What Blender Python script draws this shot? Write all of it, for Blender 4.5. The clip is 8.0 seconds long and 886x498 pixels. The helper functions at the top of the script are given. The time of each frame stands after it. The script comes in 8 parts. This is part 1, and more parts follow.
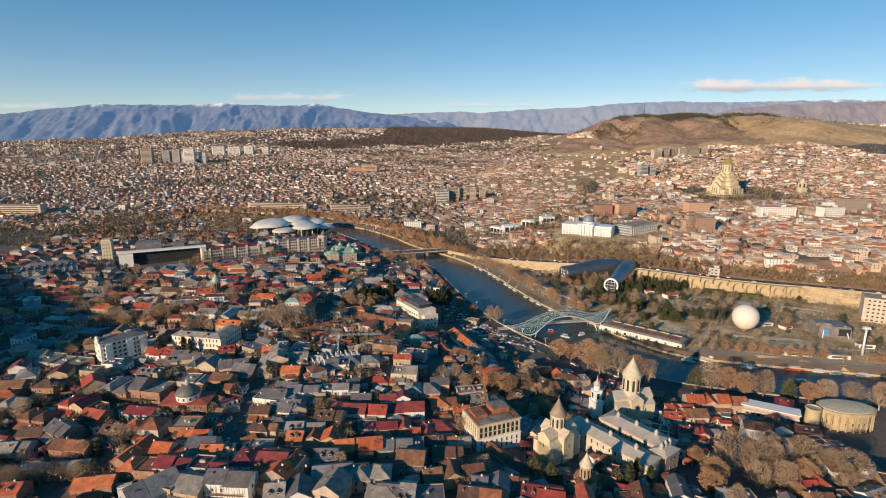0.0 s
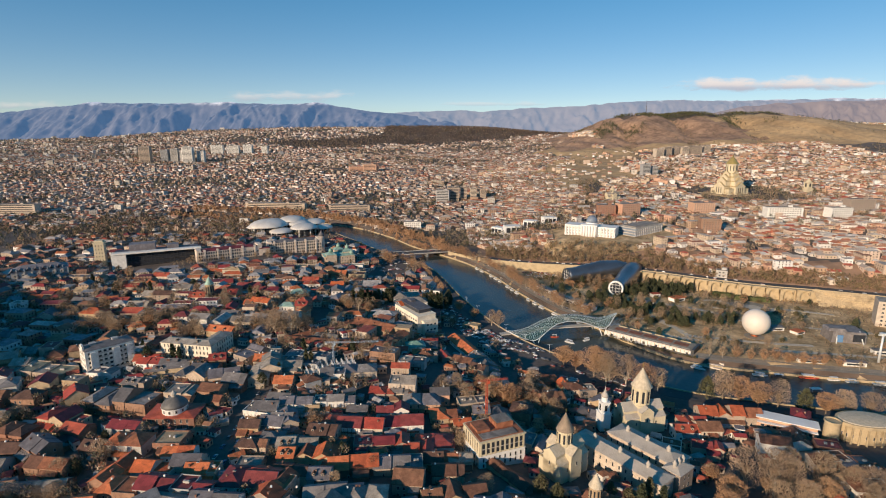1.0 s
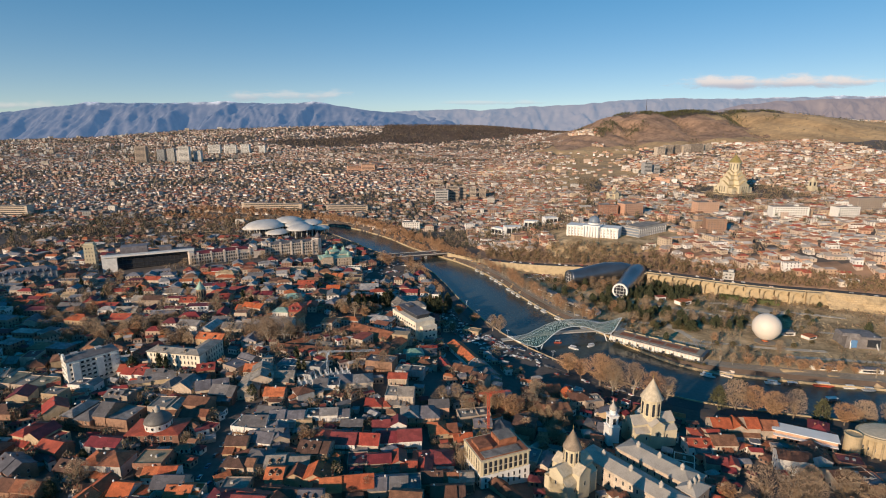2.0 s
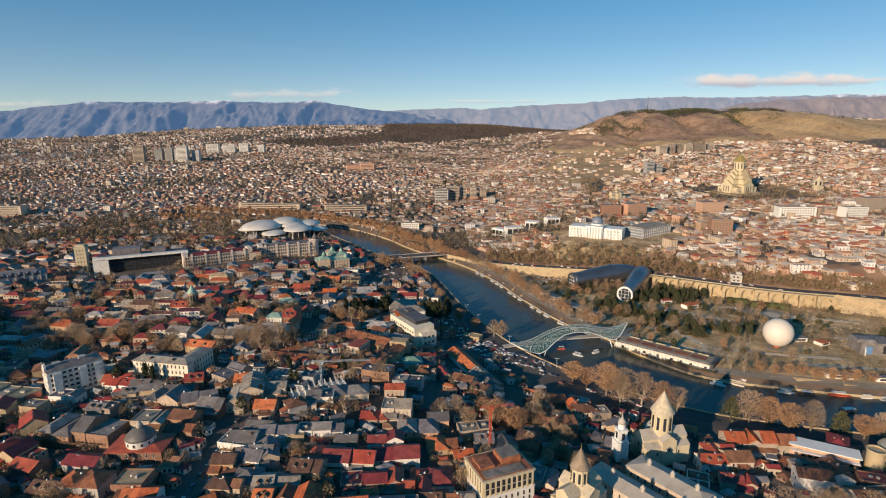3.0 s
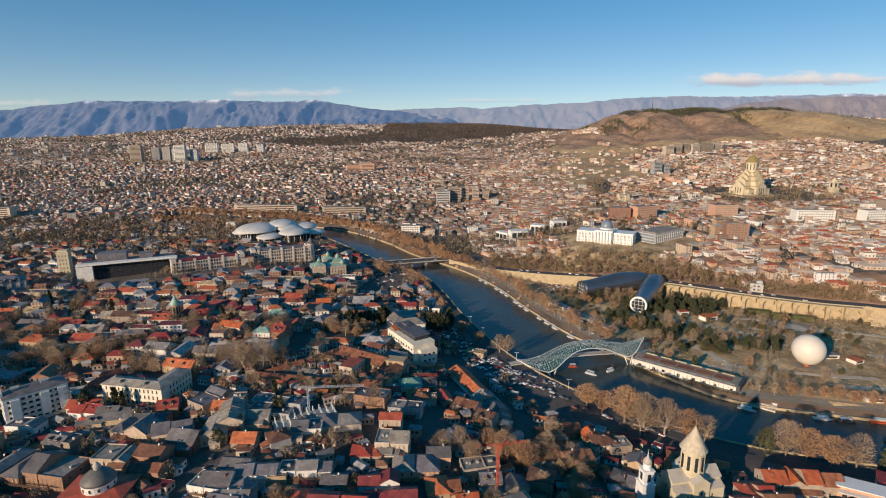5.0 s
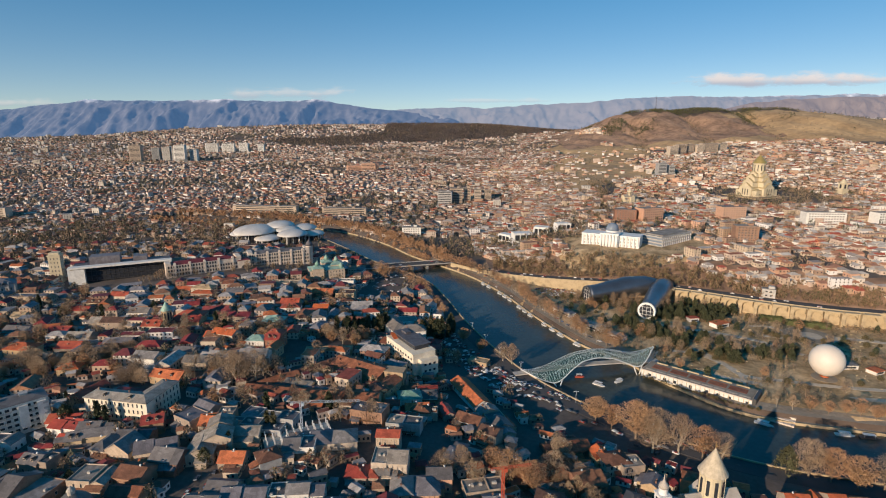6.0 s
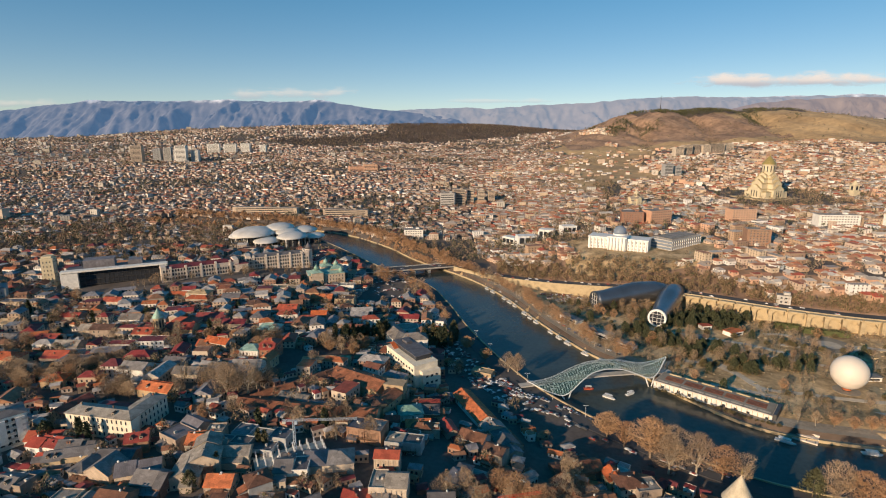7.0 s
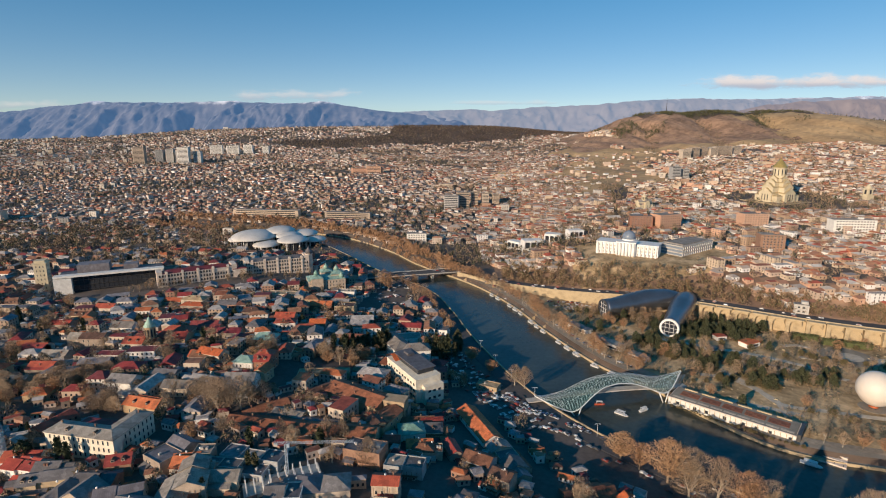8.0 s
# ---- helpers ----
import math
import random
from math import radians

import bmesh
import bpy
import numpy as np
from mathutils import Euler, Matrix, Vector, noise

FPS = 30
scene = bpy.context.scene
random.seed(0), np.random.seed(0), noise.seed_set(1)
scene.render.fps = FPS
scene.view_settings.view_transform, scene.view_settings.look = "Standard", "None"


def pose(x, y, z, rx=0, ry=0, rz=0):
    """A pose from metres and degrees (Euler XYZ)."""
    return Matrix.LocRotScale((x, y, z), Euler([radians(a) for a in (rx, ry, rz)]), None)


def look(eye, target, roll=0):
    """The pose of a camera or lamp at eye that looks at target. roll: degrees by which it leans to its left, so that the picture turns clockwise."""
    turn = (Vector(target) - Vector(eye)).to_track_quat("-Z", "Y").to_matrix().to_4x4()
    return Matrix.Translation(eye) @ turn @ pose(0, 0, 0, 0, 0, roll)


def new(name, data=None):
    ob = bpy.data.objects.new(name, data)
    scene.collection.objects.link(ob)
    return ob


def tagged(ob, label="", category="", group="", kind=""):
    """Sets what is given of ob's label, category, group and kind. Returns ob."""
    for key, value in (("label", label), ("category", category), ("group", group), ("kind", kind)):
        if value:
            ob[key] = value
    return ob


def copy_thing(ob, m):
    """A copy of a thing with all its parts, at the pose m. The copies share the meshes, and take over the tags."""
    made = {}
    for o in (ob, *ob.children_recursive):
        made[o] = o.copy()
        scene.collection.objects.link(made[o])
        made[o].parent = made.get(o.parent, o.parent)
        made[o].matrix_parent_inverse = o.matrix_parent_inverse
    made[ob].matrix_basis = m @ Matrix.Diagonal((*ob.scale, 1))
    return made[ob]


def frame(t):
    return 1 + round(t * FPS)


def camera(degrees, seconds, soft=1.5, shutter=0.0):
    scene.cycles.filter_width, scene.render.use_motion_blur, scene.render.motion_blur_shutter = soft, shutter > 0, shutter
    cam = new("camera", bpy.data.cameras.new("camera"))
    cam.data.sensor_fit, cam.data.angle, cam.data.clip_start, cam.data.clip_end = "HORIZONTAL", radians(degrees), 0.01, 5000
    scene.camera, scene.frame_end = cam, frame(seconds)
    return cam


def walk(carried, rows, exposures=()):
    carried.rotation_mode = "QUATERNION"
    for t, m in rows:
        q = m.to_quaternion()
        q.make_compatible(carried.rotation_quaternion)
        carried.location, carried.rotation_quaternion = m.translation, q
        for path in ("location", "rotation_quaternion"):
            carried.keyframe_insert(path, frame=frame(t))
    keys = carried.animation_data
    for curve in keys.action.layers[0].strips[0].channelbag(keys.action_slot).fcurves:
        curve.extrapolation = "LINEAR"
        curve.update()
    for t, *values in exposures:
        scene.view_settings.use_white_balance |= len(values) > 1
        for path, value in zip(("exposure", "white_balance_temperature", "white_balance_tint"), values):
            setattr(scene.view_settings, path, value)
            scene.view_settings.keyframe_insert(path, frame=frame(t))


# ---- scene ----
cam = camera(79.3, 8.0, 1.05)
PATH = [
    (0, (-0.019, -0.457, 200.588), (-0.038, 1.497, 200.162), -0.0),
    (0.5, (-0.024, 8.28, 200.417), (-0.044, 10.233, 199.988), 0.0),
    (1, (-0.044, 17.839, 200.285), (-0.064, 19.792, 199.855), -0.0),
    (1.5, (-0.035, 27.431, 200.187), (-0.053, 29.384, 199.755), -0.1),
    (3, (0.473, 55.005, 199.74), (0.455, 56.956, 199.303), -0.2),
    (3.5, (0.579, 64.256, 199.81), (0.56, 66.207, 199.371), -0.2),
    (4, (0.618, 73.773, 199.817), (0.598, 75.724, 199.378), -0.2),
    (4.5, (0.44, 83.705, 199.77), (0.418, 85.656, 199.331), -0.2),
    (6, (0.145, 112.777, 199.408), (0.115, 114.728, 198.969), -0.1),
    (6.5, (0.009, 122.629, 199.259), (-0.025, 124.58, 198.821), -0.1),
    (7, (-0.189, 132.6, 199.066), (-0.229, 134.551, 198.629), -0.1),
    (7.5, (-0.511, 142.776, 198.961), (-0.557, 144.727, 198.527), -0.1),
    (8, (-0.761, 152.994, 198.994), (-0.814, 154.947, 198.563), 0.0),
]
walk(cam, [(t, look(eye, aim, roll)) for t, eye, aim, roll in PATH], [(0, .26, 6700, 10), (1.5, .14, 6500, 10), (3, .15, 6750, 10), (3.5, .16, 6700, 10), (4.5, .11, 6450, 10), (6, .10, 6450, 10), (6.5, .19, 6950, 10), (7, .20, 7050, 10), (7.5, .18, 6800, 10), (8, .12, 6450, 10)])

# ---- sky and sun ----
SUN_EL, SUN_AZ = radians(15.5), math.atan2(-0.66, -0.75)
world = bpy.data.worlds.new("sky")
scene.world = world
world.use_nodes = True
wn = world.node_tree.nodes
sky = wn.new("ShaderNodeTexSky")
sky.sky_type, sky.sun_disc = "NISHITA", False
sky.sun_elevation, sky.sun_rotation = SUN_EL, SUN_AZ
sky.altitude, sky.air_density, sky.dust_density, sky.ozone_density = 300, 0.7, 0.0, 1.2
deeper = wn.new("ShaderNodeHueSaturation")
deeper.inputs["Saturation"].default_value = 1.46
world.node_tree.links.new(sky.outputs[0], deeper.inputs["Color"])
clear = wn.new("ShaderNodeGamma")
clear.inputs["Gamma"].default_value = .66
cool = wn.new("ShaderNodeMix")
cool.data_type, cool.blend_type = "RGBA", "MULTIPLY"
cool.inputs[0].default_value, cool.inputs[7].default_value = 1, (1.05, 1.10, 1.19, 1)
world.node_tree.links.new(deeper.outputs[0], clear.inputs["Color"])
world.node_tree.links.new(clear.outputs[0], cool.inputs[6])
world.node_tree.links.new(cool.outputs[2], wn["Background"].inputs[0])
wn["Background"].inputs[1].default_value = 0.15
sun = new("sun", bpy.data.lights.new("sun", "SUN"))
sun.data.energy, sun.data.angle, sun.data.color = 5.0, radians(0.6), (1.0, 0.77, 0.54)
sun.matrix_world = look((0, 0, 0), (0.66, 0.75, -math.tan(SUN_EL)))


# ---- materials ----
def ramp_node(nodes, colours, constant=True):
    r = nodes.new("ShaderNodeValToRGB")
    r.color_ramp.interpolation = "CONSTANT" if constant else "LINEAR"
    e = r.color_ramp.elements
    while len(e) > 1:
        e.remove(e[-1])
    for i, c in enumerate(colours):
        p = i / len(colours) if constant else i / max(1, len(colours) - 1)
        el = e[0] if i == 0 else e.new(p)
        el.position, el.color = p, (*c, 1)
    return r


def surface(name, colours, rough=0.85, metal=0.0, stain=0.35, size=0.15, bump=0.2, pick="", seams=0.0, alpha=1.0, fine=3.0, patches=0.0):
    """A worn surface: a colour, or one of several picked for each object or island; stains and grain in metres; optional raised seams."""
    m = bpy.data.materials.new(name)
    m.use_nodes = True
    n, k = m.node_tree.nodes, m.node_tree.links
    b = n["Principled BSDF"]
    b.inputs["Roughness"].default_value, b.inputs["Metallic"].default_value = rough, metal
    b.inputs["Alpha"].default_value = alpha
    co = n.new("ShaderNodeTexCoord")
    r = ramp_node(n, colours, bool(pick))
    wide = n.new("ShaderNodeTexNoise")
    wide.inputs["Scale"].default_value, wide.inputs["Detail"].default_value = size, 6
    k.new(co.outputs["Object"], wide.inputs["Vector"])
    if pick == "object":
        k.new(n.new("ShaderNodeObjectInfo").outputs["Random"], r.inputs[0])
    elif pick == "island":
        k.new(n.new("ShaderNodeNewGeometry").outputs["Random Per Island"], r.inputs[0])
    else:
        k.new(wide.outputs["Fac"], r.inputs[0])
    grain = n.new("ShaderNodeTexNoise")
    grain.inputs["Scale"].default_value, grain.inputs["Detail"].default_value = fine, 4
    k.new(co.outputs["Object"], grain.inputs["Vector"])
    both = n.new("ShaderNodeMath")
    both.operation = "ADD"
    k.new(wide.outputs["Fac"], both.inputs[0]), k.new(grain.outputs["Fac"], both.inputs[1])
    span = n.new("ShaderNodeMapRange")
    span.inputs["From Min"].default_value, span.inputs["From Max"].default_value = 0.7, 1.3
    span.inputs["To Min"].default_value, span.inputs["To Max"].default_value = 1 - stain, 1 + stain * 0.6
    k.new(both.outputs[0], span.inputs["Value"])
    mul = n.new("ShaderNodeMix")
    mul.data_type, mul.blend_type = "RGBA", "MULTIPLY"
    mul.inputs[0].default_value = 1
    k.new(r.outputs[0], mul.inputs[6]), k.new(span.outputs[0], mul.inputs[7])
    k.new(mul.outputs[2], b.inputs["Base Color"])
    if patches:
        cell = n.new("ShaderNodeTexVoronoi")
        cell.distance = "CHEBYCHEV"
        cell.inputs["Scale"].default_value = patches
        k.new(co.outputs["Object"], cell.inputs["Vector"])
        grey, lvl, m3 = n.new("ShaderNodeSeparateColor"), n.new("ShaderNodeMapRange"), n.new("ShaderNodeMix")
        lvl.inputs["To Min"].default_value, lvl.inputs["To Max"].default_value = .76, 1.14
        m3.data_type, m3.blend_type = "RGBA", "MULTIPLY"
        m3.inputs[0].default_value = 1
        k.new(cell.outputs["Color"], grey.inputs[0]), k.new(grey.outputs[0], lvl.inputs["Value"])
        k.new(mul.outputs[2], m3.inputs[6]), k.new(lvl.outputs[0], m3.inputs[7])
        k.new(m3.outputs[2], b.inputs["Base Color"])
    bp = n.new("ShaderNodeBump")
    bp.inputs["Strength"].default_value, bp.inputs["Distance"].default_value = bump, 0.15
    k.new(grain.outputs["Fac"], bp.inputs["Height"])
    if seams:
        wave = n.new("ShaderNodeTexWave")
        wave.bands_direction, wave.wave_profile = "X", "TRI"
        wave.inputs["Scale"].default_value, wave.inputs["Distortion"].default_value = 0.314 / seams, 0.3
        k.new(co.outputs["Object"], wave.inputs["Vector"])
        b2 = n.new("ShaderNodeBump")
        b2.inputs["Strength"].default_value, b2.inputs["Distance"].default_value = 0.35, 0.08
        k.new(wave.outputs["Fac"], b2.inputs["Height"]), k.new(bp.outputs[0], b2.inputs["Normal"])
        bp = b2
    k.new(bp.outputs[0], b.inputs["Normal"])
    return m


ROOF = {
    "orange": surface("terracotta_tiles", [(.56, .135, .045), (.46, .11, .045), (.60, .175, .07)], .8, 0, .4, .25, .3, "object", .6, patches=.42),
    "red": surface("red_sheet_roof", [(.42, .07, .045), (.46, .10, .055), (.34, .06, .045)], .6, 0, .35, .2, .2, "object", .9, patches=.42),
    "dark": surface("maroon_sheet_roof", [(.25, .04, .045), (.20, .037, .04), (.28, .06, .055)], .6, 0, .35, .2, .2, "object", .9, patches=.42),
    "rust": surface("rust_red_sheet_roof", [(.33, .125, .065), (.27, .10, .055)], .85, 0, .5, .3, .3, "object", .9, patches=.42),
    "brown": surface("rusted_sheet_roof", [(.17, .08, .052), (.21, .095, .058), (.13, .07, .052), (.25, .12, .07)], .85, 0, .5, .3, .3, "object", .9, patches=.42),
    "grey": surface("grey_sheet_roof", [(.23, .21, .205), (.175, .162, .162), (.29, .265, .25), (.14, .13, .132)], .65, .1, .35, .2, .2, "object", .9, patches=.42),
    "slate": surface("blue_grey_sheet_roof", [(.18, .168, .185), (.22, .205, .222), (.135, .128, .142)], .62, .1, .35, .2, .2, "object", .9, patches=.42),
    "pale": surface("weathered_pale_roof", [(.30, .265, .23), (.24, .215, .195), (.36, .32, .275)], .8, 0, .45, .2, .3, "object", 0, patches=.42),
    "olive": surface("olive_flat_roof", [(.20, .21, .16), (.23, .23, .18)], .8, 0, .3, .2, .2, "object", patches=.36),
    "ochre": surface("sandy_flat_roof", [(.45, .33, .20), (.40, .30, .19)], .8, 0, .4, .2, .2, "object", patches=.36),
    "green": surface("green_copper_roof", [(.26, .44, .36), (.22, .38, .31), (.32, .48, .40)], .6, .1, .35, .2, .2, "object", .9, patches=.42),
}
PLASTER = {
    "cream": surface("cream_plaster", [(.50, .40, .31), (.42, .34, .27), (.56, .47, .38), (.34, .27, .22)], .9, 0, .3, .3, .2, "object"),
    "white": surface("white_plaster", [(.74, .71, .66), (.70, .68, .64), (.76, .74, .70)], .9, 0, .22, .3, .15, "object"),
    "brick": surface("brick_wall", [(.30, .15, .10), (.24, .125, .09), (.34, .20, .135)], .9, 0, .35, .5, .4, "object"),
    "ochre": surface("ochre_plaster", [(.47, .34, .21), (.42, .31, .20), (.50, .39, .26)], .9, 0, .3, .3, .2, "object"),
    "grey": surface("grey_plaster", [(.42, .41, .40), (.36, .36, .36), (.48, .46, .43)], .9, 0, .3, .3, .2, "object"),
    "pink": surface("salmon_plaster", [(.58, .36, .25), (.55, .32, .22)], .9, 0, .3, .3, .2, "object"),
}
FAR_WALL = surface("town_walls", [(.47, .38, .31), (.61, .555, .51), (.30, .23, .19), (.44, .34, .27), (.76, .72, .69), (.25, .19, .155), (.54, .45, .38), (.37, .295, .245), (.27, .205, .165)], .9, 0, .25, .1, 0, "island")
FAR_ROOF = surface("town_roofs", [(.39, .16, .10), (.28, .245, .225), (.25, .13, .095), (.38, .335, .30), (.41, .125, .075), (.16, .155, .155), (.32, .19, .135), (.54, .50, .46), (.24, .145, .105), (.43, .215, .135)], .8, 0, .3, .1, 0, "island")
BLOCK_WALL = surface("flats_walls", [(.46, .43, .39), (.40, .36, .31), (.54, .51, .47), (.42, .36, .29)], .9, 0, .25, .1, 0, "island")
BLOCK_ROOF = surface("flats_roofs", [(.36, .34, .32), (.28, .27, .26), (.42, .40, .37)], .9, 0, .25, .1, 0, "island")
GLASS = surface("dark_window_glass", [(.03, .035, .045), (.05, .055, .065)], .12, 0, .2, .4, 0)
FRAME = surface("painted_window_frame", [(.55, .50, .43), (.62, .58, .52)], .7, 0, .2, .5, 0)
STONE = surface("pale_sandstone", [(.40, .31, .19), (.48, .38, .24), (.35, .27, .17)], .9, 0, .3, .2, .3)
GOLD_STONE = surface("warm_yellow_stone", [(.56, .48, .33), (.61, .53, .38)], .85, 0, .2, .1, .2)
GOLD = surface("gilded_sheet", [(.62, .44, .14), (.70, .50, .18)], .35, .6, .2, .3, .1)
TUFF = surface("brown_stone_roof", [(.26, .20, .15), (.32, .25, .18)], .9, 0, .35, .3, .3)
PALE_STONE = surface("pale_dressed_stone", [(.64, .54, .46), (.71, .61, .52)], .9, 0, .25, .2, .2)
OLD_WALL = surface("old_town_walls", [(.50, .41, .33), (.68, .63, .58), (.34, .20, .145), (.43, .32, .24), (.74, .71, .68), (.27, .17, .13), (.54, .45, .36), (.42, .35, .31)], .9, 0, .25, .1, 0, "island")
OLD_ROOF = surface("old_town_roofs", [(.38, .09, .055), (.30, .28, .275), (.22, .09, .06), (.44, .41, .395), (.30, .045, .045), (.18, .17, .175), (.27, .125, .075), (.24, .235, .26), (.48, .15, .06), (.20, .045, .05), (.34, .17, .10), (.36, .34, .335)], .7, .1, .35, .3, 0, "island", patches=.45)
LEAD = surface("grey_lead_sheet", [(.40, .36, .315), (.46, .415, .36), (.34, .315, .285)], .75, 0, .35, .15, .2)
DARK_LEAD = surface("dark_lead_sheet", [(.13, .125, .12), (.17, .16, .15)], .6, .1, .3, .3, .2)
CONE = surface("pale_dome_tiles", [(.52, .44, .32), (.58, .50, .38)], .85, 0, .25, .5, .2)
WHITE = surface("white_paint", [(.80, .79, .77), (.74, .73, .71)], .6, 0, .15, .1, .05)
PETAL = surface("off_white_roof_panels", [(.60, .575, .54), (.66, .635, .60)], .55, 0, .2, .06, .08)
WARM_WHITE = surface("cream_white_render", [(.74, .66, .53), (.78, .71, .59)], .85, 0, .2, .2, .1)
STEEL = surface("white_steel", [(.72, .74, .74), (.66, .68, .69)], .4, .2, .15, .4, .05)
TEAL = surface("green_canopy_glass", [(.04, .12, .12), (.07, .17, .165)], .15, 0, .25, .3, 0, alpha=.56)
CHROME = surface("grey_steel_shell", [(.20, .21, .23), (.27, .28, .30)], .32, .85, .2, .05, .05)
DARKMETAL = surface("dark_metal", [(.07, .07, .075), (.10, .10, .10)], .5, .4, .2, .4, .1)
RED = surface("red_crane_paint", [(.60, .11, .05), (.50, .09, .05)], .6, 0, .2, .5, .1)
BLUE = surface("pale_blue_crane_paint", [(.35, .42, .50), (.40, .46, .54)], .6, 0, .2, .5, .1)
CONCRETE = surface("raw_concrete", [(.42, .40, .37), (.50, .47, .43)], .9, 0, .3, .2, .3)
ASPHALT = surface("asphalt", [(.07, .066, .07), (.09, .085, .085)], .9, 0, .3, .05, .2)
PATHWAY = surface("pale_gravel", [(.46, .40, .32), (.54, .47, .38)], .95, 0, .25, .2, .2)
PAVING = surface("paving", [(.24, .21, .17), (.30, .26, .21)], .9, 0, .3, .1, .2)
BARK = surface("grey_brown_bark", [(.20, .15, .11), (.28, .22, .17)], .95, 0, .3, 1, .3)
PALE_BARK = surface("pale_plane_bark", [(.48, .42, .34), (.38, .32, .25)], .95, 0, .3, 1, .2)
TWIG = surface("bare_brown_twigs", [(.36, .255, .165), (.42, .30, .195), (.31, .22, .15)], .95, 0, .35, .4, 0, "object")
RUST = surface("rusty_dry_leaves", [(.42, .245, .135), (.46, .28, .155), (.37, .225, .13)], .9, 0, .35, .4, 0, "object")
PINE = surface("dark_evergreen", [(.06, .068, .032), (.085, .085, .04), (.048, .058, .028), (.10, .09, .045)], .9, 0, .4, .5, 0, "object")
BUSH = surface("olive_shrub", [(.13, .105, .05), (.17, .125, .06), (.10, .09, .04)], .95, 0, .4, .4, 0, "object")
SCRUB = surface("slope_scrub", [(.30, .19, .115), (.23, .145, .09), (.33, .215, .13), (.15, .125, .06), (.09, .09, .04), (.26, .175, .11)], .95, 0, .2, .1, 0, "island")
HEDGE = surface("clipped_hedge_leaves", [(.07, .085, .03), (.10, .115, .045), (.13, .13, .055)], .9, 0, .4, .5, 0, "island")
FAR_TWIG = surface("woods_in_winter", [(.29, .20, .14), (.20, .15, .11), (.34, .235, .155), (.12, .11, .065), (.26, .19, .135), (.07, .08, .045)], .95, 0, .2, .1, 0, "island")
TYRE = surface("black_rubber", [(.02, .02, .02), (.03, .03, .03)], .9, 0, .1, 1, 0)
WOOD = surface("brown_gallery_wood", [(.22, .13, .08), (.28, .17, .10), (.17, .10, .065)], .85, 0, .35, .4, .2, "object")
CAR_PAINT = surface("car_paint", [(.70, .70, .70), (.06, .06, .065), (.30, .31, .32), (.60, .60, .60), (.12, .13, .16), (.40, .06, .05), (.75, .75, .74), (.10, .16, .30)], .3, .1, .08, 1, 0, "object")
FAR_CAR = surface("far_car_paint", [(.70, .70, .70), (.08, .08, .085), (.35, .36, .37), (.65, .65, .65), (.15, .16, .18), (.25, .05, .04)], .35, .1, .08, 1, 0, "island")


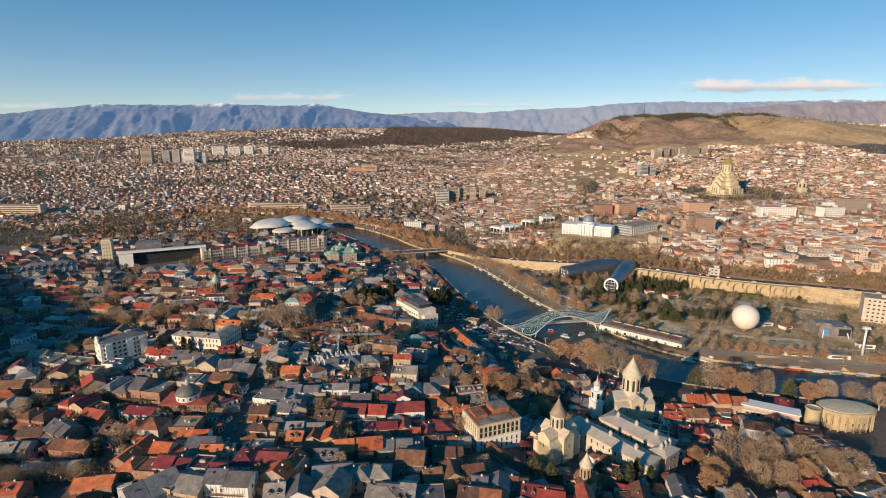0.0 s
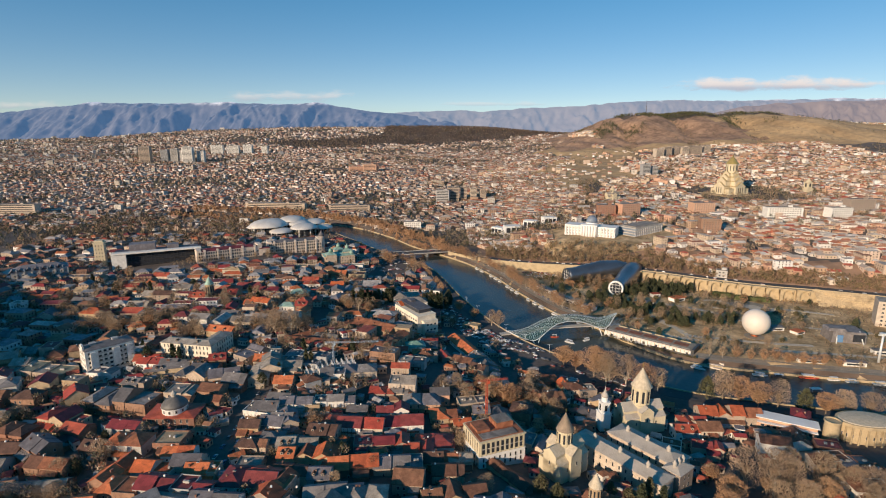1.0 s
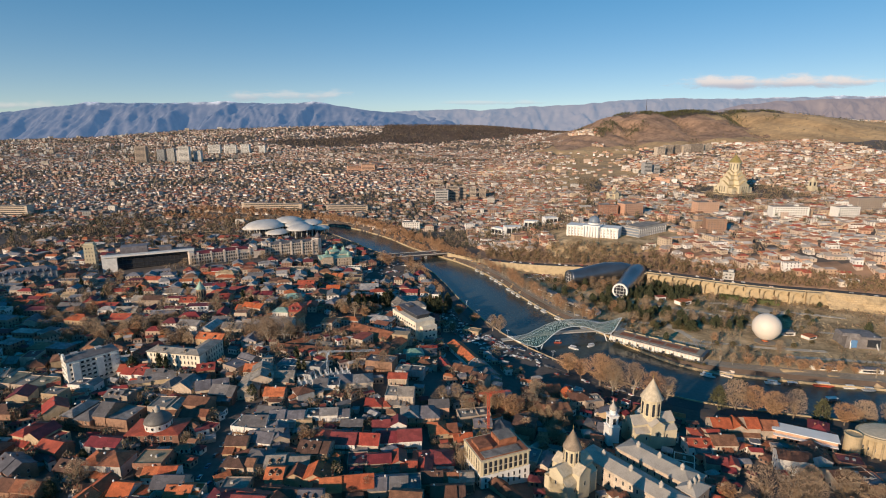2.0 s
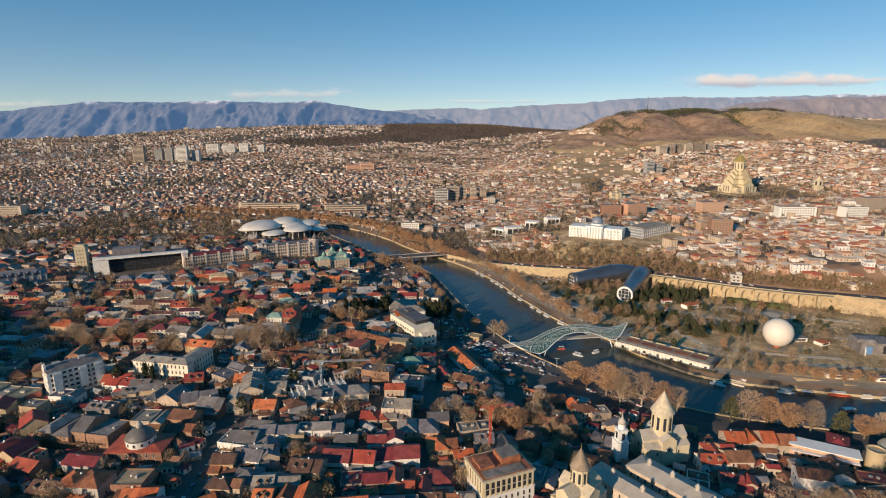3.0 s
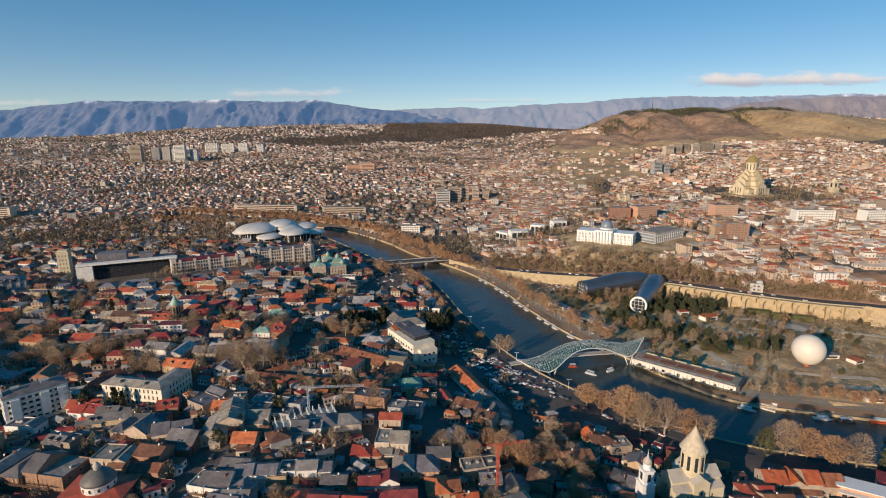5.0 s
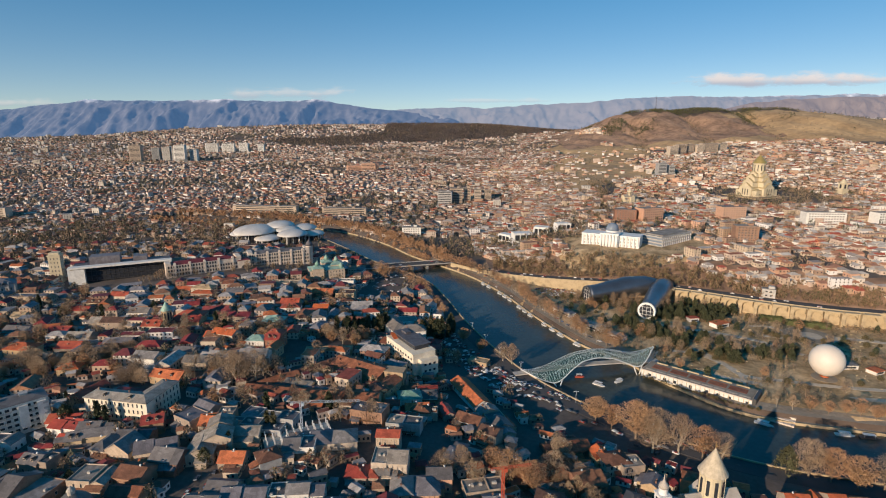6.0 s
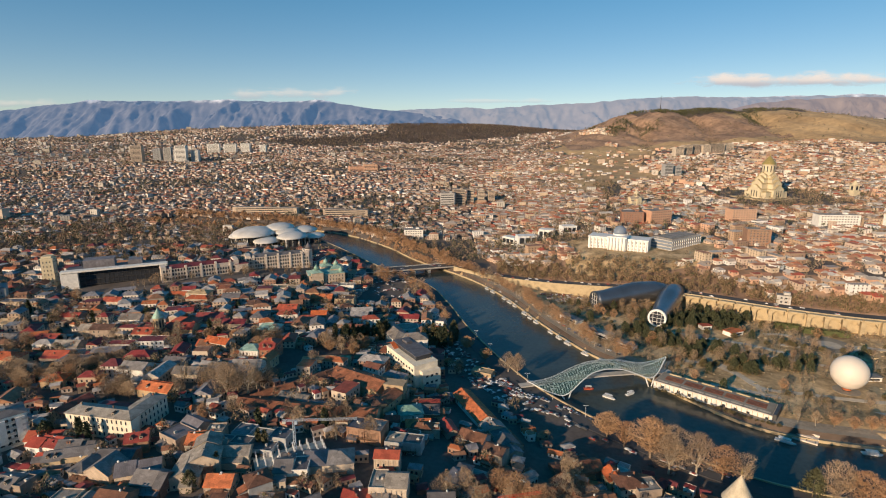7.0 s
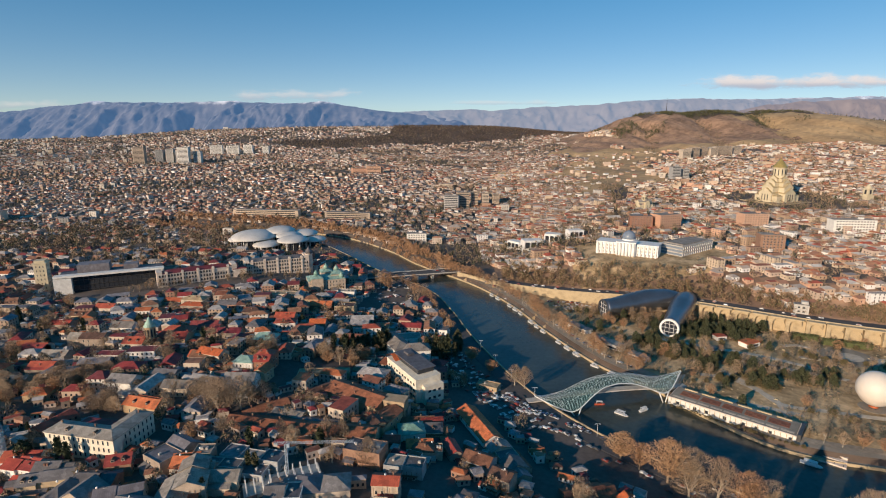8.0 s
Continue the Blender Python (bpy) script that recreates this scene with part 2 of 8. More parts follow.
# ---- mesh helpers ----
class Shape:
    """Collects faces of one mesh."""

    def __init__(self):
        self.v, self.f, self.m, self.s = [], [], [], []

    def add(self, verts, faces, mat=0, smooth=False):
        o = len(self.v)
        self.v += [tuple(p) for p in verts]
        self.f += [tuple(i + o for i in f) for f in faces]
        self.m += [mat] * len(faces)
        self.s += [smooth] * len(faces)
        return self

    def box(self, x, y, z, w, d, h, yaw=0.0, mat=0, top=1.0):
        c, s = math.cos(radians(yaw)), math.sin(radians(yaw))
        out = []
        for k, g in ((0, 1.0), (h, top)):
            for a, b in ((-1, -1), (1, -1), (1, 1), (-1, 1)):
                lx, ly = a * w / 2 * g, b * d / 2 * g
                out.append((x + lx * c - ly * s, y + lx * s + ly * c, z + k))
        return self.add(out, [(3, 2, 1, 0), (4, 5, 6, 7), (0, 1, 5, 4), (1, 2, 6, 5), (2, 3, 7, 6), (3, 0, 4, 7)], mat)

    def lathe(self, profile, n=16, x=0.0, y=0.0, z=0.0, mat=0, smooth=True, sx=1.0, sy=1.0, turn=0.0):
        v, f = [], []
        for r, h in profile:
            for i in range(n):
                a = 2 * math.pi * i / n + turn
                v.append((x + r * sx * math.cos(a), y + r * sy * math.sin(a), z + h))
        for j in range(len(profile) - 1):
            for i in range(n):
                k = (i + 1) % n
                f.append((j * n + i, j * n + k, (j + 1) * n + k, (j + 1) * n + i))
        f.append(tuple(range(n))[::-1])
        f.append(tuple((len(profile) - 1) * n + i for i in range(n)))
        return self.add(v, f, mat, smooth)

    def tube(self, pts, radii, n=6, mat=0, smooth=True, caps=True):
        pts = [Vector(p) for p in pts]
        if not hasattr(radii, "__len__"):
            radii = [radii] * len(pts)
        v, f = [], []
        for i, p in enumerate(pts):
            d = (pts[min(i + 1, len(pts) - 1)] - pts[max(i - 1, 0)]).normalized()
            a = d.cross(Vector((0, 0, 1)) if abs(d.z) < 0.95 else Vector((1, 0, 0))).normalized()
            b = a.cross(d)
            for k in range(n):
                t = 2 * math.pi * k / n
                v.append(p + radii[i] * (math.cos(t) * a + math.sin(t) * b))
        for i in range(len(pts) - 1):
            for k in range(n):
                q = (k + 1) % n
                f.append((i * n + k, i * n + q, (i + 1) * n + q, (i + 1) * n + k))
        if caps:
            f.append(tuple(range(n))[::-1])
            f.append(tuple((len(pts) - 1) * n + k for k in range(n)))
        return self.add(v, f, mat, smooth)

    def gable(self, x, y, z, w, d, rise, over=0.5, thick=0.22, yaw=0.0, mat=0):
        """A folded roof slab with its ridge along local x."""
        c, s = math.cos(radians(yaw)), math.sin(radians(yaw))
        drop = rise * over / (d / 2)
        prof = [(-d / 2 - over, -drop), (0, rise), (d / 2 + over, -drop), (d / 2 + over, thick - drop), (0, rise + thick), (-d / 2 - over, thick - drop)]
        out = [(x + lx * c - ly * s, y + lx * s + ly * c, z + lz) for lx in (-w / 2 - over, w / 2 + over) for ly, lz in prof]
        fs = [(0, 6, 7, 1), (1, 7, 8, 2), (2, 8, 9, 3), (3, 9, 10, 4), (4, 10, 11, 5), (5, 11, 6, 0), (0, 1, 4, 5), (1, 2, 3, 4), (11, 10, 7, 6), (10, 9, 8, 7)]
        return self.add(out, [q[::-1] for q in fs], mat)

    def nave(self, x, y, z, w, d, h, rise, yaw=0.0, mat=0):
        """A block with gabled ends."""
        c, s = math.cos(radians(yaw)), math.sin(radians(yaw))
        prof = [(-d / 2, 0), (d / 2, 0), (d / 2, h), (0, h + rise), (-d / 2, h)]
        out = [(x + lx * c - ly * s, y + lx * s + ly * c, z + lz) for lx in (-w / 2, w / 2) for ly, lz in prof]
        return self.add(out, [(4, 3, 2, 1, 0), (5, 6, 7, 8, 9)] + [(k, (k + 1) % 5, (k + 1) % 5 + 5, k + 5) for k in range(5)], mat)

    def ring(self, w, d, z, h, t, mat=0):
        """A low wall round a rectangle."""
        out = [(a * (w / 2 - k), b * (d / 2 - k), e) for k, e in ((0, z), (0, z + h), (t, z + h), (t, z)) for a, b in ((-1, -1), (1, -1), (1, 1), (-1, 1))]
        return self.add(out, [(r * 4 + i, r * 4 + (i + 1) % 4, r * 4 + 4 + (i + 1) % 4, r * 4 + 4 + i) for r in range(3) for i in range(4)], mat)

    def hip(self, x, y, z, w, d, rise, over=0.5, yaw=0.0, mat=0, ridge=None, thick=0.22):
        c, s = math.cos(radians(yaw)), math.sin(radians(yaw))
        rl = max(0.3, (w - d) / 2) if ridge is None else ridge
        loc = [(-w / 2 - over, -d / 2 - over, 0), (w / 2 + over, -d / 2 - over, 0), (w / 2 + over, d / 2 + over, 0), (-w / 2 - over, d / 2 + over, 0)]
        loc += [(a, b, thick) for a, b, _ in loc] + [(-rl, 0, rise), (rl, 0, rise)]
        out = [(x + a * c - b * s, y + a * s + b * c, z + q) for a, b, q in loc]
        return self.add(out, [(3, 2, 1, 0), (0, 1, 5, 4), (1, 2, 6, 5), (2, 3, 7, 6), (3, 0, 4, 7),
                              (4, 5, 9, 8), (5, 6, 9), (6, 7, 8, 9), (7, 4, 8)], mat)

    def mesh(self, name, mats):
        me = bpy.data.meshes.new(name)
        me.from_pydata(self.v, [], self.f)
        for q in mats:
            me.materials.append(q)
        me.polygons.foreach_set("material_index", self.m)
        me.polygons.foreach_set("use_smooth", self.s)
        me.update()
        return me


def mats_of(m):
    return list(m) if isinstance(m, (list, tuple)) else [m]


def thing(name, x, y, z=None, yaw=0.0, label="", category="", group="", kind=""):
    ob = new(name)
    ob.empty_display_size = 1
    ob.matrix_basis = pose(x, y, float(ground_z(x, y)) if z is None else z, 0, 0, yaw)
    return tagged(ob, label, category, group, kind)


def part(name, shape, material, parent, label="", at=None):
    me = shape if isinstance(shape, bpy.types.Mesh) else shape.mesh(name, mats_of(material))
    ob = new(name, me)
    ob.parent = parent
    if at is not None:
        ob.matrix_basis = at
    return tagged(ob, label)


def whole(name, shape, material, label="", category="", group="", kind="", at=None):
    ob = new(name, shape.mesh(name, mats_of(material)))
    if at is not None:
        ob.matrix_basis = at
    return tagged(ob, label, category, group, kind)


def sheet(name, verts, quads, mats, index=None, smooth=False):
    """A large mesh from arrays."""
    me = bpy.data.meshes.new(name)
    me.vertices.add(len(verts))
    me.vertices.foreach_set("co", np.asarray(verts, np.float32).ravel())
    n = quads.shape[1]
    me.loops.add(quads.size)
    me.loops.foreach_set("vertex_index", quads.ravel().astype(np.int32))
    me.polygons.add(len(quads))
    me.polygons.foreach_set("loop_start", np.arange(0, quads.size, n, dtype=np.int32))
    for q in mats:
        me.materials.append(q)
    if index is not None:
        me.polygons.foreach_set("material_index", np.asarray(index, np.int32))
    me.polygons.foreach_set("use_smooth", np.full(len(quads), smooth))
    me.update(calc_edges=True)
    me.validate()
    return new(name, me)


# ---- lie of the land ----
RIVER = [(-620, 1262, 24), (-420, 1212, 30), (-300, 1160, 32), (-222, 1106, 36), (-146, 1010, 39), (-88, 918, 36),
         (-8, 815, 34), (28, 735, 38), (52, 655, 40), (84, 570, 42), (114, 522, 46), (146, 476, 40),
         (195, 431, 34), (265, 408, 33), (352, 389, 32), (600, 330, 34), (900, 250, 38), (1800, 60, 45)]
WALL = [(-150, 1010), (0, 868), (74, 795), (150, 745), (250, 709), (330, 660), (385, 632), (442, 612), (560, 560),
        (760, 480), (1100, 380), (1900, 250)]


def sstep(a, b, v):
    u = np.clip((v - a) / (b - a), 0, 1)
    return u * u * (3 - 2 * u)


def to_line(x, y, line):
    """Distance from a polyline, which side (positive on its left), and the third value there."""
    best = np.full(np.shape(x), 1e9)
    side, third = np.zeros(np.shape(x)), np.zeros(np.shape(x))
    for p, q in zip(line[:-1], line[1:]):
        dx, dy = q[0] - p[0], q[1] - p[1]
        u = np.clip(((x - p[0]) * dx + (y - p[1]) * dy) / (dx * dx + dy * dy), 0, 1)
        d = np.hypot(x - p[0] - u * dx, y - p[1] - u * dy)
        near = d < best
        best = np.where(near, d, best)
        side = np.where(near, np.sign((y - p[1]) * dx - (x - p[0]) * dy), side)
        if len(p) > 2:
            third = np.where(near, p[2] + u * (q[2] - p[2]), third)
    return best, side, third


def ground_z(x, y):
    """Height of the ground over the river; the river bed lies below zero."""
    x, y = np.asarray(x, float), np.asarray(y, float)
    d, side, half = to_line(x, y, RIVER)
    e = d - half
    plateau = 22 - 12 * sstep(450, 800, y) - 5 * sstep(800, 1000, y)
    low_end = 1 - sstep(300, 420, y)
    far = 6 + 0.045 * np.maximum(0, y - 1150)
    rim = np.interp(x / np.maximum(y, 1), [-1, -.83, -.66, -.49, -.3, -.05, .23, .4], [115, 123, 145, 196, 226, 232, 216, 180])
    far = far + (rim - far) * sstep(2900, 4500, y)
    old = np.maximum(4 + plateau * sstep(25 + 45 * low_end, 190 + 130 * low_end, e) - 6 * sstep(200, 420, e) * (y < 2000), 0)
    old = old + (far - old) * sstep(950, 1300, y)
    w, up, _ = to_line(x, y, WALL)
    s = np.where(x < -140, 60, w * up)
    rise = np.clip(s - 90, 0, 2000)
    road = 8 + 12 * sstep(0, 210, x)
    high = np.where(s > 9, road + (40 - road) * sstep(16, 90, s) + 0.03 * rise + 0.000018 * rise * rise, 5)
    turn = x / np.maximum(y, 1)
    blend = sstep(0.04, 0.24, turn)
    low = np.where(s > 9, np.maximum(far, 8), 5)
    right = low + (high - low) * np.where(s > 9, blend, 1)
    z = np.where(side > 0, right, old)
    crest = np.interp(x, [500, 640, 745, 830, 950, 1250, 1600, 1750, 1900, 2300, 3200], [150, 175, 206, 262, 284, 291, 288, 276, 258, 228, 218])
    brow = np.exp(-((y - 2900) / np.where(y < 2900, 330, 520)) ** 2) * sstep(500, 700, x)
    z = z + np.maximum(crest - z, 0) * brow
    z = z + 42 * np.exp(-((x - 1660) / 240) ** 2 - ((y - 2540) / 200) ** 2)
    gully = np.exp(-((y - 2680) / 250) ** 2) * sstep(600, 800, x) * (1 - sstep(1380, 1600, x))
    z = z - gully * (34 * (1 - np.abs(np.sin(x * .0115 + .9 * np.sin(y * .004) + .5))) ** 1.6 + 10 * (1 - np.abs(np.sin(x * .037 + y * .009))))
    # Unseen rise out of view, added to cast shade over the town's left side.
    across, along = .81 * x - .58 * y, .58 * x + .81 * y
    z = z + 110 * sstep(-455, -540, across) * sstep(-40, -170, along)
    return np.where(e < 5, -3, z)


def bare_slope(x, y):
    """Above zero on the dry slope that comes down from the hill into the town."""
    wob = .022 * np.sin(y * .011) + .015 * np.sin(y * .027 + x * .01)
    t = x / np.maximum(y, 1) + wob
    edge = np.minimum(t - .185, .335 - t) / .03
    return np.minimum(edge, (y - 1430 - 90 * np.sin(x * .017)) / 60)


def forest(x, y):
    """Above zero in the dark wood on the plateau before the mountains."""
    t = x / np.maximum(y, 1)
    low = np.interp(t, [-.34, -.30, -.17, .01, .09, .15, .24, .3], [3500, 3170, 3230, 3350, 3460, 3650, 3900, 4400]) + 40 * np.sin(x * .012) + 25 * np.sin(x * .031)
    high = np.interp(t, [-.3, -.17, -.12, -.06], [3420, 3560, 3700, 9000])
    return np.minimum(y - low, high - y)


def belt(x, y):
    """Above zero where trees and gardens break up the town."""
    return (np.sin(x * .0061 + 1.1 + 1.3 * np.sin(y * .0033)) * np.sin(y * .0082 + .4 + np.sin(x * .0027)) + .7 * np.sin(x * .017 + y * .013 + 2 * np.sin(y * .006)) * np.sin(y * .023 - x * .006) - .28)


def ground_mesh():
    xs = np.unique(np.round(np.concatenate([np.arange(-5200, -700, 75), np.arange(-700, 900, 8), np.arange(900, 2400, 28), np.arange(2400, 5300, 75)]), 1))
    ys = np.unique(np.round(np.concatenate([np.arange(-600, 150, 50), np.arange(150, 1250, 8), np.arange(1250, 4930, 32)]), 1))
    X, Y = np.meshgrid(xs, ys)
    Z = ground_z(X, Y)
    rough = np.sin(X * .021 + 1.3) * np.sin(Y * .017) + .6 * np.sin(X * .047 + Y * .031)
    hill = sstep(1300, 2200, Y)
    Z = Z + np.where(Z > 0, rough * (0.2 + 5 * hill), 0)
    nx, ny = len(xs), len(ys)
    i = (np.arange(ny - 1)[:, None] * nx + np.arange(nx - 1)[None]).ravel()
    quads = np.stack([i, i + 1, i + 1 + nx, i + nx], 1)
    cx, cy = X.ravel()[i] + 4, Y.ravel()[i] + 4
    d, side, half = to_line(cx, cy, RIVER)
    w, up, _ = to_line(cx, cy, WALL)
    s = w * up
    turn = cx / np.maximum(cy, 1)
    kind = np.zeros(len(i), int)
    kind[(side > 0) & (s < 0) & (cx > -150)] = 1
    kind[(side > 0) & (s > 12) & (s < 80) & (turn > .06)] = 4
    kind[(np.abs(cx - 262) < 112) & (np.abs(cy - 842) < 74)] = 1
    kind[(cy > 2150) & (cx > 480)] = 2
    kind[bare_slope(cx, cy) > 0] = 2
    kind[(cy > 2350) & (cx > 480) & (cx < 1330 + 60 * np.sin(cy * .02) - .25 * (cy - 2600))] = 4
    kind[forest(cx, cy) > 0] = 3
    kind[(cy > 2800 + 45 * np.sin(cx * .014) + 30 * np.sin(cx * .037)) & (cy < 3150) & (cx > 900) & (cx < 1640)] = 3
    kind[np.hypot(cx - 165, (cy - 1960) * .6) < 62] = 5
    g = sheet("ground", np.stack([X.ravel(), Y.ravel(), Z.ravel()], 1), quads, [TOWN_SOIL, PARK_SOIL, DRY_HILL, FOREST, ROCKY_HILL, FIELD], kind, True)
    return tagged(g, "uneven ground of the town, its park and dry hills", "ground", kind="structure")


FIELD = surface("yellow_dry_field", [(.46, .36, .16), (.54, .43, .21), (.40, .30, .14)], .95, 0, .3, .02, .2, fine=.1)
TOWN_SOIL = surface("street_dirt_and_asphalt", [(.08, .067, .065), (.125, .103, .092), (.10, .088, .09)], .95, 0, .3, .03, .2, fine=.4)
PARK_SOIL = surface("dry_park_grass", [(.20, .15, .07), (.33, .23, .115), (.47, .33, .18), (.56, .41, .25), (.36, .25, .135)], .95, 0, .5, .05, .3, fine=.3)
DRY_HILL = surface("dry_hill_grass", [(.26, .17, .10), (.42, .28, .15), (.50, .34, .18), (.34, .22, .13)], .95, 0, .35, .006, .3, fine=.05)
ROCKY_HILL = surface("rocky_brown_slope", [(.15, .10, .075), (.28, .175, .12), (.38, .24, .155), (.22, .14, .10)], .95, 0, .45, .012, .4, fine=.06)
FOREST = surface("far_woodland", [(.085, .062, .05), (.12, .088, .07)], .95, 0, .4, .01, .3, fine=.08)
WATER = surface("river_water", [(.045, .055, .05), (.065, .075, .066)], .2, 0, .25, .02, .3, fine=.25)
WATER.node_tree.nodes["Principled BSDF"].inputs["Specular IOR Level"].default_value = .32
ground_mesh()


def bank(off, side):
    """Points along the river's edge, off metres out from the water."""
    out = []
    for i, (x, y, h) in enumerate(RIVER):
        a, b = RIVER[max(i - 1, 0)], RIVER[min(i + 1, len(RIVER) - 1)]
        t = Vector((b[0] - a[0], b[1] - a[1])).normalized()
        out.append((x - t.y * side * (h + off), y + t.x * side * (h + off)))
    return out


def dense(line, step=6.0):
    """The polyline with points added, smoothed."""
    pts = [Vector(p[:2]) for p in line]
    out = []
    for i in range(len(pts) - 1):
        p0, p1, p2, p3 = pts[max(i - 1, 0)], pts[i], pts[i + 1], pts[min(i + 2, len(pts) - 1)]
        n = max(2, int((p2 - p1).length / step))
        for k in range(n):
            u = k / n
            out.append(0.5 * ((2 * p1) + (p2 - p0) * u + (2 * p0 - 5 * p1 + 4 * p2 - p3) * u * u + (3 * p1 - p0 - 3 * p2 + p3) * u ** 3))
    out.append(pts[-1])
    return [(p.x, p.y) for p in out]


def ribbon(name, line, offs, mats, label="", category="", kind="structure", idx=None):
    """A band along a line: offs are (sideways, height) of its profile."""
    v, f = [], []
    n = len(offs)
    for i, p in enumerate(line):
        a, b = line[max(i - 1, 0)], line[min(i + 1, len(line) - 1)]
        t = Vector((b[0] - a[0], b[1] - a[1])).normalized()
        for o, z in offs:
            v.append((p[0] - t.y * o, p[1] + t.x * o, z(p[0]) if callable(z) else z))
    for i in range(len(line) - 1):
        for k in range(n - 1):
            f.append((i * n + k, (i + 1) * n + k, (i + 1) * n + k + 1, i * n + k + 1))
    s = Shape().add(v, f)
    if idx:
        s.m = [idx[k % (n - 1)] for k in range(len(f))]
    return whole(name, s, mats, label, category, kind=kind)


def water_sheet():
    l, r = dense(bank(6, 1), 8), dense(bank(6, -1), 8)
    n = min(len(l), len(r))
    v = [(*p, 0.0) for p in l[:n]] + [(*p, 0.0) for p in r[:n]]
    ob = whole("water", Shape().add(v, [(i, n + i, n + i + 1, i + 1) for i in range(n - 1)]), WATER, "dark blue-green river with faint ripples", "river", kind="structure")
    return ob


water_sheet()
QUAY = surface("worn_quay_paving", [(.26, .215, .165), (.36, .30, .23), (.20, .175, .145)], .9, 0, .35, .04, .2, fine=.5)
left_bank, right_bank = dense(bank(0, -1), 6), dense(bank(0, 1), 6)
ribbon("quay_wall", left_bank, [(1.0, -3), (1.0, 4.8), (0, 4.8), (0, 3.9), (-14, 4.15), (-14, 2)], [STONE, ASPHALT], "stone river wall with a road along it", "wall", idx=[0, 0, 0, 1, 1])
ribbon("quay_wall", right_bank, [(-1.0, -3), (-1.0, 1.9), (-.3, 1.9), (-.3, 1.3), (2.6, 1.4), (4.6, 4.9), (9.0, 5.2), (16, 5.3), (16, 2)], [STONE, QUAY, PAVING, FOREST], "pale stone river wall, lower walk, verge and road", "wall", idx=[0, 0, 0, 2, 3, 2, 1, 1])


def road_z(x):
    return float(8 + 12 * sstep(0, 210, x))


def cliff_wall():
    """Retaining wall of the upper road, with a parapet; arcaded where it is highest."""
    line = dense(WALL[1:9], 5)
    ribbon("retaining_wall", line, [(-0.5, 3), (-0.5, lambda x: road_z(x) + 1.2), (0.2, lambda x: road_z(x) + 1.2), (0.2, lambda x: road_z(x) + .3), (15, lambda x: road_z(x) + .35), (15, lambda x: road_z(x) - 2)], [STONE, ASPHALT], "sandstone retaining wall under the upper road", "wall", idx=[0, 0, 0, 1, 1])
    run = [p for p in line if 232 < p[0] < 425]
    total = 0.0
    for a, b in zip(run[:-1], run[1:]):
        total += math.dist(a, b)
        if total < 12.5:
            continue
        total = 0.0
        yaw = math.degrees(math.atan2(b[1] - a[1], b[0] - a[0]))
        s = Shape()
        s.box(0, 0, -2, 3.4, 5, 17)
        pts = []
        for k in range(11):
            g = math.pi * k / 10
            pts.append((6.5 - 4.8 * math.cos(g), 8.5 + 4.8 * math.sin(g)))
        for (x0, z0), (x1, z1) in zip(pts[:-1], pts[1:]):
            s.add([(x0, -2.4, z0), (x1, -2.4, z1), (x1, -2.4, 15), (x0, -2.4, 15), (x0, 2.5, z0), (x1, 2.5, z1), (x1, 2.5, 15), (x0, 2.5, 15)],
                  [(0, 1, 2, 3), (7, 6, 5, 4), (1, 0, 4, 5), (3, 2, 6, 7)])
        s.box(6.2, -2.7, 15, 13.2, 5.6, .9)
        whole("wall_arch", s, STONE, "sandstone arch and pier of the retaining wall", "arch", "retaining wall arches", "structure", pose(a[0], a[1], 5, 0, 0, yaw) @ pose(0, -3.0, 0))
    rock = dense([(425, 618), (470, 600), (560, 560), (700, 505), (900, 440)], 4)
    v, f, n = [], [], 12
    for i, p in enumerate(rock):
        for k in range(n):
            u = k / (n - 1)
            q = noise.fractal((p[0] * .05, p[1] * .05, u * 2.5), 1.0, 2.1, 5)
            r = noise.fractal((p[0] * .05 + 9, p[1] * .05, u * 2.5), 1.0, 2.1, 4)
            v.append((p[0] - 5 * (1 - u) * .5 + 2.2 * q, p[1] - 14 * (1 - u) + 3.5 * r, 3.5 + 17.5 * u + .8 * q))
    for i in range(len(rock) - 1):
        for k in range(n - 1):
            f.append((i * n + k, (i + 1) * n + k, (i + 1) * n + k + 1, i * n + k + 1))
    whole("cliff", Shape().add(v, f), CLIFF, "rough sandy cliff face under the upper road", "cliff", kind="structure")


CLIFF = surface("sandy_rock", [(.36, .27, .16), (.50, .38, .23), (.28, .21, .13)], .95, 0, .4, .12, .6, fine=.8)


cliff_wall()


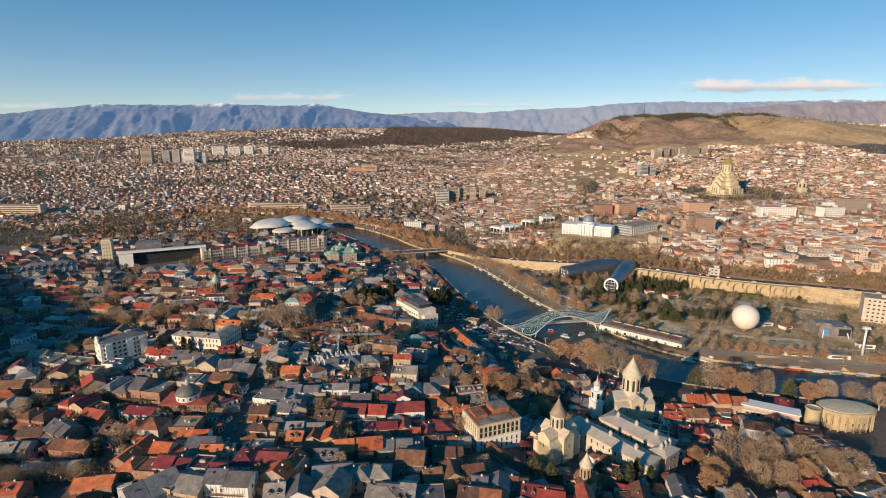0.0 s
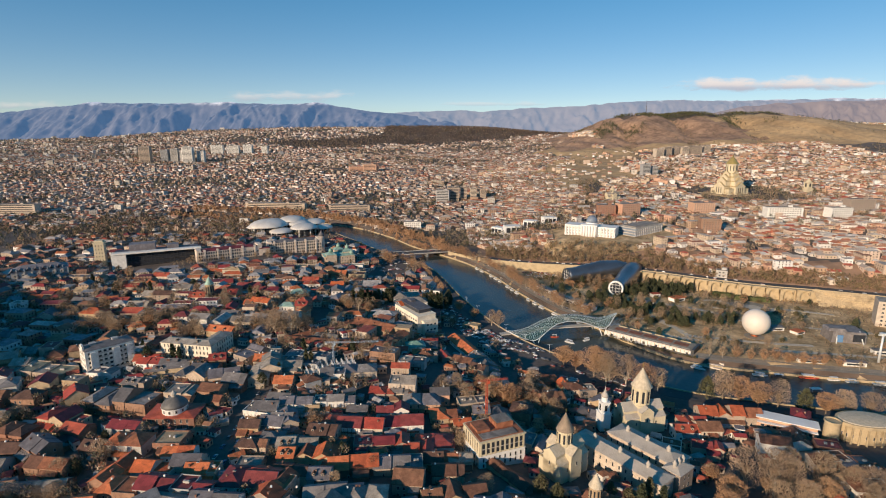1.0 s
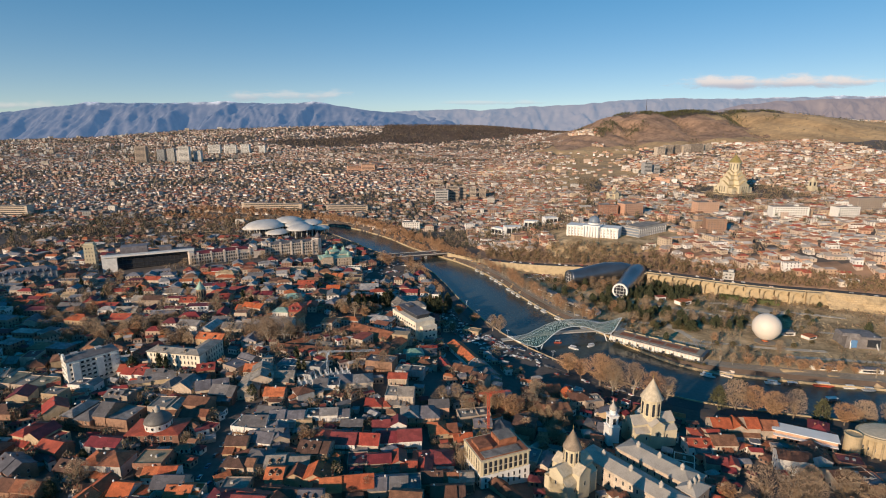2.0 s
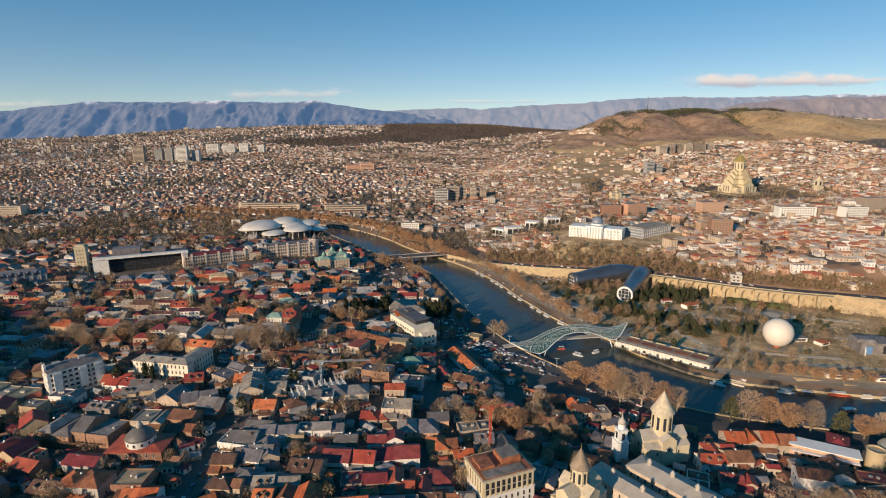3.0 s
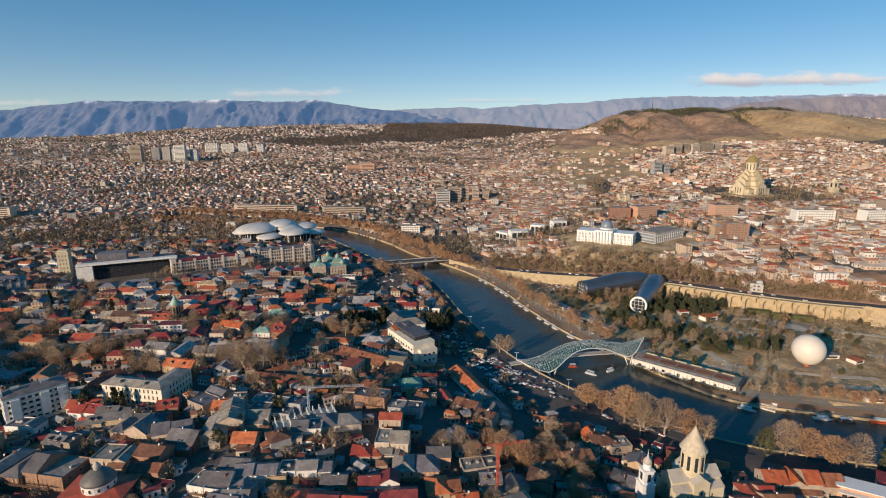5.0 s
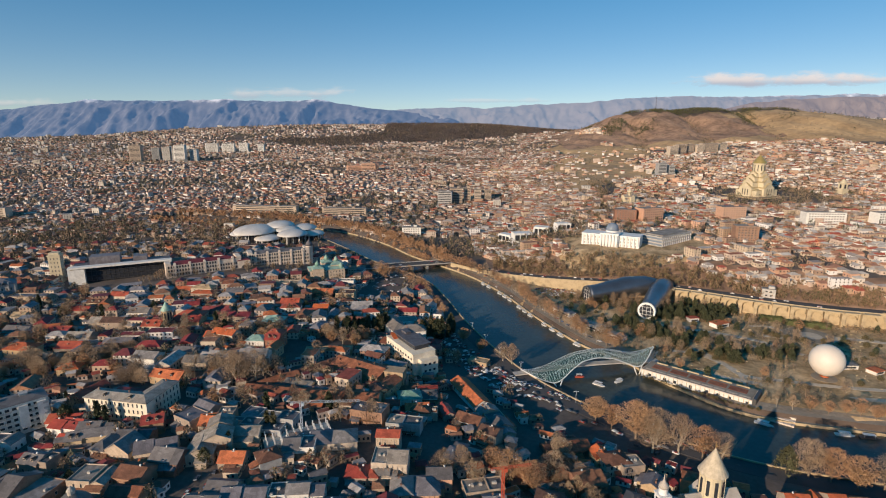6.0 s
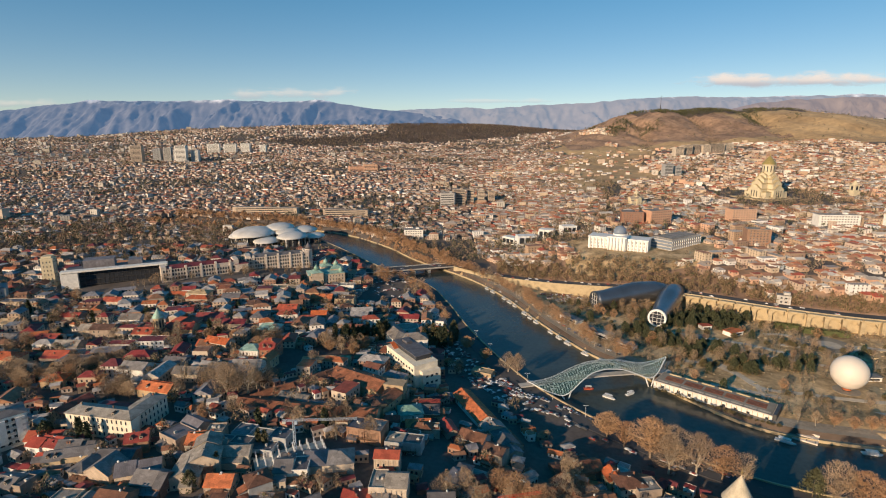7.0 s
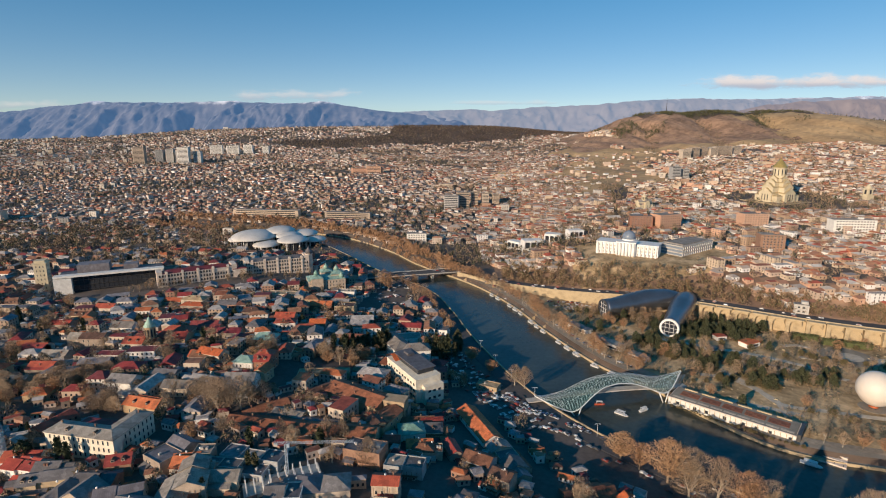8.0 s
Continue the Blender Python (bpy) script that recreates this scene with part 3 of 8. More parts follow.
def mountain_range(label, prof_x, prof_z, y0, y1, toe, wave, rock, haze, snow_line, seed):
    """A far range: spurs and gullies running down from a crest; the profile is in units of five metres at the crest."""
    k0 = y1 / 946
    xs = np.arange(prof_x[0] * k0, prof_x[-1] * k0, 13.0)
    rows = np.linspace(0, 1, 48)
    top = np.interp(xs / k0, prof_x, prof_z) * k0
    v = []
    for u in rows:
        row = []
        lean = 150 * (1 - u)
        for x, t in zip(xs, top):
            crest = noise.fractal((x * .0055, seed, 0), .8, 2.1, 6) * 9
            w = 60 * noise.noise((x * .004, u * 1.6, seed + 5))
            spur = noise.ridged_multi_fractal(((x + w + lean) * wave, u * .55, seed + 7.3), .85, 2.1, 6, 1.0, 2.0)
            fine = noise.ridged_multi_fractal(((x - lean) * wave * 3.1, u * 1.7, seed + 2.7), .9, 2.1, 4, 1.0, 2.0)
            rise = 200 - toe + t + crest
            z = toe + rise * (u ** 1.15 + .34 * (.8 * spur + .2 * fine - .95) * math.sin(math.pi * min(u, .985)) ** .8)
            row.append((x, y0 + (y1 - y0) * u, min(z, 200 + t + crest + 3 * u)))
        v.append(np.array(row))
    v = np.concatenate(v)
    nx = len(xs)
    i = (np.arange(len(rows) - 1)[:, None] * nx + np.arange(nx - 1)[None]).ravel()
    m = bpy.data.materials.new("hazy_mountain")
    m.use_nodes = True
    n, k = m.node_tree.nodes, m.node_tree.links
    b = n["Principled BSDF"]
    b.inputs["Roughness"].default_value = 1
    co, nz, sep = n.new("ShaderNodeTexCoord"), n.new("ShaderNodeTexNoise"), n.new("ShaderNodeSeparateXYZ")
    nz.inputs["Scale"].default_value, nz.inputs["Detail"].default_value = .012, 9
    k.new(co.outputs["Object"], nz.inputs["Vector"]), k.new(co.outputs["Object"], sep.inputs[0])
    snow, add = n.new("ShaderNodeMapRange"), n.new("ShaderNodeMath")
    add.operation = "MULTIPLY_ADD"
    add.inputs[1].default_value = 130
    k.new(nz.outputs["Fac"], add.inputs[0]), k.new(sep.outputs[2], add.inputs[2])
    snow.inputs["From Min"].default_value, snow.inputs["From Max"].default_value = snow_line, snow_line + 36
    snow.inputs["To Max"].default_value = .8
    k.new(add.outputs[0], snow.inputs["Value"])
    cover = ramp_node(n, rock, False)
    k.new(nz.outputs["Fac"], cover.inputs[0])
    mix = n.new("ShaderNodeMix")
    mix.data_type = "RGBA"
    k.new(snow.outputs[0], mix.inputs[0]), k.new(cover.outputs[0], mix.inputs[6])
    mix.inputs[7].default_value = (.66, .68, .72, 1)
    k.new(mix.outputs[2], b.inputs["Base Color"])
    # Distance haze is put in as a bluish glow over the whole range.
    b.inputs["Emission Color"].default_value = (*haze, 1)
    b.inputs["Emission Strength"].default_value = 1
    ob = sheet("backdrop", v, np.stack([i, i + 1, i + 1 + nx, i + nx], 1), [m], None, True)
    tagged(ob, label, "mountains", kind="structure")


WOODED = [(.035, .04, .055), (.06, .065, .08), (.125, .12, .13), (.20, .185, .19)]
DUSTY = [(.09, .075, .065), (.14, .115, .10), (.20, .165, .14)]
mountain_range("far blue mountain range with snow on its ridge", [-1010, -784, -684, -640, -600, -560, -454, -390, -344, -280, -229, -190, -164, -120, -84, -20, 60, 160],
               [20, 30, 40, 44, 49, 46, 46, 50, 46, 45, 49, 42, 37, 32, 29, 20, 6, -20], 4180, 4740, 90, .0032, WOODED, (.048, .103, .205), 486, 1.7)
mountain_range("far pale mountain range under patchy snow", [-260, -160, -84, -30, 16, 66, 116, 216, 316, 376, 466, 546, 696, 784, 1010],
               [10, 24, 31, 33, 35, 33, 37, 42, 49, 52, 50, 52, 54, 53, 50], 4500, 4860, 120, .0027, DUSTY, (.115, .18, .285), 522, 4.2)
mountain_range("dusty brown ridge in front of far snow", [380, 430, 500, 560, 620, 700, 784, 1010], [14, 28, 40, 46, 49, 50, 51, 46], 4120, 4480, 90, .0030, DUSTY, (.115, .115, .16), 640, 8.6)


def cloud(x, z, w, h, seed, thick):
    """A lens of cloud with a flat base and a broken upper edge."""
    m = bpy.data.materials.new("thin_cloud")
    m.use_nodes = True
    n, k = m.node_tree.nodes, m.node_tree.links
    n.remove(n["Principled BSDF"])

    def calc(op, a, b):
        q = n.new("ShaderNodeMath")
        q.operation = op
        for i, e in ((0, a), (1, b)):
            if isinstance(e, (int, float)):
                q.inputs[i].default_value = e
            else:
                k.new(e, q.inputs[i])
        return q.outputs[0]

    def span(e, a0, a1, b0, b1):
        q = n.new("ShaderNodeMapRange")
        q.interpolation_type = "SMOOTHSTEP"
        for name, g in (("From Min", a0), ("From Max", a1), ("To Min", b0), ("To Max", b1)):
            q.inputs[name].default_value = g
        k.new(e, q.inputs["Value"])
        return q.outputs[0]

    co, mp, nz, sep = n.new("ShaderNodeTexCoord"), n.new("ShaderNodeMapping"), n.new("ShaderNodeTexNoise"), n.new("ShaderNodeSeparateXYZ")
    mp.inputs["Scale"].default_value, mp.inputs["Location"].default_value = (w / 260, 1, h / 75), (seed, 0, seed)
    nz.inputs["Scale"].default_value, nz.inputs["Detail"].default_value, nz.inputs["Roughness"].default_value = 1.0, 8, .58
    k.new(co.outputs["Generated"], mp.inputs[0]), k.new(mp.outputs[0], nz.inputs["Vector"]), k.new(co.outputs["Generated"], sep.inputs[0])
    gx, gz = sep.outputs[0], sep.outputs[2]
    ends = calc("MULTIPLY", span(gx, 0, .3, 0, 1), span(gx, .72, 1, 1, 0))
    body = calc("MULTIPLY", span(gz, .08, .42, 0, 1), span(gz, .42, .98, 1, 0))
    dens = calc("ADD", calc("MULTIPLY", ends, body), calc("MULTIPLY", calc("SUBTRACT", nz.outputs["Fac"], .575), 2.5))
    cover = calc("MULTIPLY", span(dens, .15, 1.0, 0, thick), calc("MULTIPLY", span(ends, 0, .2, 0, 1), span(body, 0, .25, 0, 1)))
    # Sunlit top and grey-blue shaded base are put into the glow colour by height.
    tone = calc("ADD", span(gz, .25, .62, 0, .7), calc("MULTIPLY", nz.outputs["Fac"], .4))
    shade = ramp_node(n, [(.40, .46, .58), (.56, .58, .66), (.84, .78, .77), (.93, .86, .83)], False)
    k.new(tone, shade.inputs[0])
    tr, em, mx = n.new("ShaderNodeBsdfTransparent"), n.new("ShaderNodeEmission"), n.new("ShaderNodeMixShader")
    k.new(shade.outputs[0], em.inputs[0])
    em.inputs[1].default_value = .82
    k.new(cover, mx.inputs[0]), k.new(tr.outputs[0], mx.inputs[1]), k.new(em.outputs[0], mx.inputs[2])
    k.new(mx.outputs[0], n["Material Output"].inputs[0])
    s = Shape().add([(x - w / 2, 4900, z - h / 2), (x + w / 2, 4900, z - h / 2), (x + w / 2, 4900, z + h / 2), (x - w / 2, 4900, z + h / 2)], [(0, 1, 2, 3)])
    whole("backdrop", s, m, "thin drawn-out cloud over the mountains", "cloud", kind="structure")


cloud(2900, 606, 2500, 230, 1.3, 1.0)
cloud(-1480, 505, 1500, 210, 4.1, .62)
cloud(-3900, 430, 1700, 170, 7.7, .45)
cloud(400, 440, 1300, 90, 9.2, .35)


# ---- occupied ground, two-metre cells ----
OX, OY = -760, 180
taken = np.zeros((470, 820), bool)


def cells(x, y, w, d, yaw):
    c, s = math.cos(radians(yaw)), math.sin(radians(yaw))
    u, v = np.meshgrid(np.arange(-w / 2, w / 2 + .1, 1.5), np.arange(-d / 2, d / 2 + .1, 1.5))
    i = ((x + u * c - v * s - OX) / 2).astype(int).clip(0, taken.shape[1] - 1)
    j = ((y + u * s + v * c - OY) / 2).astype(int).clip(0, taken.shape[0] - 1)
    return j, i


def claim(x, y, w, d, yaw=0.0):
    taken[cells(x, y, w, d, yaw)] = True


def share(x, y, w, d, yaw=0.0):
    return float(taken[cells(x, y, w, d, yaw)].mean())


def lane(width, *pts):
    for a, b in zip(pts[:-1], pts[1:]):
        n = int(math.dist(a, b) / 2) + 1
        for k in range(n):
            u = k / n
            claim(a[0] + (b[0] - a[0]) * u, a[1] + (b[1] - a[1]) * u, width, width)


# ---- houses ----
def window_mesh(w, h, name):
    s = Shape()
    s.box(0, -0.04, 0, w, 0.08, h, mat=0)
    s.box(0, -0.085, 0.08, w - 0.22, 0.03, h - 0.16, mat=1)
    s.box(0, -0.1, -0.1, w + 0.2, 0.2, 0.1, mat=0)
    return s.mesh(name, [FRAME, GLASS])


WINDOW = window_mesh(1.25, 1.8, "window")
WIDE_WINDOW = window_mesh(2.2, 1.8, "window")
TALL_WINDOW = window_mesh(1.1, 2.4, "window")
dice = random.Random(11)
ROOF_WORD = {"orange": "orange tiled", "red": "red sheet-metal", "dark": "dark red sheet-metal", "brown": "rusty brown", "grey": "grey sheet-metal",
             "slate": "blue-grey metal", "pale": "weathered pale", "olive": "olive felt", "ochre": "sandy", "green": "green metal"}
ROOF_WORD["rust"] = "rust-red sheet-metal"
WALL_WORD = {"cream": "cream plaster", "white": "whitewashed", "brick": "brown brick", "ochre": "ochre plaster", "grey": "grey plaster", "pink": "salmon plaster"}
chimney_mesh = Shape().box(0, 0, 0, .7, .7, 2.0).box(0, 0, 2.0, .95, .95, .2).mesh("chimney", [PLASTER["brick"]])
vent_mesh = Shape().box(0, 0, 0, 1.6, 1.2, 1.1).box(0, 0, 1.1, 1.2, .9, .12).mesh("roof_vent", [CONCRETE])
dormer_mesh = Shape().box(0, 0, 0, 1.6, 2.2, 1.3, mat=0).box(0, -1.12, .25, 1.1, .06, .8, mat=1).gable(0, 0, 1.3, 2.2, 1.6, .6, .15, .1, 90, 2).mesh("dormer", [PLASTER["cream"], GLASS, ROOF["brown"]])


def windows_on(ob, w, d, h, sides="snew", step=3.4, mesh=None, storeys=None, first=1.0, most=99, inset=0.0, x0=0.0, y0=0.0, name="window"):
    """Rows of windows on the named sides of a block."""
    n = 0
    levels = storeys or max(1, int(h / 3.4))
    for sd in sides:
        run, back, turn = (w, d, 0) if sd in "sn" else (d, w, 90)
        turn += 180 if sd in "nw" else 0
        if sd == "w":
            turn = -90
        if sd == "e":
            turn = 90
        cnt = max(1, int((run - 1.5) / step))
        for l in range(levels):
            for k in range(cnt):
                if n >= most:
                    return
                u = (k - (cnt - 1) / 2) * step
                z = first + l * (h - .6) / levels
                m = pose(x0, y0, 0) @ pose(0, 0, 0, 0, 0, turn) @ pose(u, -back / 2 - .01, z)
                part(name, mesh or WINDOW, None, ob, at=m)
                n += 1


dish_mesh = Shape().lathe([(.05, 0), (.35, .06), (.6, .22), (.62, .25)], 10).tube([(0, 0, 0), (0, -.2, -.9)], .05, 4).mesh("satellite_dish", [WHITE])
skylight_mesh = Shape().box(0, 0, 0, 1.5, 1.1, .35, mat=0).box(0, 0, .35, 1.2, .85, .05, mat=1).mesh("skylight", [CONCRETE, GLASS])
KIN = {"orange": ("orange", "rust"), "red": ("red", "dark"), "dark": ("dark", "red"), "brown": ("brown", "rust"), "grey": ("grey", "slate"), "slate": ("slate", "grey"),
       "pale": ("pale", "grey"), "olive": ("olive", "pale"), "ochre": ("ochre", "pale"), "green": ("green", "green"), "rust": ("rust", "brown")}


def gallery(ob, w, d, h, turn, out=1.7):
    """A wooden gallery with posts and a rail along one wall, under a lean-to roof."""
    g = Shape()
    run = w * .8
    for z in (h * .48, h * .48 + 1.0):
        g.box(0, -d / 2 - out / 2 if z < h * .5 else -d / 2 - out + .06, z, run, out if z < h * .5 else .1, .14)
    n = max(3, int(run / 2.4))
    for k in range(n + 1):
        g.box((k / n - .5) * (run - .2), -d / 2 - out + .08, 0, .16, .16, h - .5)
    for k in range(n * 5):
        g.box((k / (n * 5 - 1) - .5) * (run - .3), -d / 2 - out + .06, h * .48 + .1, .06, .06, .9)
    part("gallery", g, WOOD, ob, "brown wooden gallery with posts and a rail", pose(0, 0, 0, 0, 0, turn))


def house(x, y, w, d, h, yaw, kind, roof, wall, extras=True, most=10):
    """A town house: one to three joined ranges of unlike height, roofs with eaves, windows, chimneys, lean-tos and a gallery."""
    z = min(float(ground_z(x + a * w * .4, y + b * d * .4)) for a in (-1, 1) for b in (-1, 1))
    claim(x, y, w + 2, d + 2, yaw)
    h *= dice.uniform(.8, 1.08)
    ob = thing("house", x, y, z, yaw, f"{WALL_WORD[wall]} house with a {ROOF_WORD[roof]} {kind} roof", "house", "old town houses")
    s = Shape()
    pitch = dice.uniform(.44, .62)
    close = y < 450
    turned = d > w
    long, deep = max(w, d), min(w, d)
    tilt = 90 if turned else 0
    cuts = [0.0]
    while long - cuts[-1] > 17 and close:
        cuts.append(cuts[-1] + dice.uniform(8, 13))
    cuts.append(long)
    tops = []
    for q, (c0, c1) in enumerate(zip(cuts[:-1], cuts[1:])):
        run, mid = c1 - c0, (c0 + c1) / 2 - long / 2
        dep, top = deep * (1 if q == 0 else dice.uniform(.8, 1.08)), h * (1 if q == 0 else dice.uniform(.82, 1.14))
        sh = 0 if q == 0 else dice.uniform(-.08, .08) * deep
        px, py = (mid, sh) if not turned else (-sh, mid)
        style = kind if q == 0 else dice.choice((kind, kind, "gable", "cross", "flat"))
        skin = roof if q == 0 else dice.choice((roof, KIN[roof][0], KIN[roof][1]))
        r = Shape()
        if style == "gable":
            rise = dep / 2 * pitch
            s.nave(px, py, -4, run + .02 * q, dep, top + 4, rise, tilt)
            r.gable(px, py, top + .02, run - .3, dep, rise, .55, yaw=tilt)
        elif style == "cross":
            rise = run / 2 * pitch
            s.nave(px, py, -4, dep, run + .02 * q, top + 4, rise, tilt + 90)
            r.gable(px, py, top + .02, dep, run, rise, .45, yaw=tilt + 90)
        elif style == "hip":
            rise = min(run, dep) / 2 * pitch
            s.box(px, py, -4, run + .02 * q, dep, top + 4, tilt)
            r.hip(px, py, top + .02, max(run, dep), min(run, dep), rise, .6, tilt if run >= dep else tilt + 90)
        else:
            rise = .3
            s.box(px, py, -4, run + .02 * q, dep, top + 4, tilt)
            r.box(px, py, top + .01, run - .7, dep - .7, .18, tilt)
            for sg in (-1, 1):
                s.box(px + (0 if not turned else sg * (dep / 2 - .15)), py + (sg * (dep / 2 - .15) if not turned else 0), top, run - .02, .3, .7, tilt)
                s.box(px + (sg * (run / 2 - .15) if not turned else 0), py + (0 if not turned else sg * (run / 2 - .15)), top, .3, dep - .6, .7, tilt)
            for _ in range(dice.randint(1, 2)):
                part("roof_vent", vent_mesh, None, ob, at=pose(px + dice.uniform(-.3, .3) * run * (not turned), py + dice.uniform(-.3, .3) * run * turned, top + .18, 0, 0, dice.choice((0, 90))))
        part("roof", r, ROOF[skin], ob, ROOF_WORD[skin] + " roof")
        tops.append((px, py, top, rise, run, dep, style))
    if close and long > 9:
        r = Shape()
        for _ in range(dice.randint(1, 3)):
            sg, ln, out, hh = dice.choice((-1, 1)), w * dice.uniform(.25, .6), dice.uniform(2.2, 4.2), h * dice.uniform(.35, .7)
            e0 = dice.uniform(-.5, .5) * (w - ln)
            s.box(e0, sg * (d / 2 + out / 2), -4, ln, out, hh + 4)
            a0, a1, b0, b1 = e0 - ln / 2 - .3, e0 + ln / 2 + .3, sg * (d / 2 - .1), sg * (d / 2 + out + .5)
            t = [(a0, b0, hh + 1.3), (a1, b0, hh + 1.3), (a1, b1, hh - .1), (a0, b1, hh - .1)]
            r.add(t + [(e, f, g + .2) for e, f, g in t], [(0, 1, 2, 3), (7, 6, 5, 4), (0, 4, 5, 1), (1, 5, 6, 2), (2, 6, 7, 3), (3, 7, 4, 0)] if sg > 0 else [(3, 2, 1, 0), (4, 5, 6, 7), (1, 5, 4, 0), (2, 6, 5, 1), (3, 7, 6, 2), (0, 4, 7, 3)])
        part("lean_to_roof", r, ROOF[dice.choice((KIN[roof][1], "brown", "grey", roof))], ob, "low sheet-metal lean-to roof")
    part("wall", s, PLASTER[wall], ob)
    windows_on(ob, w, d, h, "s", max(2.9, w / 5), dice.choice((WINDOW, WINDOW, TALL_WINDOW)), min(2, max(1, int(h / 3.8))), 1.2, most - 4)
    windows_on(ob, w, d, h, "w" if x > -60 else "e", max(3.2, d / 3), WINDOW, min(2, max(1, int(h / 3.8))), 1.2, 4)
    px, py, top, rise, run, dep, style = tops[0]
    if style != "flat":
        for _ in range(dice.randint(0, 2)):
            e, f = dice.uniform(-.3, .3) * run, dice.choice((-.2, .2)) * dep
            part("chimney", chimney_mesh, None, ob, at=pose(px + (e if not turned else f), py + (f if not turned else e), top + rise * .35))
        if dice.random() < .25 and style == "gable" and not turned and d > 10:
            for e in (-.2, .2):
                part("dormer", dormer_mesh, None, ob, at=pose(px + e * run, py - dep * .28, top + rise * .3))
    if close and dice.random() < .5:
        part("satellite_dish", dish_mesh, None, ob, at=pose(px + dice.uniform(-.3, .3) * w, py, top + rise + .7, 60, 0, dice.uniform(-40, 40)))
    if close and style != "flat" and dice.random() < .3:
        part("skylight", skylight_mesh, None, ob, at=pose(px, py, top + rise * .96))
    if dice.random() < (.4 if close else .15):
        gallery(ob, w, d, h, 0)
    return ob


# ---- the rest of the town, joined ----
def town(name, x, y, w, d, h, yaw, rise, label, mats, windows=0.0, seed=1):
    """Joined houses from arrays: walls, pitched or flat roofs, and dark window faces just proud of the walls."""
    n = len(x)
    rng = np.random.RandomState(seed)
    z = ground_z(x, y)
    c, s = np.cos(np.radians(yaw)), np.sin(np.radians(yaw))
    rl = np.where(rng.rand(n) < .55, w / 2, np.maximum(w / 2 - d / 2, w * .1))
    over = np.where(rise > 0, .4, 0.0)

    def put(lx, ly, lz):
        return np.stack([x + lx * c - ly * s, y + lx * s + ly * c, z + lz], 1)

    hw, hd = w / 2, d / 2
    P = [put(a * hw, b * hd, -3 + 0 * h) for a, b in ((-1, -1), (1, -1), (1, 1), (-1, 1))]
    P += [put(a * hw, b * hd, h) for a, b in ((-1, -1), (1, -1), (1, 1), (-1, 1))]
    P += [put(a * (hw + over), b * (hd + over), h - .15) for a, b in ((-1, -1), (1, -1), (1, 1), (-1, 1))]
    P += [put(-(rl + over * (rl >= hw)), 0, h + rise + .05), put(rl + over * (rl >= hw), 0, h + rise + .05)]
    V = np.stack(P, 1).reshape(-1, 3)
    base = np.arange(n)[:, None] * 14
    wf = [(0, 1, 5, 4), (1, 2, 6, 5), (2, 3, 7, 6), (3, 0, 4, 7)]
    rf = [(8, 9, 13, 12), (10, 11, 12, 13)]
    tf = [(9, 10, 13, 13), (11, 8, 12, 12)]
    F = [base + np.array(q)[None] for q in wf + rf]
    M = [np.full(n, 0)] * 4 + [np.full(n, 1)] * 2
    quads, idx = np.concatenate(F), np.concatenate(M)
    tri = np.concatenate([base + np.array(q[:3])[None] for q in tf])
    me_v, WV, WQ = [V], [], []
    if windows:
        for sd in range(4):
            run = w if sd % 2 == 0 else d
            for lv in range(6):
                for k in range(9):
                    cnt = np.minimum((run / windows).astype(int), 9)
                    ok = (h > 3.2 * (lv + 1) - .4) & (k < cnt)
                    if not ok.any():
                        continue
                    u = (k + .5 - cnt / 2) * windows
                    a0, z0 = 1.2 + lv * 3.2, 1.7
                    q = []
                    for e, g in ((-.6, 0), (.6, 0), (.6, z0), (-.6, z0)):
                        if sd == 0:
                            p = put(u + e, -hd - .06, a0 + g)
                        elif sd == 2:
                            p = put(u - e, hd + .06, a0 + g)
                        elif sd == 1:
                            p = put(hw + .06, u + e, a0 + g)
                        else:
                            p = put(-hw - .06, u - e, a0 + g)
                        q.append(p[ok])
                    WV.append(np.stack(q, 1).reshape(-1, 3))
    nv = len(V)
    if WV:
        WV = np.concatenate(WV)
        V = np.concatenate([V, WV])
        wq = nv + np.arange(len(WV)).reshape(-1, 4)
        quads = np.concatenate([quads, wq])
        idx = np.concatenate([idx, np.full(len(wq), 2)])
    me = bpy.data.meshes.new(name)
    me.vertices.add(len(V))
    me.vertices.foreach_set("co", V.astype(np.float32).ravel())
    loops = np.concatenate([quads.ravel(), tri.ravel()]).astype(np.int32)
    me.loops.add(len(loops))
    me.loops.foreach_set("vertex_index", loops)
    me.polygons.add(len(quads) + len(tri))
    me.polygons.foreach_set("loop_start", np.concatenate([np.arange(len(quads)) * 4, quads.size + np.arange(len(tri)) * 3]).astype(np.int32))
    for q in mats:
        me.materials.append(q)
    me.polygons.foreach_set("material_index", np.concatenate([idx, np.full(len(tri), 1)]).astype(np.int32))
    me.polygons.foreach_set("use_smooth", np.zeros(len(quads) + len(tri), bool))
    me.update(calc_edges=True)
    me.validate()
    return tagged(new(name, me), label, "houses", kind="stuff")


def scatter(n, seed, x0, x1, y0, y1):
    rng = np.random.RandomState(seed)
    return rng.uniform(x0, x1, n), rng.uniform(y0, y1, n)


def keep_apart(x, y, gap, limit=10 ** 9):
    """Drops points nearer than gap (an array or a number) to one kept before, by cells."""
    seen, out = {}, []
    g = np.broadcast_to(gap, np.shape(x))
    for i in range(len(x)):
        k = (int(x[i] // g[i]), int(y[i] // g[i]), round(float(g[i])))
        if k in seen:
            continue
        seen[k] = 1
        out.append(i)
        if len(out) >= limit:
            break
    return np.array(out, int)


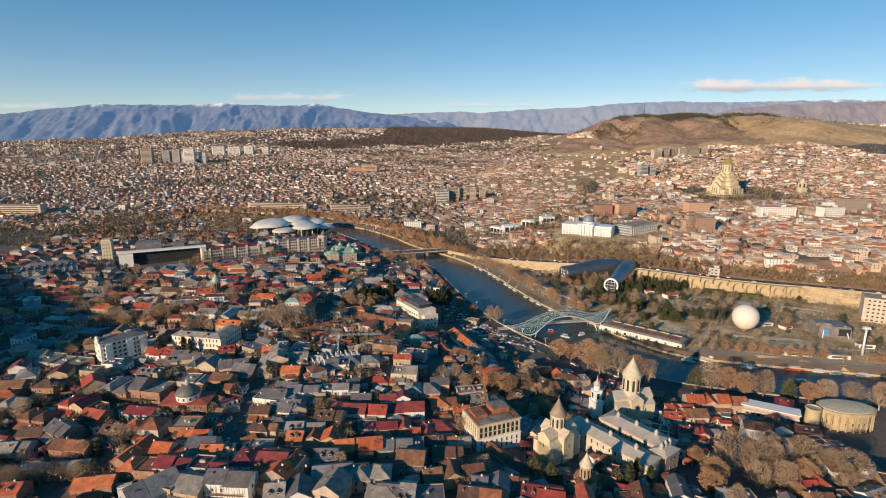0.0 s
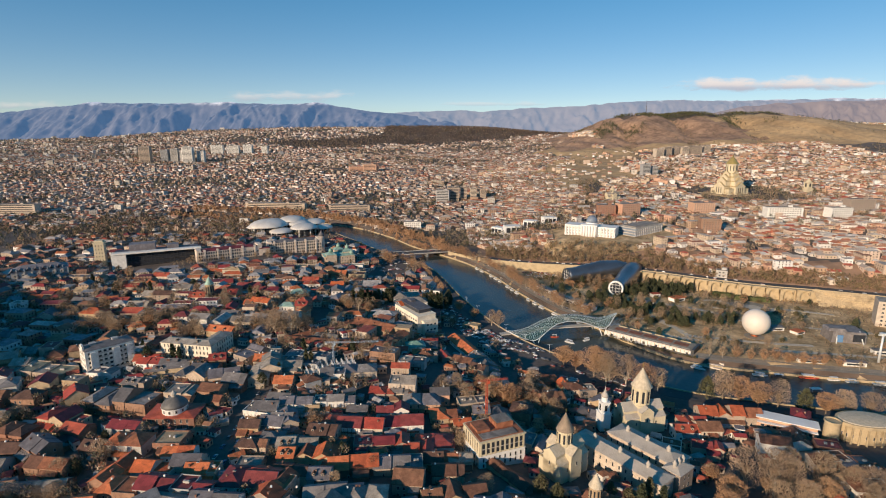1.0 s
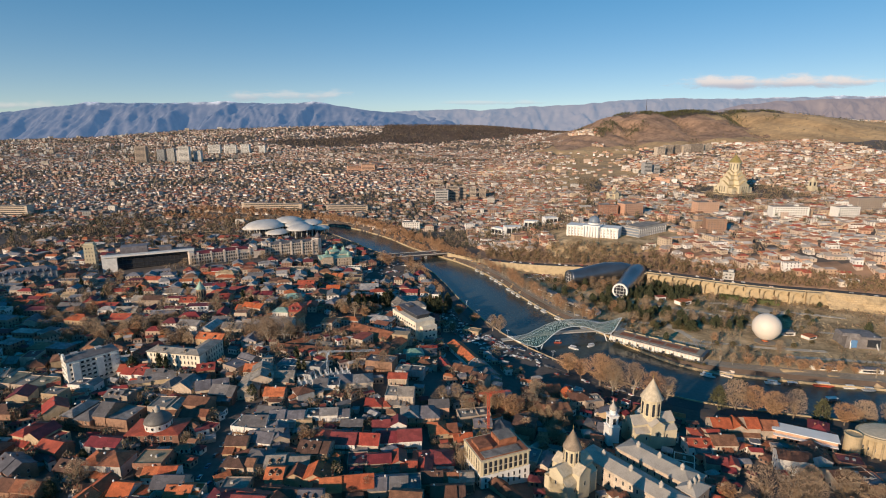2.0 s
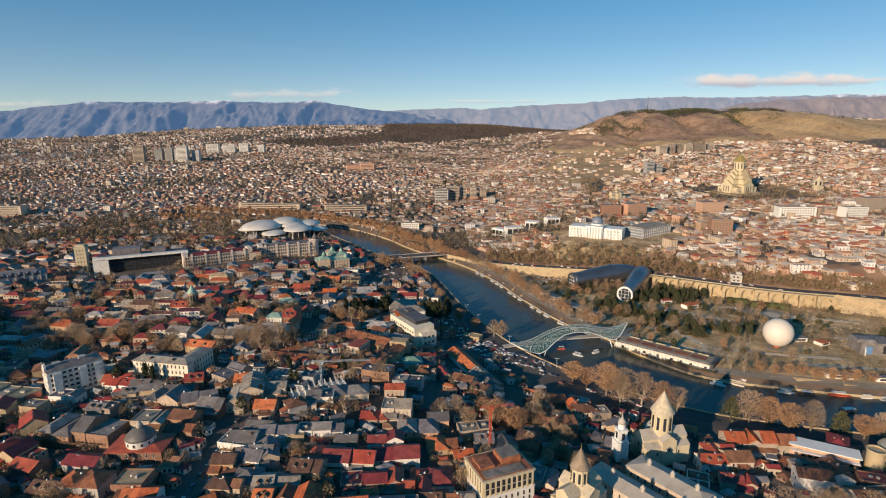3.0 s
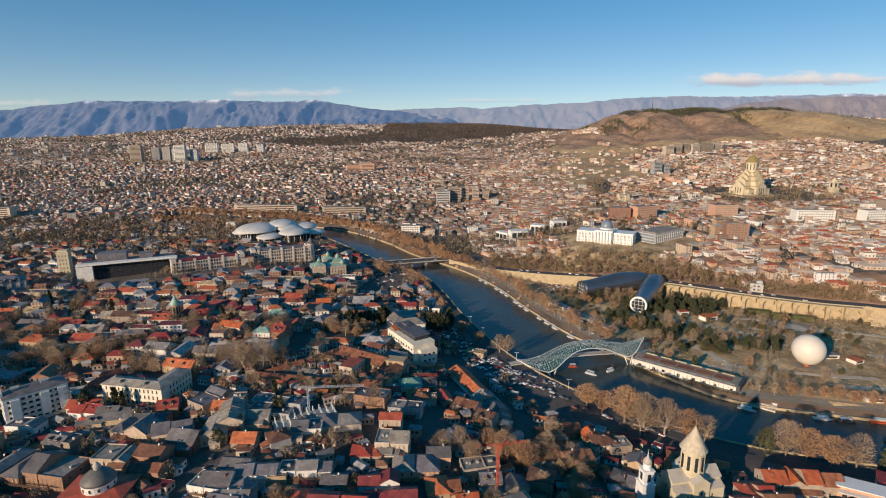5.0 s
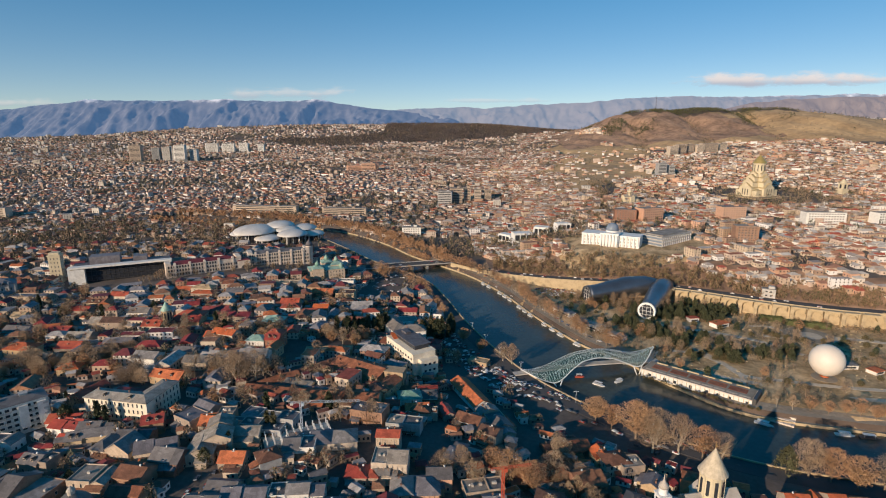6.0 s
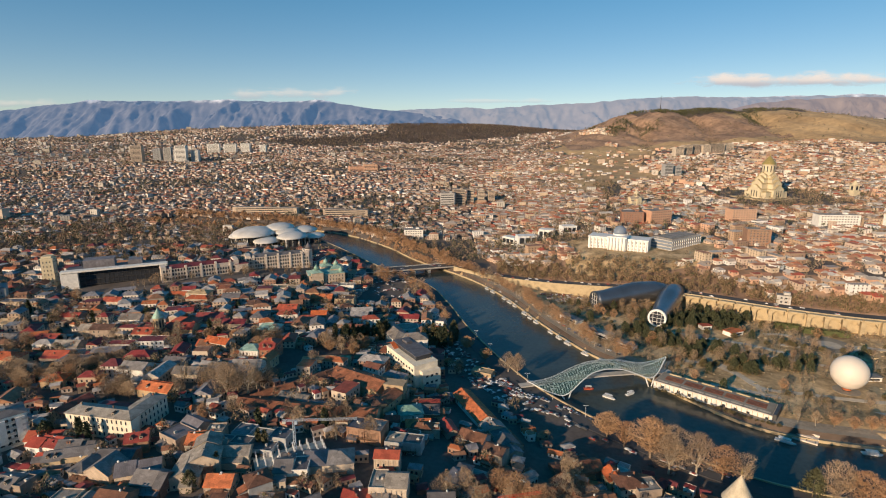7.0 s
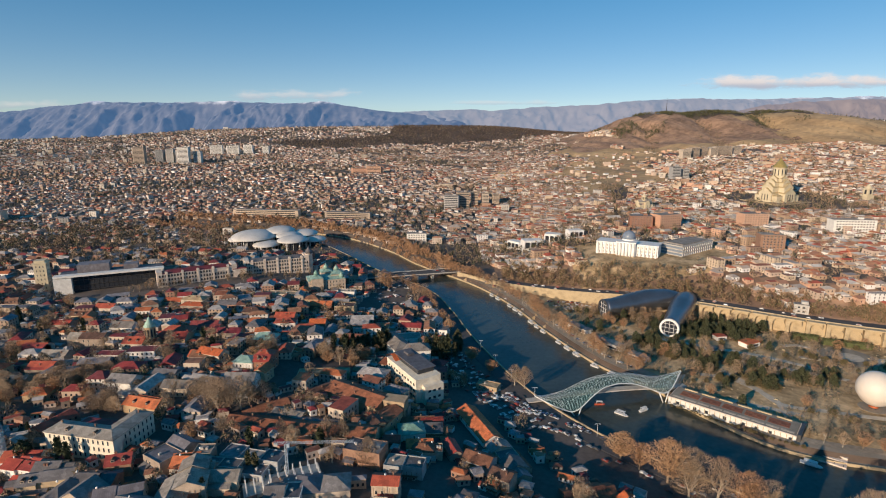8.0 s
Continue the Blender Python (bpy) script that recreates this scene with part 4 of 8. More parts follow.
# ---- trees ----
def bare_tree_meshes(seed, height, spread, leaves, twigs=1600):
    """Trunk with limbs, and a crown of thin twigs with or without dry leaves."""
    rng = random.Random(seed)
    t, c = Shape(), Shape()
    tips = []

    def grow(p, d, l, r, depth):
        q = p + d * l
        t.tube([p, q], [r, r * .65], 5 if depth < 2 else 3, caps=False)
        if depth == 2:
            tips.append((p + d * l * .5, d, 8))
        if depth >= 3:
            tips.append((q, d, 20))
            return
        for k in range(4):
            a = rng.uniform(0, 6.28)
            tilt = rng.uniform(.3, 1.0) * spread
            e = Vector((math.cos(a) * tilt, math.sin(a) * tilt, 1)).normalized()
            e = (e * .75 + d * .5).normalized()
            grow(p + d * l * rng.uniform(.45, 1), e, l * rng.uniform(.7, .95), r * .55, depth + 1)

    grow(Vector((0, 0, -.5)), Vector((0, 0, 1)), height * .25, height * .022, 0)
    R = height * .30 * (.55 + .45 * spread)
    for k in range(twigs):
        if k % 3 == 0:
            q, d, _ = tips[rng.randrange(len(tips))]
            q = Vector(q)
        else:
            u = rng.random()
            r = R * (math.sin(math.pi * (.1 + .86 * u)) ** .7) * rng.random() ** .4 * (1 + .22 * math.sin(5 * u + seed))
            a = rng.uniform(0, 6.28)
            r *= 1 + .18 * math.sin(3 * a + seed)
            q = Vector((r * math.cos(a), r * math.sin(a), height * (.2 + .76 * u)))
            d = Vector((math.cos(a) * .7, math.sin(a) * .7, .35 + u)).normalized()
        e = (d + Vector((rng.gauss(0, .5), rng.gauss(0, .5), rng.gauss(.1, .4)))).normalized()
        l = rng.uniform(.04, .10) * height
        sd = e.cross(Vector((rng.random(), rng.random(), rng.random()))).normalized() * rng.uniform(.03, .08)
        p = q - e * l * .4
        c.add([p - sd, p + sd, p + e * l], [(0, 1, 2)])
        if leaves and k % 3 < leaves:
            w = p + e * l * rng.uniform(.2, 1)
            a, b = (Vector((rng.gauss(0, 1), rng.gauss(0, 1), rng.gauss(0, 1))) * .26 for _ in range(2))
            c.add([w, w + a, w + b], [(0, 1, 2)])
    return t, c


def clump_tree_meshes(seed, height, width, shape):
    """A dark evergreen: trunk and a crown of many small leafy faces filling the given outline."""
    rng = random.Random(seed)
    t = Shape().tube([(0, 0, -.5), (0, 0, height * .8)], [height * .018, .05], 6)
    c = Shape()
    for _ in range(900):
        u = rng.random() ** .8
        r = width / 2 * shape(u) * math.sqrt(rng.uniform(.25, 1.1)) * (1 + .2 * math.sin(9 * u + seed))
        a = rng.uniform(0, 6.28)
        w = Vector((r * math.cos(a), r * math.sin(a), height * (.06 + .94 * u)))
        k = height * .035 + .18
        p, q = (Vector((rng.gauss(0, 1), rng.gauss(0, 1), rng.gauss(.4, 1))) * k for _ in range(2))
        c.add([w, w + p, w + q], [(0, 1, 2)])
    return t, c


TREE, NEAR_TREE = {}, {}
for key, args in {"tall": (1, 19, .8, 0), "wide": (2, 15, 1.15, 0), "plane": (3, 17, 1.0, 0), "rust": (4, 12, 1.15, 2), "rust_tall": (5, 16, .9, 2), "thin": (6, 14, .65, 0)}.items():
    a, b = bare_tree_meshes(*args)
    TREE[key] = (a.mesh("trunk", [PALE_BARK if key in ("tall", "plane", "thin") else BARK]), b.mesh("crown", [RUST if args[3] > 1 else TWIG]))
    NEAR_TREE[key] = (TREE[key][0], bare_tree_meshes(*args, 3000)[1].mesh("crown", [RUST if args[3] > 1 else TWIG]))
a, b = clump_tree_meshes(1, 14, 3.0, lambda u: math.sin(math.pi * min(1, .12 + .88 * u)) ** .7)
TREE["cypress"] = (a.mesh("trunk", [BARK]), b.mesh("crown", [PINE]))
a, b = clump_tree_meshes(2, 11, 8.0, lambda u: 1.15 * (1 - u) ** .6)
TREE["pine"] = (a.mesh("trunk", [BARK]), b.mesh("crown", [PINE]))
a, b = clump_tree_meshes(3, 5, 6.5, lambda u: math.sqrt(max(0, 1 - u * u)))
TREE["shrub"] = (a.mesh("trunk", [BARK]), b.mesh("crown", [BUSH]))
TREE_LABEL = {"tall": "tall bare tree with a pale trunk and brown twigs", "wide": "wide bare tree with dense brown twigs", "plane": "bare plane tree with pale limbs",
              "rust": "low broad tree with rusty dry leaves", "rust_tall": "tall tree with rust-brown dry leaves", "thin": "slender half-bare tree beside a path",
              "cypress": "slim dark green cypress tree", "pine": "dark green conifer on the grass", "shrub": "rounded olive-green shrub on the grass"}
tree_dice = random.Random(5)


groves = []


def tree(x, y, key, scale=1.0, z=None, joined=False):
    if joined:
        k = scale * tree_dice.uniform(.88, 1.12)
        groves.append((key, pose(x, y, float(ground_z(x, y)) if z is None else z, 0, 0, tree_dice.uniform(0, 360)) @ Matrix.Diagonal((k * (1.0 if key in ("cypress", "pine", "shrub", "thin") else 1.2), k * (1.0 if key in ("cypress", "pine", "shrub", "thin") else 1.2), k, 1))))
        return None
    ob = thing("tree", x, y, z, tree_dice.uniform(0, 360), TREE_LABEL[key], "tree", "trees of the town")
    k = scale * tree_dice.uniform(.88, 1.12)
    wide = 1.0 if key in ("cypress", "pine", "shrub", "thin") else 1.28
    ob.scale = (k * wide * tree_dice.uniform(.9, 1.1), k * wide * tree_dice.uniform(.95, 1.05), k * (.9 if wide > 1 else 1))
    part("trunk", TREE[key][0], None, ob)
    part("crown", NEAR_TREE.get(key, TREE[key])[1], None, ob)
    return ob


def plant_groves():
    """All farther trees in one mesh."""
    V, F, M, mats, o = [], [], [], [], 0
    for key, m in groves:
        for me in TREE[key]:
            q = np.zeros(len(me.vertices) * 3)
            me.vertices.foreach_get("co", q)
            q = q.reshape(-1, 3) @ np.array(m.to_3x3()).T + np.array(m.translation)
            me.calc_loop_triangles()
            t = np.zeros(len(me.loop_triangles) * 3, np.int32)
            me.loop_triangles.foreach_get("vertices", t)
            if me.materials[0] not in mats:
                mats.append(me.materials[0])
            V.append(q), F.append(t.reshape(-1, 3) + o), M.append(np.full(len(t) // 3, mats.index(me.materials[0])))
            o += len(q)
    ob = sheet("park_and_avenue_trees", np.concatenate(V), np.concatenate(F), mats, np.concatenate(M))
    tagged(ob, "rusty, bare and evergreen trees of the park and avenues", "trees", kind="stuff")


def woods(name, x, y, size, label, seed, per=46, mat=None, twig=.13):
    """Joined far trees: crowns of thin upward slivers and small faces."""
    rng = np.random.RandomState(seed)
    n = len(x)
    z = ground_z(x, y)
    N = n * per
    k = np.repeat(np.arange(n), per)
    a, u = rng.uniform(0, 6.28, N), rng.rand(N) ** .7
    r = np.sqrt(rng.rand(N)) * size[k] * .42 * np.sin(np.pi * (.15 + .8 * u))
    c = np.stack([x[k] + r * np.cos(a), y[k] + r * np.sin(a), z[k] + size[k] * (.12 + .8 * u)], 1)
    s = size[k][:, None] * twig
    p = c + rng.normal(0, 1, (N, 3)) * s * np.array([.55, .55, 1.3])
    q = c + rng.normal(0, 1, (N, 3)) * s * np.array([.8, .8, .5])
    V = np.stack([c, p, q], 1).reshape(-1, 3)
    ob = sheet(name, V, np.arange(len(V)).reshape(-1, 3), [mat or FAR_TWIG])
    return tagged(ob, label, "trees", kind="stuff")


# ---- cars ----
def car_parts():
    body = Shape()
    prof = [(-2.15, .35), (-2.2, .75), (-1.9, .92), (1.0, .95), (2.0, .82), (2.2, .6), (2.15, .35)]
    v = [(a, sd * .88, b) for sd in (-1, 1) for a, b in prof]
    n = len(prof)
    body.add(v, [tuple(range(n)), tuple(range(2 * n - 1, n - 1, -1))] + [(i, n + i, n + (i + 1) % n, (i + 1) % n) for i in range(n)])
    roof = Shape()
    pr = [(-1.75, .92), (-1.2, 1.42), (.25, 1.45), (1.05, .93)]
    v = [(a, sd * (.84 if b < 1 else .68), b) for sd in (-1, 1) for a, b in pr]
    roof.add(v, [(0, 1, 2, 3), (7, 6, 5, 4), (0, 4, 5, 1), (2, 6, 7, 3)], 1).add([v[1], v[5], v[6], v[2]], [(0, 1, 2, 3)], 0)
    wheel = Shape().tube([(0, -.1, 0), (0, .1, 0)], .31, 10)
    return body.mesh("body", [CAR_PAINT]), roof.mesh("cabin", [CAR_PAINT, GLASS]), wheel.mesh("wheel", [TYRE])


CAR = car_parts()
car_dice = random.Random(8)
first_car = []


def car(x, y, yaw, z=None):
    z = float(ground_z(x, y)) + .05 if z is None else z
    if first_car:
        return copy_thing(first_car[0], pose(x, y, z, 0, 0, yaw))
    ob = thing("car", x, y, z, yaw, "small car parked at the side of the road", "car", "parked cars")
    part("body", CAR[0], None, ob)
    part("cabin", CAR[1], None, ob, "cabin with dark windows")
    for a in (-1.35, 1.35):
        for b in (-.8, .8):
            part("wheel", CAR[2], None, ob, at=pose(a, b, .31))
    first_car.append(ob)
    return ob


def far_cars(name, pts, label):
    s = Shape()
    for x, y, z, yaw in pts:
        s.box(x, y, z + .3, 4.2, 1.75, .6, yaw)
        s.box(x, y, z + .9, 2.2, 1.5, .5, yaw, top=.85)
    return whole(name, s, FAR_CAR, label, "cars", kind="stuff")


# ---- landmarks of the old town ----
def school():
    ob = thing("school", -205, 415, 24, -10, "three-storey cream building with pale hipped roofs round a court", "building")
    h = 13.2
    claim(-203, 422, 46, 30, -10)
    r = Shape()
    for x, y, w, d in ((0, 0, 44, 12), (16, 12.01, 12, 24)):
        wing = part("wing_wall", Shape().box(x, y, -4, w, d, h + 4), WARM_WHITE, ob)
        part("cornice", Shape().box(x, y, h - .6, w + .5, d + .5, .5), WARM_WHITE, wing)
        part("string_course", Shape().box(x, y, 4.2, w + .25, d + .25, .3), WARM_WHITE, wing)
    r.hip(0, 0, h, 44, 12, 2.4, .7)
    r.hip(16, 9, h + .004, 30, 12, 2.3, .7, 90)
    part("roof", r, ROOF["pale"], ob, "pale grey hipped roof")
    part("court_roof", Shape().box(-6, 14, -4, 31, 16, 10).box(-6, 14, 6, 31.5, 16.5, .4), ROOF["dark"], ob, "dark flat court roof")
    windows_on(ob, 44, 12, h, "s", 3.1, TALL_WINDOW, 3, 1.4)
    windows_on(ob, 12, 24, h, "e", 3.2, TALL_WINDOW, 3, 1.4, x0=16, y0=12)
    for u in (-9, 9):
        part("dormer", dormer_mesh, None, ob, at=pose(u, -3.2, h + .8))
    for u, v in ((-18, 2), (4, 2), (16, 20)):
        part("chimney", chimney_mesh, None, ob, at=pose(u, v, h + 1))


def white_flats():
    ob = thing("apartment_house", -262, 400, 23, 47, "white five-storey apartment block with grey roof, loggias and balconies", "building")
    w, d, h = 33, 16, 18
    claim(-262, 400, w + 2, d + 2, 47)
    s, r = Shape(), Shape()
    s.box(0, 0, -4, w, d, h + 4)
    for u in (-11, 4, 13):
        s.box(u, -d / 2 - .7, 3, 4.6, 1.4, h - 4)
    s.box(0, 0, h, w + .3, d + .3, .5)
    r.hip(0, 0, h + .5, w, d, 1.8, .3)
    part("wall", s, PLASTER["white"], ob)
    part("roof", r, ROOF["grey"], ob)
    windows_on(ob, w, d, h, "s", 3.4, WIDE_WINDOW, 5, 1.4)
    windows_on(ob, w, d, h, "w", 3.6, TALL_WINDOW, 4, 1.4)
    for lv in range(5):
        for u in (-6.5, -3, 8.6, 15):
            part("balcony", Shape().box(0, -.7, 0, 3.0, 1.5, .2).box(0, -1.4, .2, 3.0, .1, 1.0).box(-1.45, -.7, .2, .1, 1.4, 1.0).box(1.45, -.7, .2, .1, 1.4, 1.0), CONCRETE, ob, "grey concrete balcony", pose(u, -d / 2, 1.2 + lv * 3.4))
    part("raised_bay", Shape().box(-w / 2 + .3, 0, h, 1.2, 7, 3.2).box(-w / 2 + .3, 0, h + 3.2, 1.2, 4, 1.2), PLASTER["white"], ob, "white stepped gable")
    for u in (-9, 6):
        part("roof_hut", Shape().box(u, 1, h + .8, 4, 4, 2.4).box(u, 1, h + 3.2, 4.4, 4.4, .3), PLASTER["grey"], ob)


def domed_house():
    ob = thing("domed_house", -170, 320, 22, 2, "brick corner house with a grey lead dome and lantern", "building")
    claim(-170, 320, 32, 22)
    part("wall", Shape().box(0, 0, -4, 30, 18, 12).box(0, -9.2, 7.4, 30.4, .4, .5), PLASTER["brick"], ob)
    part("roof", Shape().hip(0, 0, 8, 30, 18, 1.6, .6, ridge=6), ROOF["red"], ob)
    part("drum", Shape().lathe([(7.4, 8.6), (7.4, 12), (7.8, 12), (7.8, 12.5)], 24, smooth=False), PLASTER["white"], ob)
    part("dome", Shape().lathe([(7.8, 12.5), (7.4, 13.6), (6.1, 15.2), (4.1, 16.8), (1.7, 18)], 28), DARK_LEAD, ob)
    part("lantern", Shape().lathe([(1.5, 17.8), (1.5, 19.6), (1.9, 19.7), (1.1, 20.8), (.1, 22)], 12, smooth=False), LEAD, ob)
    windows_on(ob, 30, 18, 8, "sew", 3.6, TALL_WINDOW, 2, 1.0)
    for k in range(12):
        a = math.pi * 2 * k / 12
        part("window", WINDOW, None, ob, at=pose(7.4 * math.cos(a), 7.4 * math.sin(a), 9.6, 0, 0, math.degrees(a) + 90))


def ochre_hotel():
    """Long ochre building over a white ground floor, its roof half done."""
    ob = thing("hotel", 27, 302, 13, 22, "ochre building with tall windows over a white arcaded ground floor", "building")
    claim(27, 302, 32, 26, 22)
    w, d, h = 29, 22, 17
    part("ground_floor", Shape().box(0, 0, -4, w + .4, d + .4, 12).box(0, 0, 8, w + 1, d + 1, .4), WHITE, ob)
    s = Shape().box(0, 0, 8.4, w, d, h - 8.4).box(0, 0, h, w + 1, d + 1, .5)
    for k in range(10):
        s.box((k - 4.5) * 3, -d / 2 - .15, 8.4, .9, .3, h - 8.4)
    for k in range(8):
        s.box(-w / 2 - .15, (k - 3.5) * 3, 8.4, .3, .9, h - 8.4)
    part("wall", s, GOLD_STONE, ob)
    part("roof", Shape().box(0, 0, h + .5, w - 1, d - 1, .3).box(6, 3, h + .8, 11, 10, 3).box(-8, 2, h + .8, 8, 10, 1.5), [ROOF["rust"]], ob)
    part("roof_terrace", Shape().box(-1, -7, h + .84, 22, 6, .3).box(6, 3, h + 3.84, 10, 9, .3), ROOF["pale"], ob, "pale unfinished roof terrace")
    tall = Shape().box(0, -.05, 0, 1.7, .1, 6.4, mat=0).box(0, -.12, 2.9, 1.7, .12, .4, mat=1).mesh("window", [GLASS, FRAME])
    windows_on(ob, w, d, 6, "s", 3, tall, 1, 9.4)
    windows_on(ob, w, d, 6, "w", 3, tall, 1, 9.4)
    windows_on(ob, w + .4, d + .4, 7.4, "sw", 3.4, TALL_WINDOW, 2, 1.0)


def tower_crane(x, y, z, h, jib, yaw, paint, label):
    ob = thing("tower_crane", x, y, z, yaw, label, "crane")
    s, g = Shape(), 1.1
    for a, b in ((-1, -1), (1, -1), (1, 1), (-1, 1)):
        s.box(a * g / 2, b * g / 2, 0, .2, .2, h)
    n = int(h / 1.6)
    for k in range(n):
        z0, z1 = k * h / n, (k + 1) * h / n
        sg = 1 if k % 2 else -1
        for q in (-1, 1):
            s.tube([(-sg * g / 2, q * g / 2, z0), (sg * g / 2, q * g / 2, z1)], .09, 4)
            s.tube([(q * g / 2, -sg * g / 2, z0), (q * g / 2, sg * g / 2, z1)], .09, 4)
    part("mast", s, paint, ob)
    part("cab", Shape().box(1.2, 0, h - 1.6, 1.4, 1.3, 1.8), paint, ob)
    j = Shape()
    for b in (-.5, .5):
        j.box(jib / 2 - 3, b, h + .3, jib + 6, .13, .13)
    j.box(jib / 2 - 3, 0, h + 1.3, jib + 6, .13, .13)
    m = int((jib + 6) / 1.5)
    for k in range(m):
        a0, a1 = -6 + k * (jib + 6) / m, -6 + (k + 1) * (jib + 6) / m
        for b in (-.5, .5):
            j.tube([(a0, b, h + .35), ((a0 + a1) / 2, 0, h + 1.35), (a1, b, h + .35)], .06, 4)
    part("jib", j, paint, ob)
    part("counterweight", Shape().box(-5, 0, h - .9, 1.8, 1.2, 1.2), CONCRETE, ob)


def church(name, x, y, z, yaw, label, nave, arm, h, drum, cap, stone, roof, capmat, claimed=True):
    """Cross-shaped stone church: two crossing gabled naves, a drum with blind arches and a cone."""
    ob = thing(name, x, y, z, yaw, label, "church")
    if claimed:
        claim(x, y, nave[0] + 3, arm[0] + 3, yaw)
    s, r = Shape(), Shape()
    s.box(0, 0, -4, nave[0], nave[1] * 1.7, h * .62 + 4)
    for w, d, turn in ((nave[0], nave[1], 0), (arm[0], arm[1], 90)):
        part("gabled_wall", Shape().nave(0, 0, -4, w, d, h + 4, d * .38, turn), stone, ob)
        part("gable_roof", Shape().gable(0, 0, h, w, d, d * .38, .4, .25, turn), roof, ob)
    for sg in (-1, 1):
        r.add([(-nave[0] / 2 - .3, sg * nave[1] * .86, h * .62), (nave[0] / 2 + .3, sg * nave[1] * .86, h * .62), (nave[0] / 2 + .3, sg * nave[1] / 2, h * .8), (-nave[0] / 2 - .3, sg * nave[1] / 2, h * .8),
               (-nave[0] / 2 - .3, sg * nave[1] * .86, h * .62 + .3), (nave[0] / 2 + .3, sg * nave[1] * .86, h * .62 + .3), (nave[0] / 2 + .3, sg * nave[1] / 2, h * .8 + .3), (-nave[0] / 2 - .3, sg * nave[1] / 2, h * .8 + .3)],
              [(4, 5, 6, 7), (3, 2, 1, 0), (0, 1, 5, 4), (1, 2, 6, 5), (3, 0, 4, 7)])
    part("wall", s, stone, ob)
    part("aisle_roof", r, roof, ob)
    dr, dh = drum
    dz = h + nave[1] * .2
    part("drum", Shape().lathe([(dr * 1.05, dz - 2), (dr * 1.05, dz + .5), (dr, dz + .5), (dr, dz + dh), (dr * 1.12, dz + dh), (dr * 1.12, dz + dh + .5)], 20, smooth=False), stone, ob)
    slot = Shape().box(0, -.08, 0, dr * .26, .16, dh * .62, mat=0).lathe([(dr * .13, -.05), (dr * .13, .05)], 10, 0, 0, 0, 0).mesh("window", [GLASS])
    rib = Shape().box(0, -.12, 0, dr * .12, .3, dh * .9).mesh("pilaster", [stone])
    for k in range(10):
        a = 2 * math.pi * k / 10
        part("window", slot, None, ob, at=pose(dr * math.cos(a), dr * math.sin(a), dz + dh * .22, 0, 0, math.degrees(a) + 90))
        a += math.pi / 10
        part("pilaster", rib, None, ob, at=pose(dr * math.cos(a), dr * math.sin(a), dz + dh * .05, 0, 0, math.degrees(a) + 90))
    t = dz + dh + .5
    part("cone_roof", Shape().lathe([(dr * 1.2, t - .1), (dr * 1.14, t + .3), (dr * .5, t + cap * .58), (.12, t + cap)], 20, smooth=False), capmat, ob)
    part("cross", Shape().box(0, 0, t + cap - .2, .18, .18, dr * .45 + .6).box(0, 0, t + cap + dr * .2, dr * .25, .16, .16), GOLD, ob)
    for sg in (-1, 1):
        part("window", TALL_WINDOW, None, ob, at=pose(sg * nave[0] * .25, -nave[1] * .851, h * .2))
        part("window", TALL_WINDOW, None, ob, at=pose(0, 0, 0, 0, 0, 90 * sg) @ pose(0, -nave[0] / 2 - .01, h * .45))
    part("window", TALL_WINDOW, None, ob, at=pose(0, -arm[0] / 2 - .01, h * .4))
    return ob


def bell_tower(x, y, z):
    ob = thing("bell_tower", x, y, z, 10, "white bell tower in tiers with a small pale dome", "bell tower")
    claim(x, y, 9, 9)
    part("base", Shape().box(0, 0, -3, 7, 7, 12).box(0, 0, 9, 7.6, 7.6, .5), WHITE, ob)
    part("belfry", Shape().box(0, 0, 9.5, 5.4, 5.4, 7).box(0, 0, 16.5, 6.2, 6.2, .5), WHITE, ob)
    # Flat dark panes on the solid belfry stand for the shade inside it.
    for k in range(4):
        part("arch_opening", Shape().box(0, -.08, 0, 1.8, .16, 4).lathe([(.9, 3.9), (.9, 4.0)], 12), GLASS, ob, "dark pane standing for the shaded bell opening", pose(0, 0, 0, 0, 0, 90 * k) @ pose(0, -2.7, 11))
    part("drum", Shape().lathe([(2.1, 17), (2.1, 20), (2.4, 20), (2.4, 20.3)], 12, smooth=False), WHITE, ob)
    part("dome", Shape().lathe([(2.3, 20.3), (2.4, 21.2), (1.8, 22.6), (.8, 23.6), (.35, 25), (.08, 28)], 14), LEAD, ob)


def monastery():
    """Long stone range under grey sheet roofs beside the cathedral."""
    for x, y, w, d, h, yaw in ((98, 291, 58, 13, 10, -52), (117, 301, 44, 15, 11, -52), (126, 279, 14, 10, 11, 38)):
        ob = thing("monastery_range", x, y, 10, yaw, "long stone building with a grey sheet-metal roof beside the church", "building", "monastery buildings")
        claim(x, y, w + 2, d + 2, yaw)
        part("wall", Shape().box(0, 0, -4, w, d, h + 4).box(0, 0, h - .5, w + .4, d + .4, .4), PLASTER["cream"], ob)
        part("roof", Shape().hip(0, 0, h, w, d, 2.6, .6), LEAD, ob)
        windows_on(ob, w, d, h, "sn", 4.2, TALL_WINDOW, 2, 1.2)
        for k in range(3):
            part("roof_turret", Shape().lathe([(1.1, 0), (1.1, 2.2), (1.4, 2.3), (.8, 3.2), (.1, 4.2)], 12, smooth=False), LEAD, ob, at=pose((k - 1) * w * .3, 0, h + 1.8))


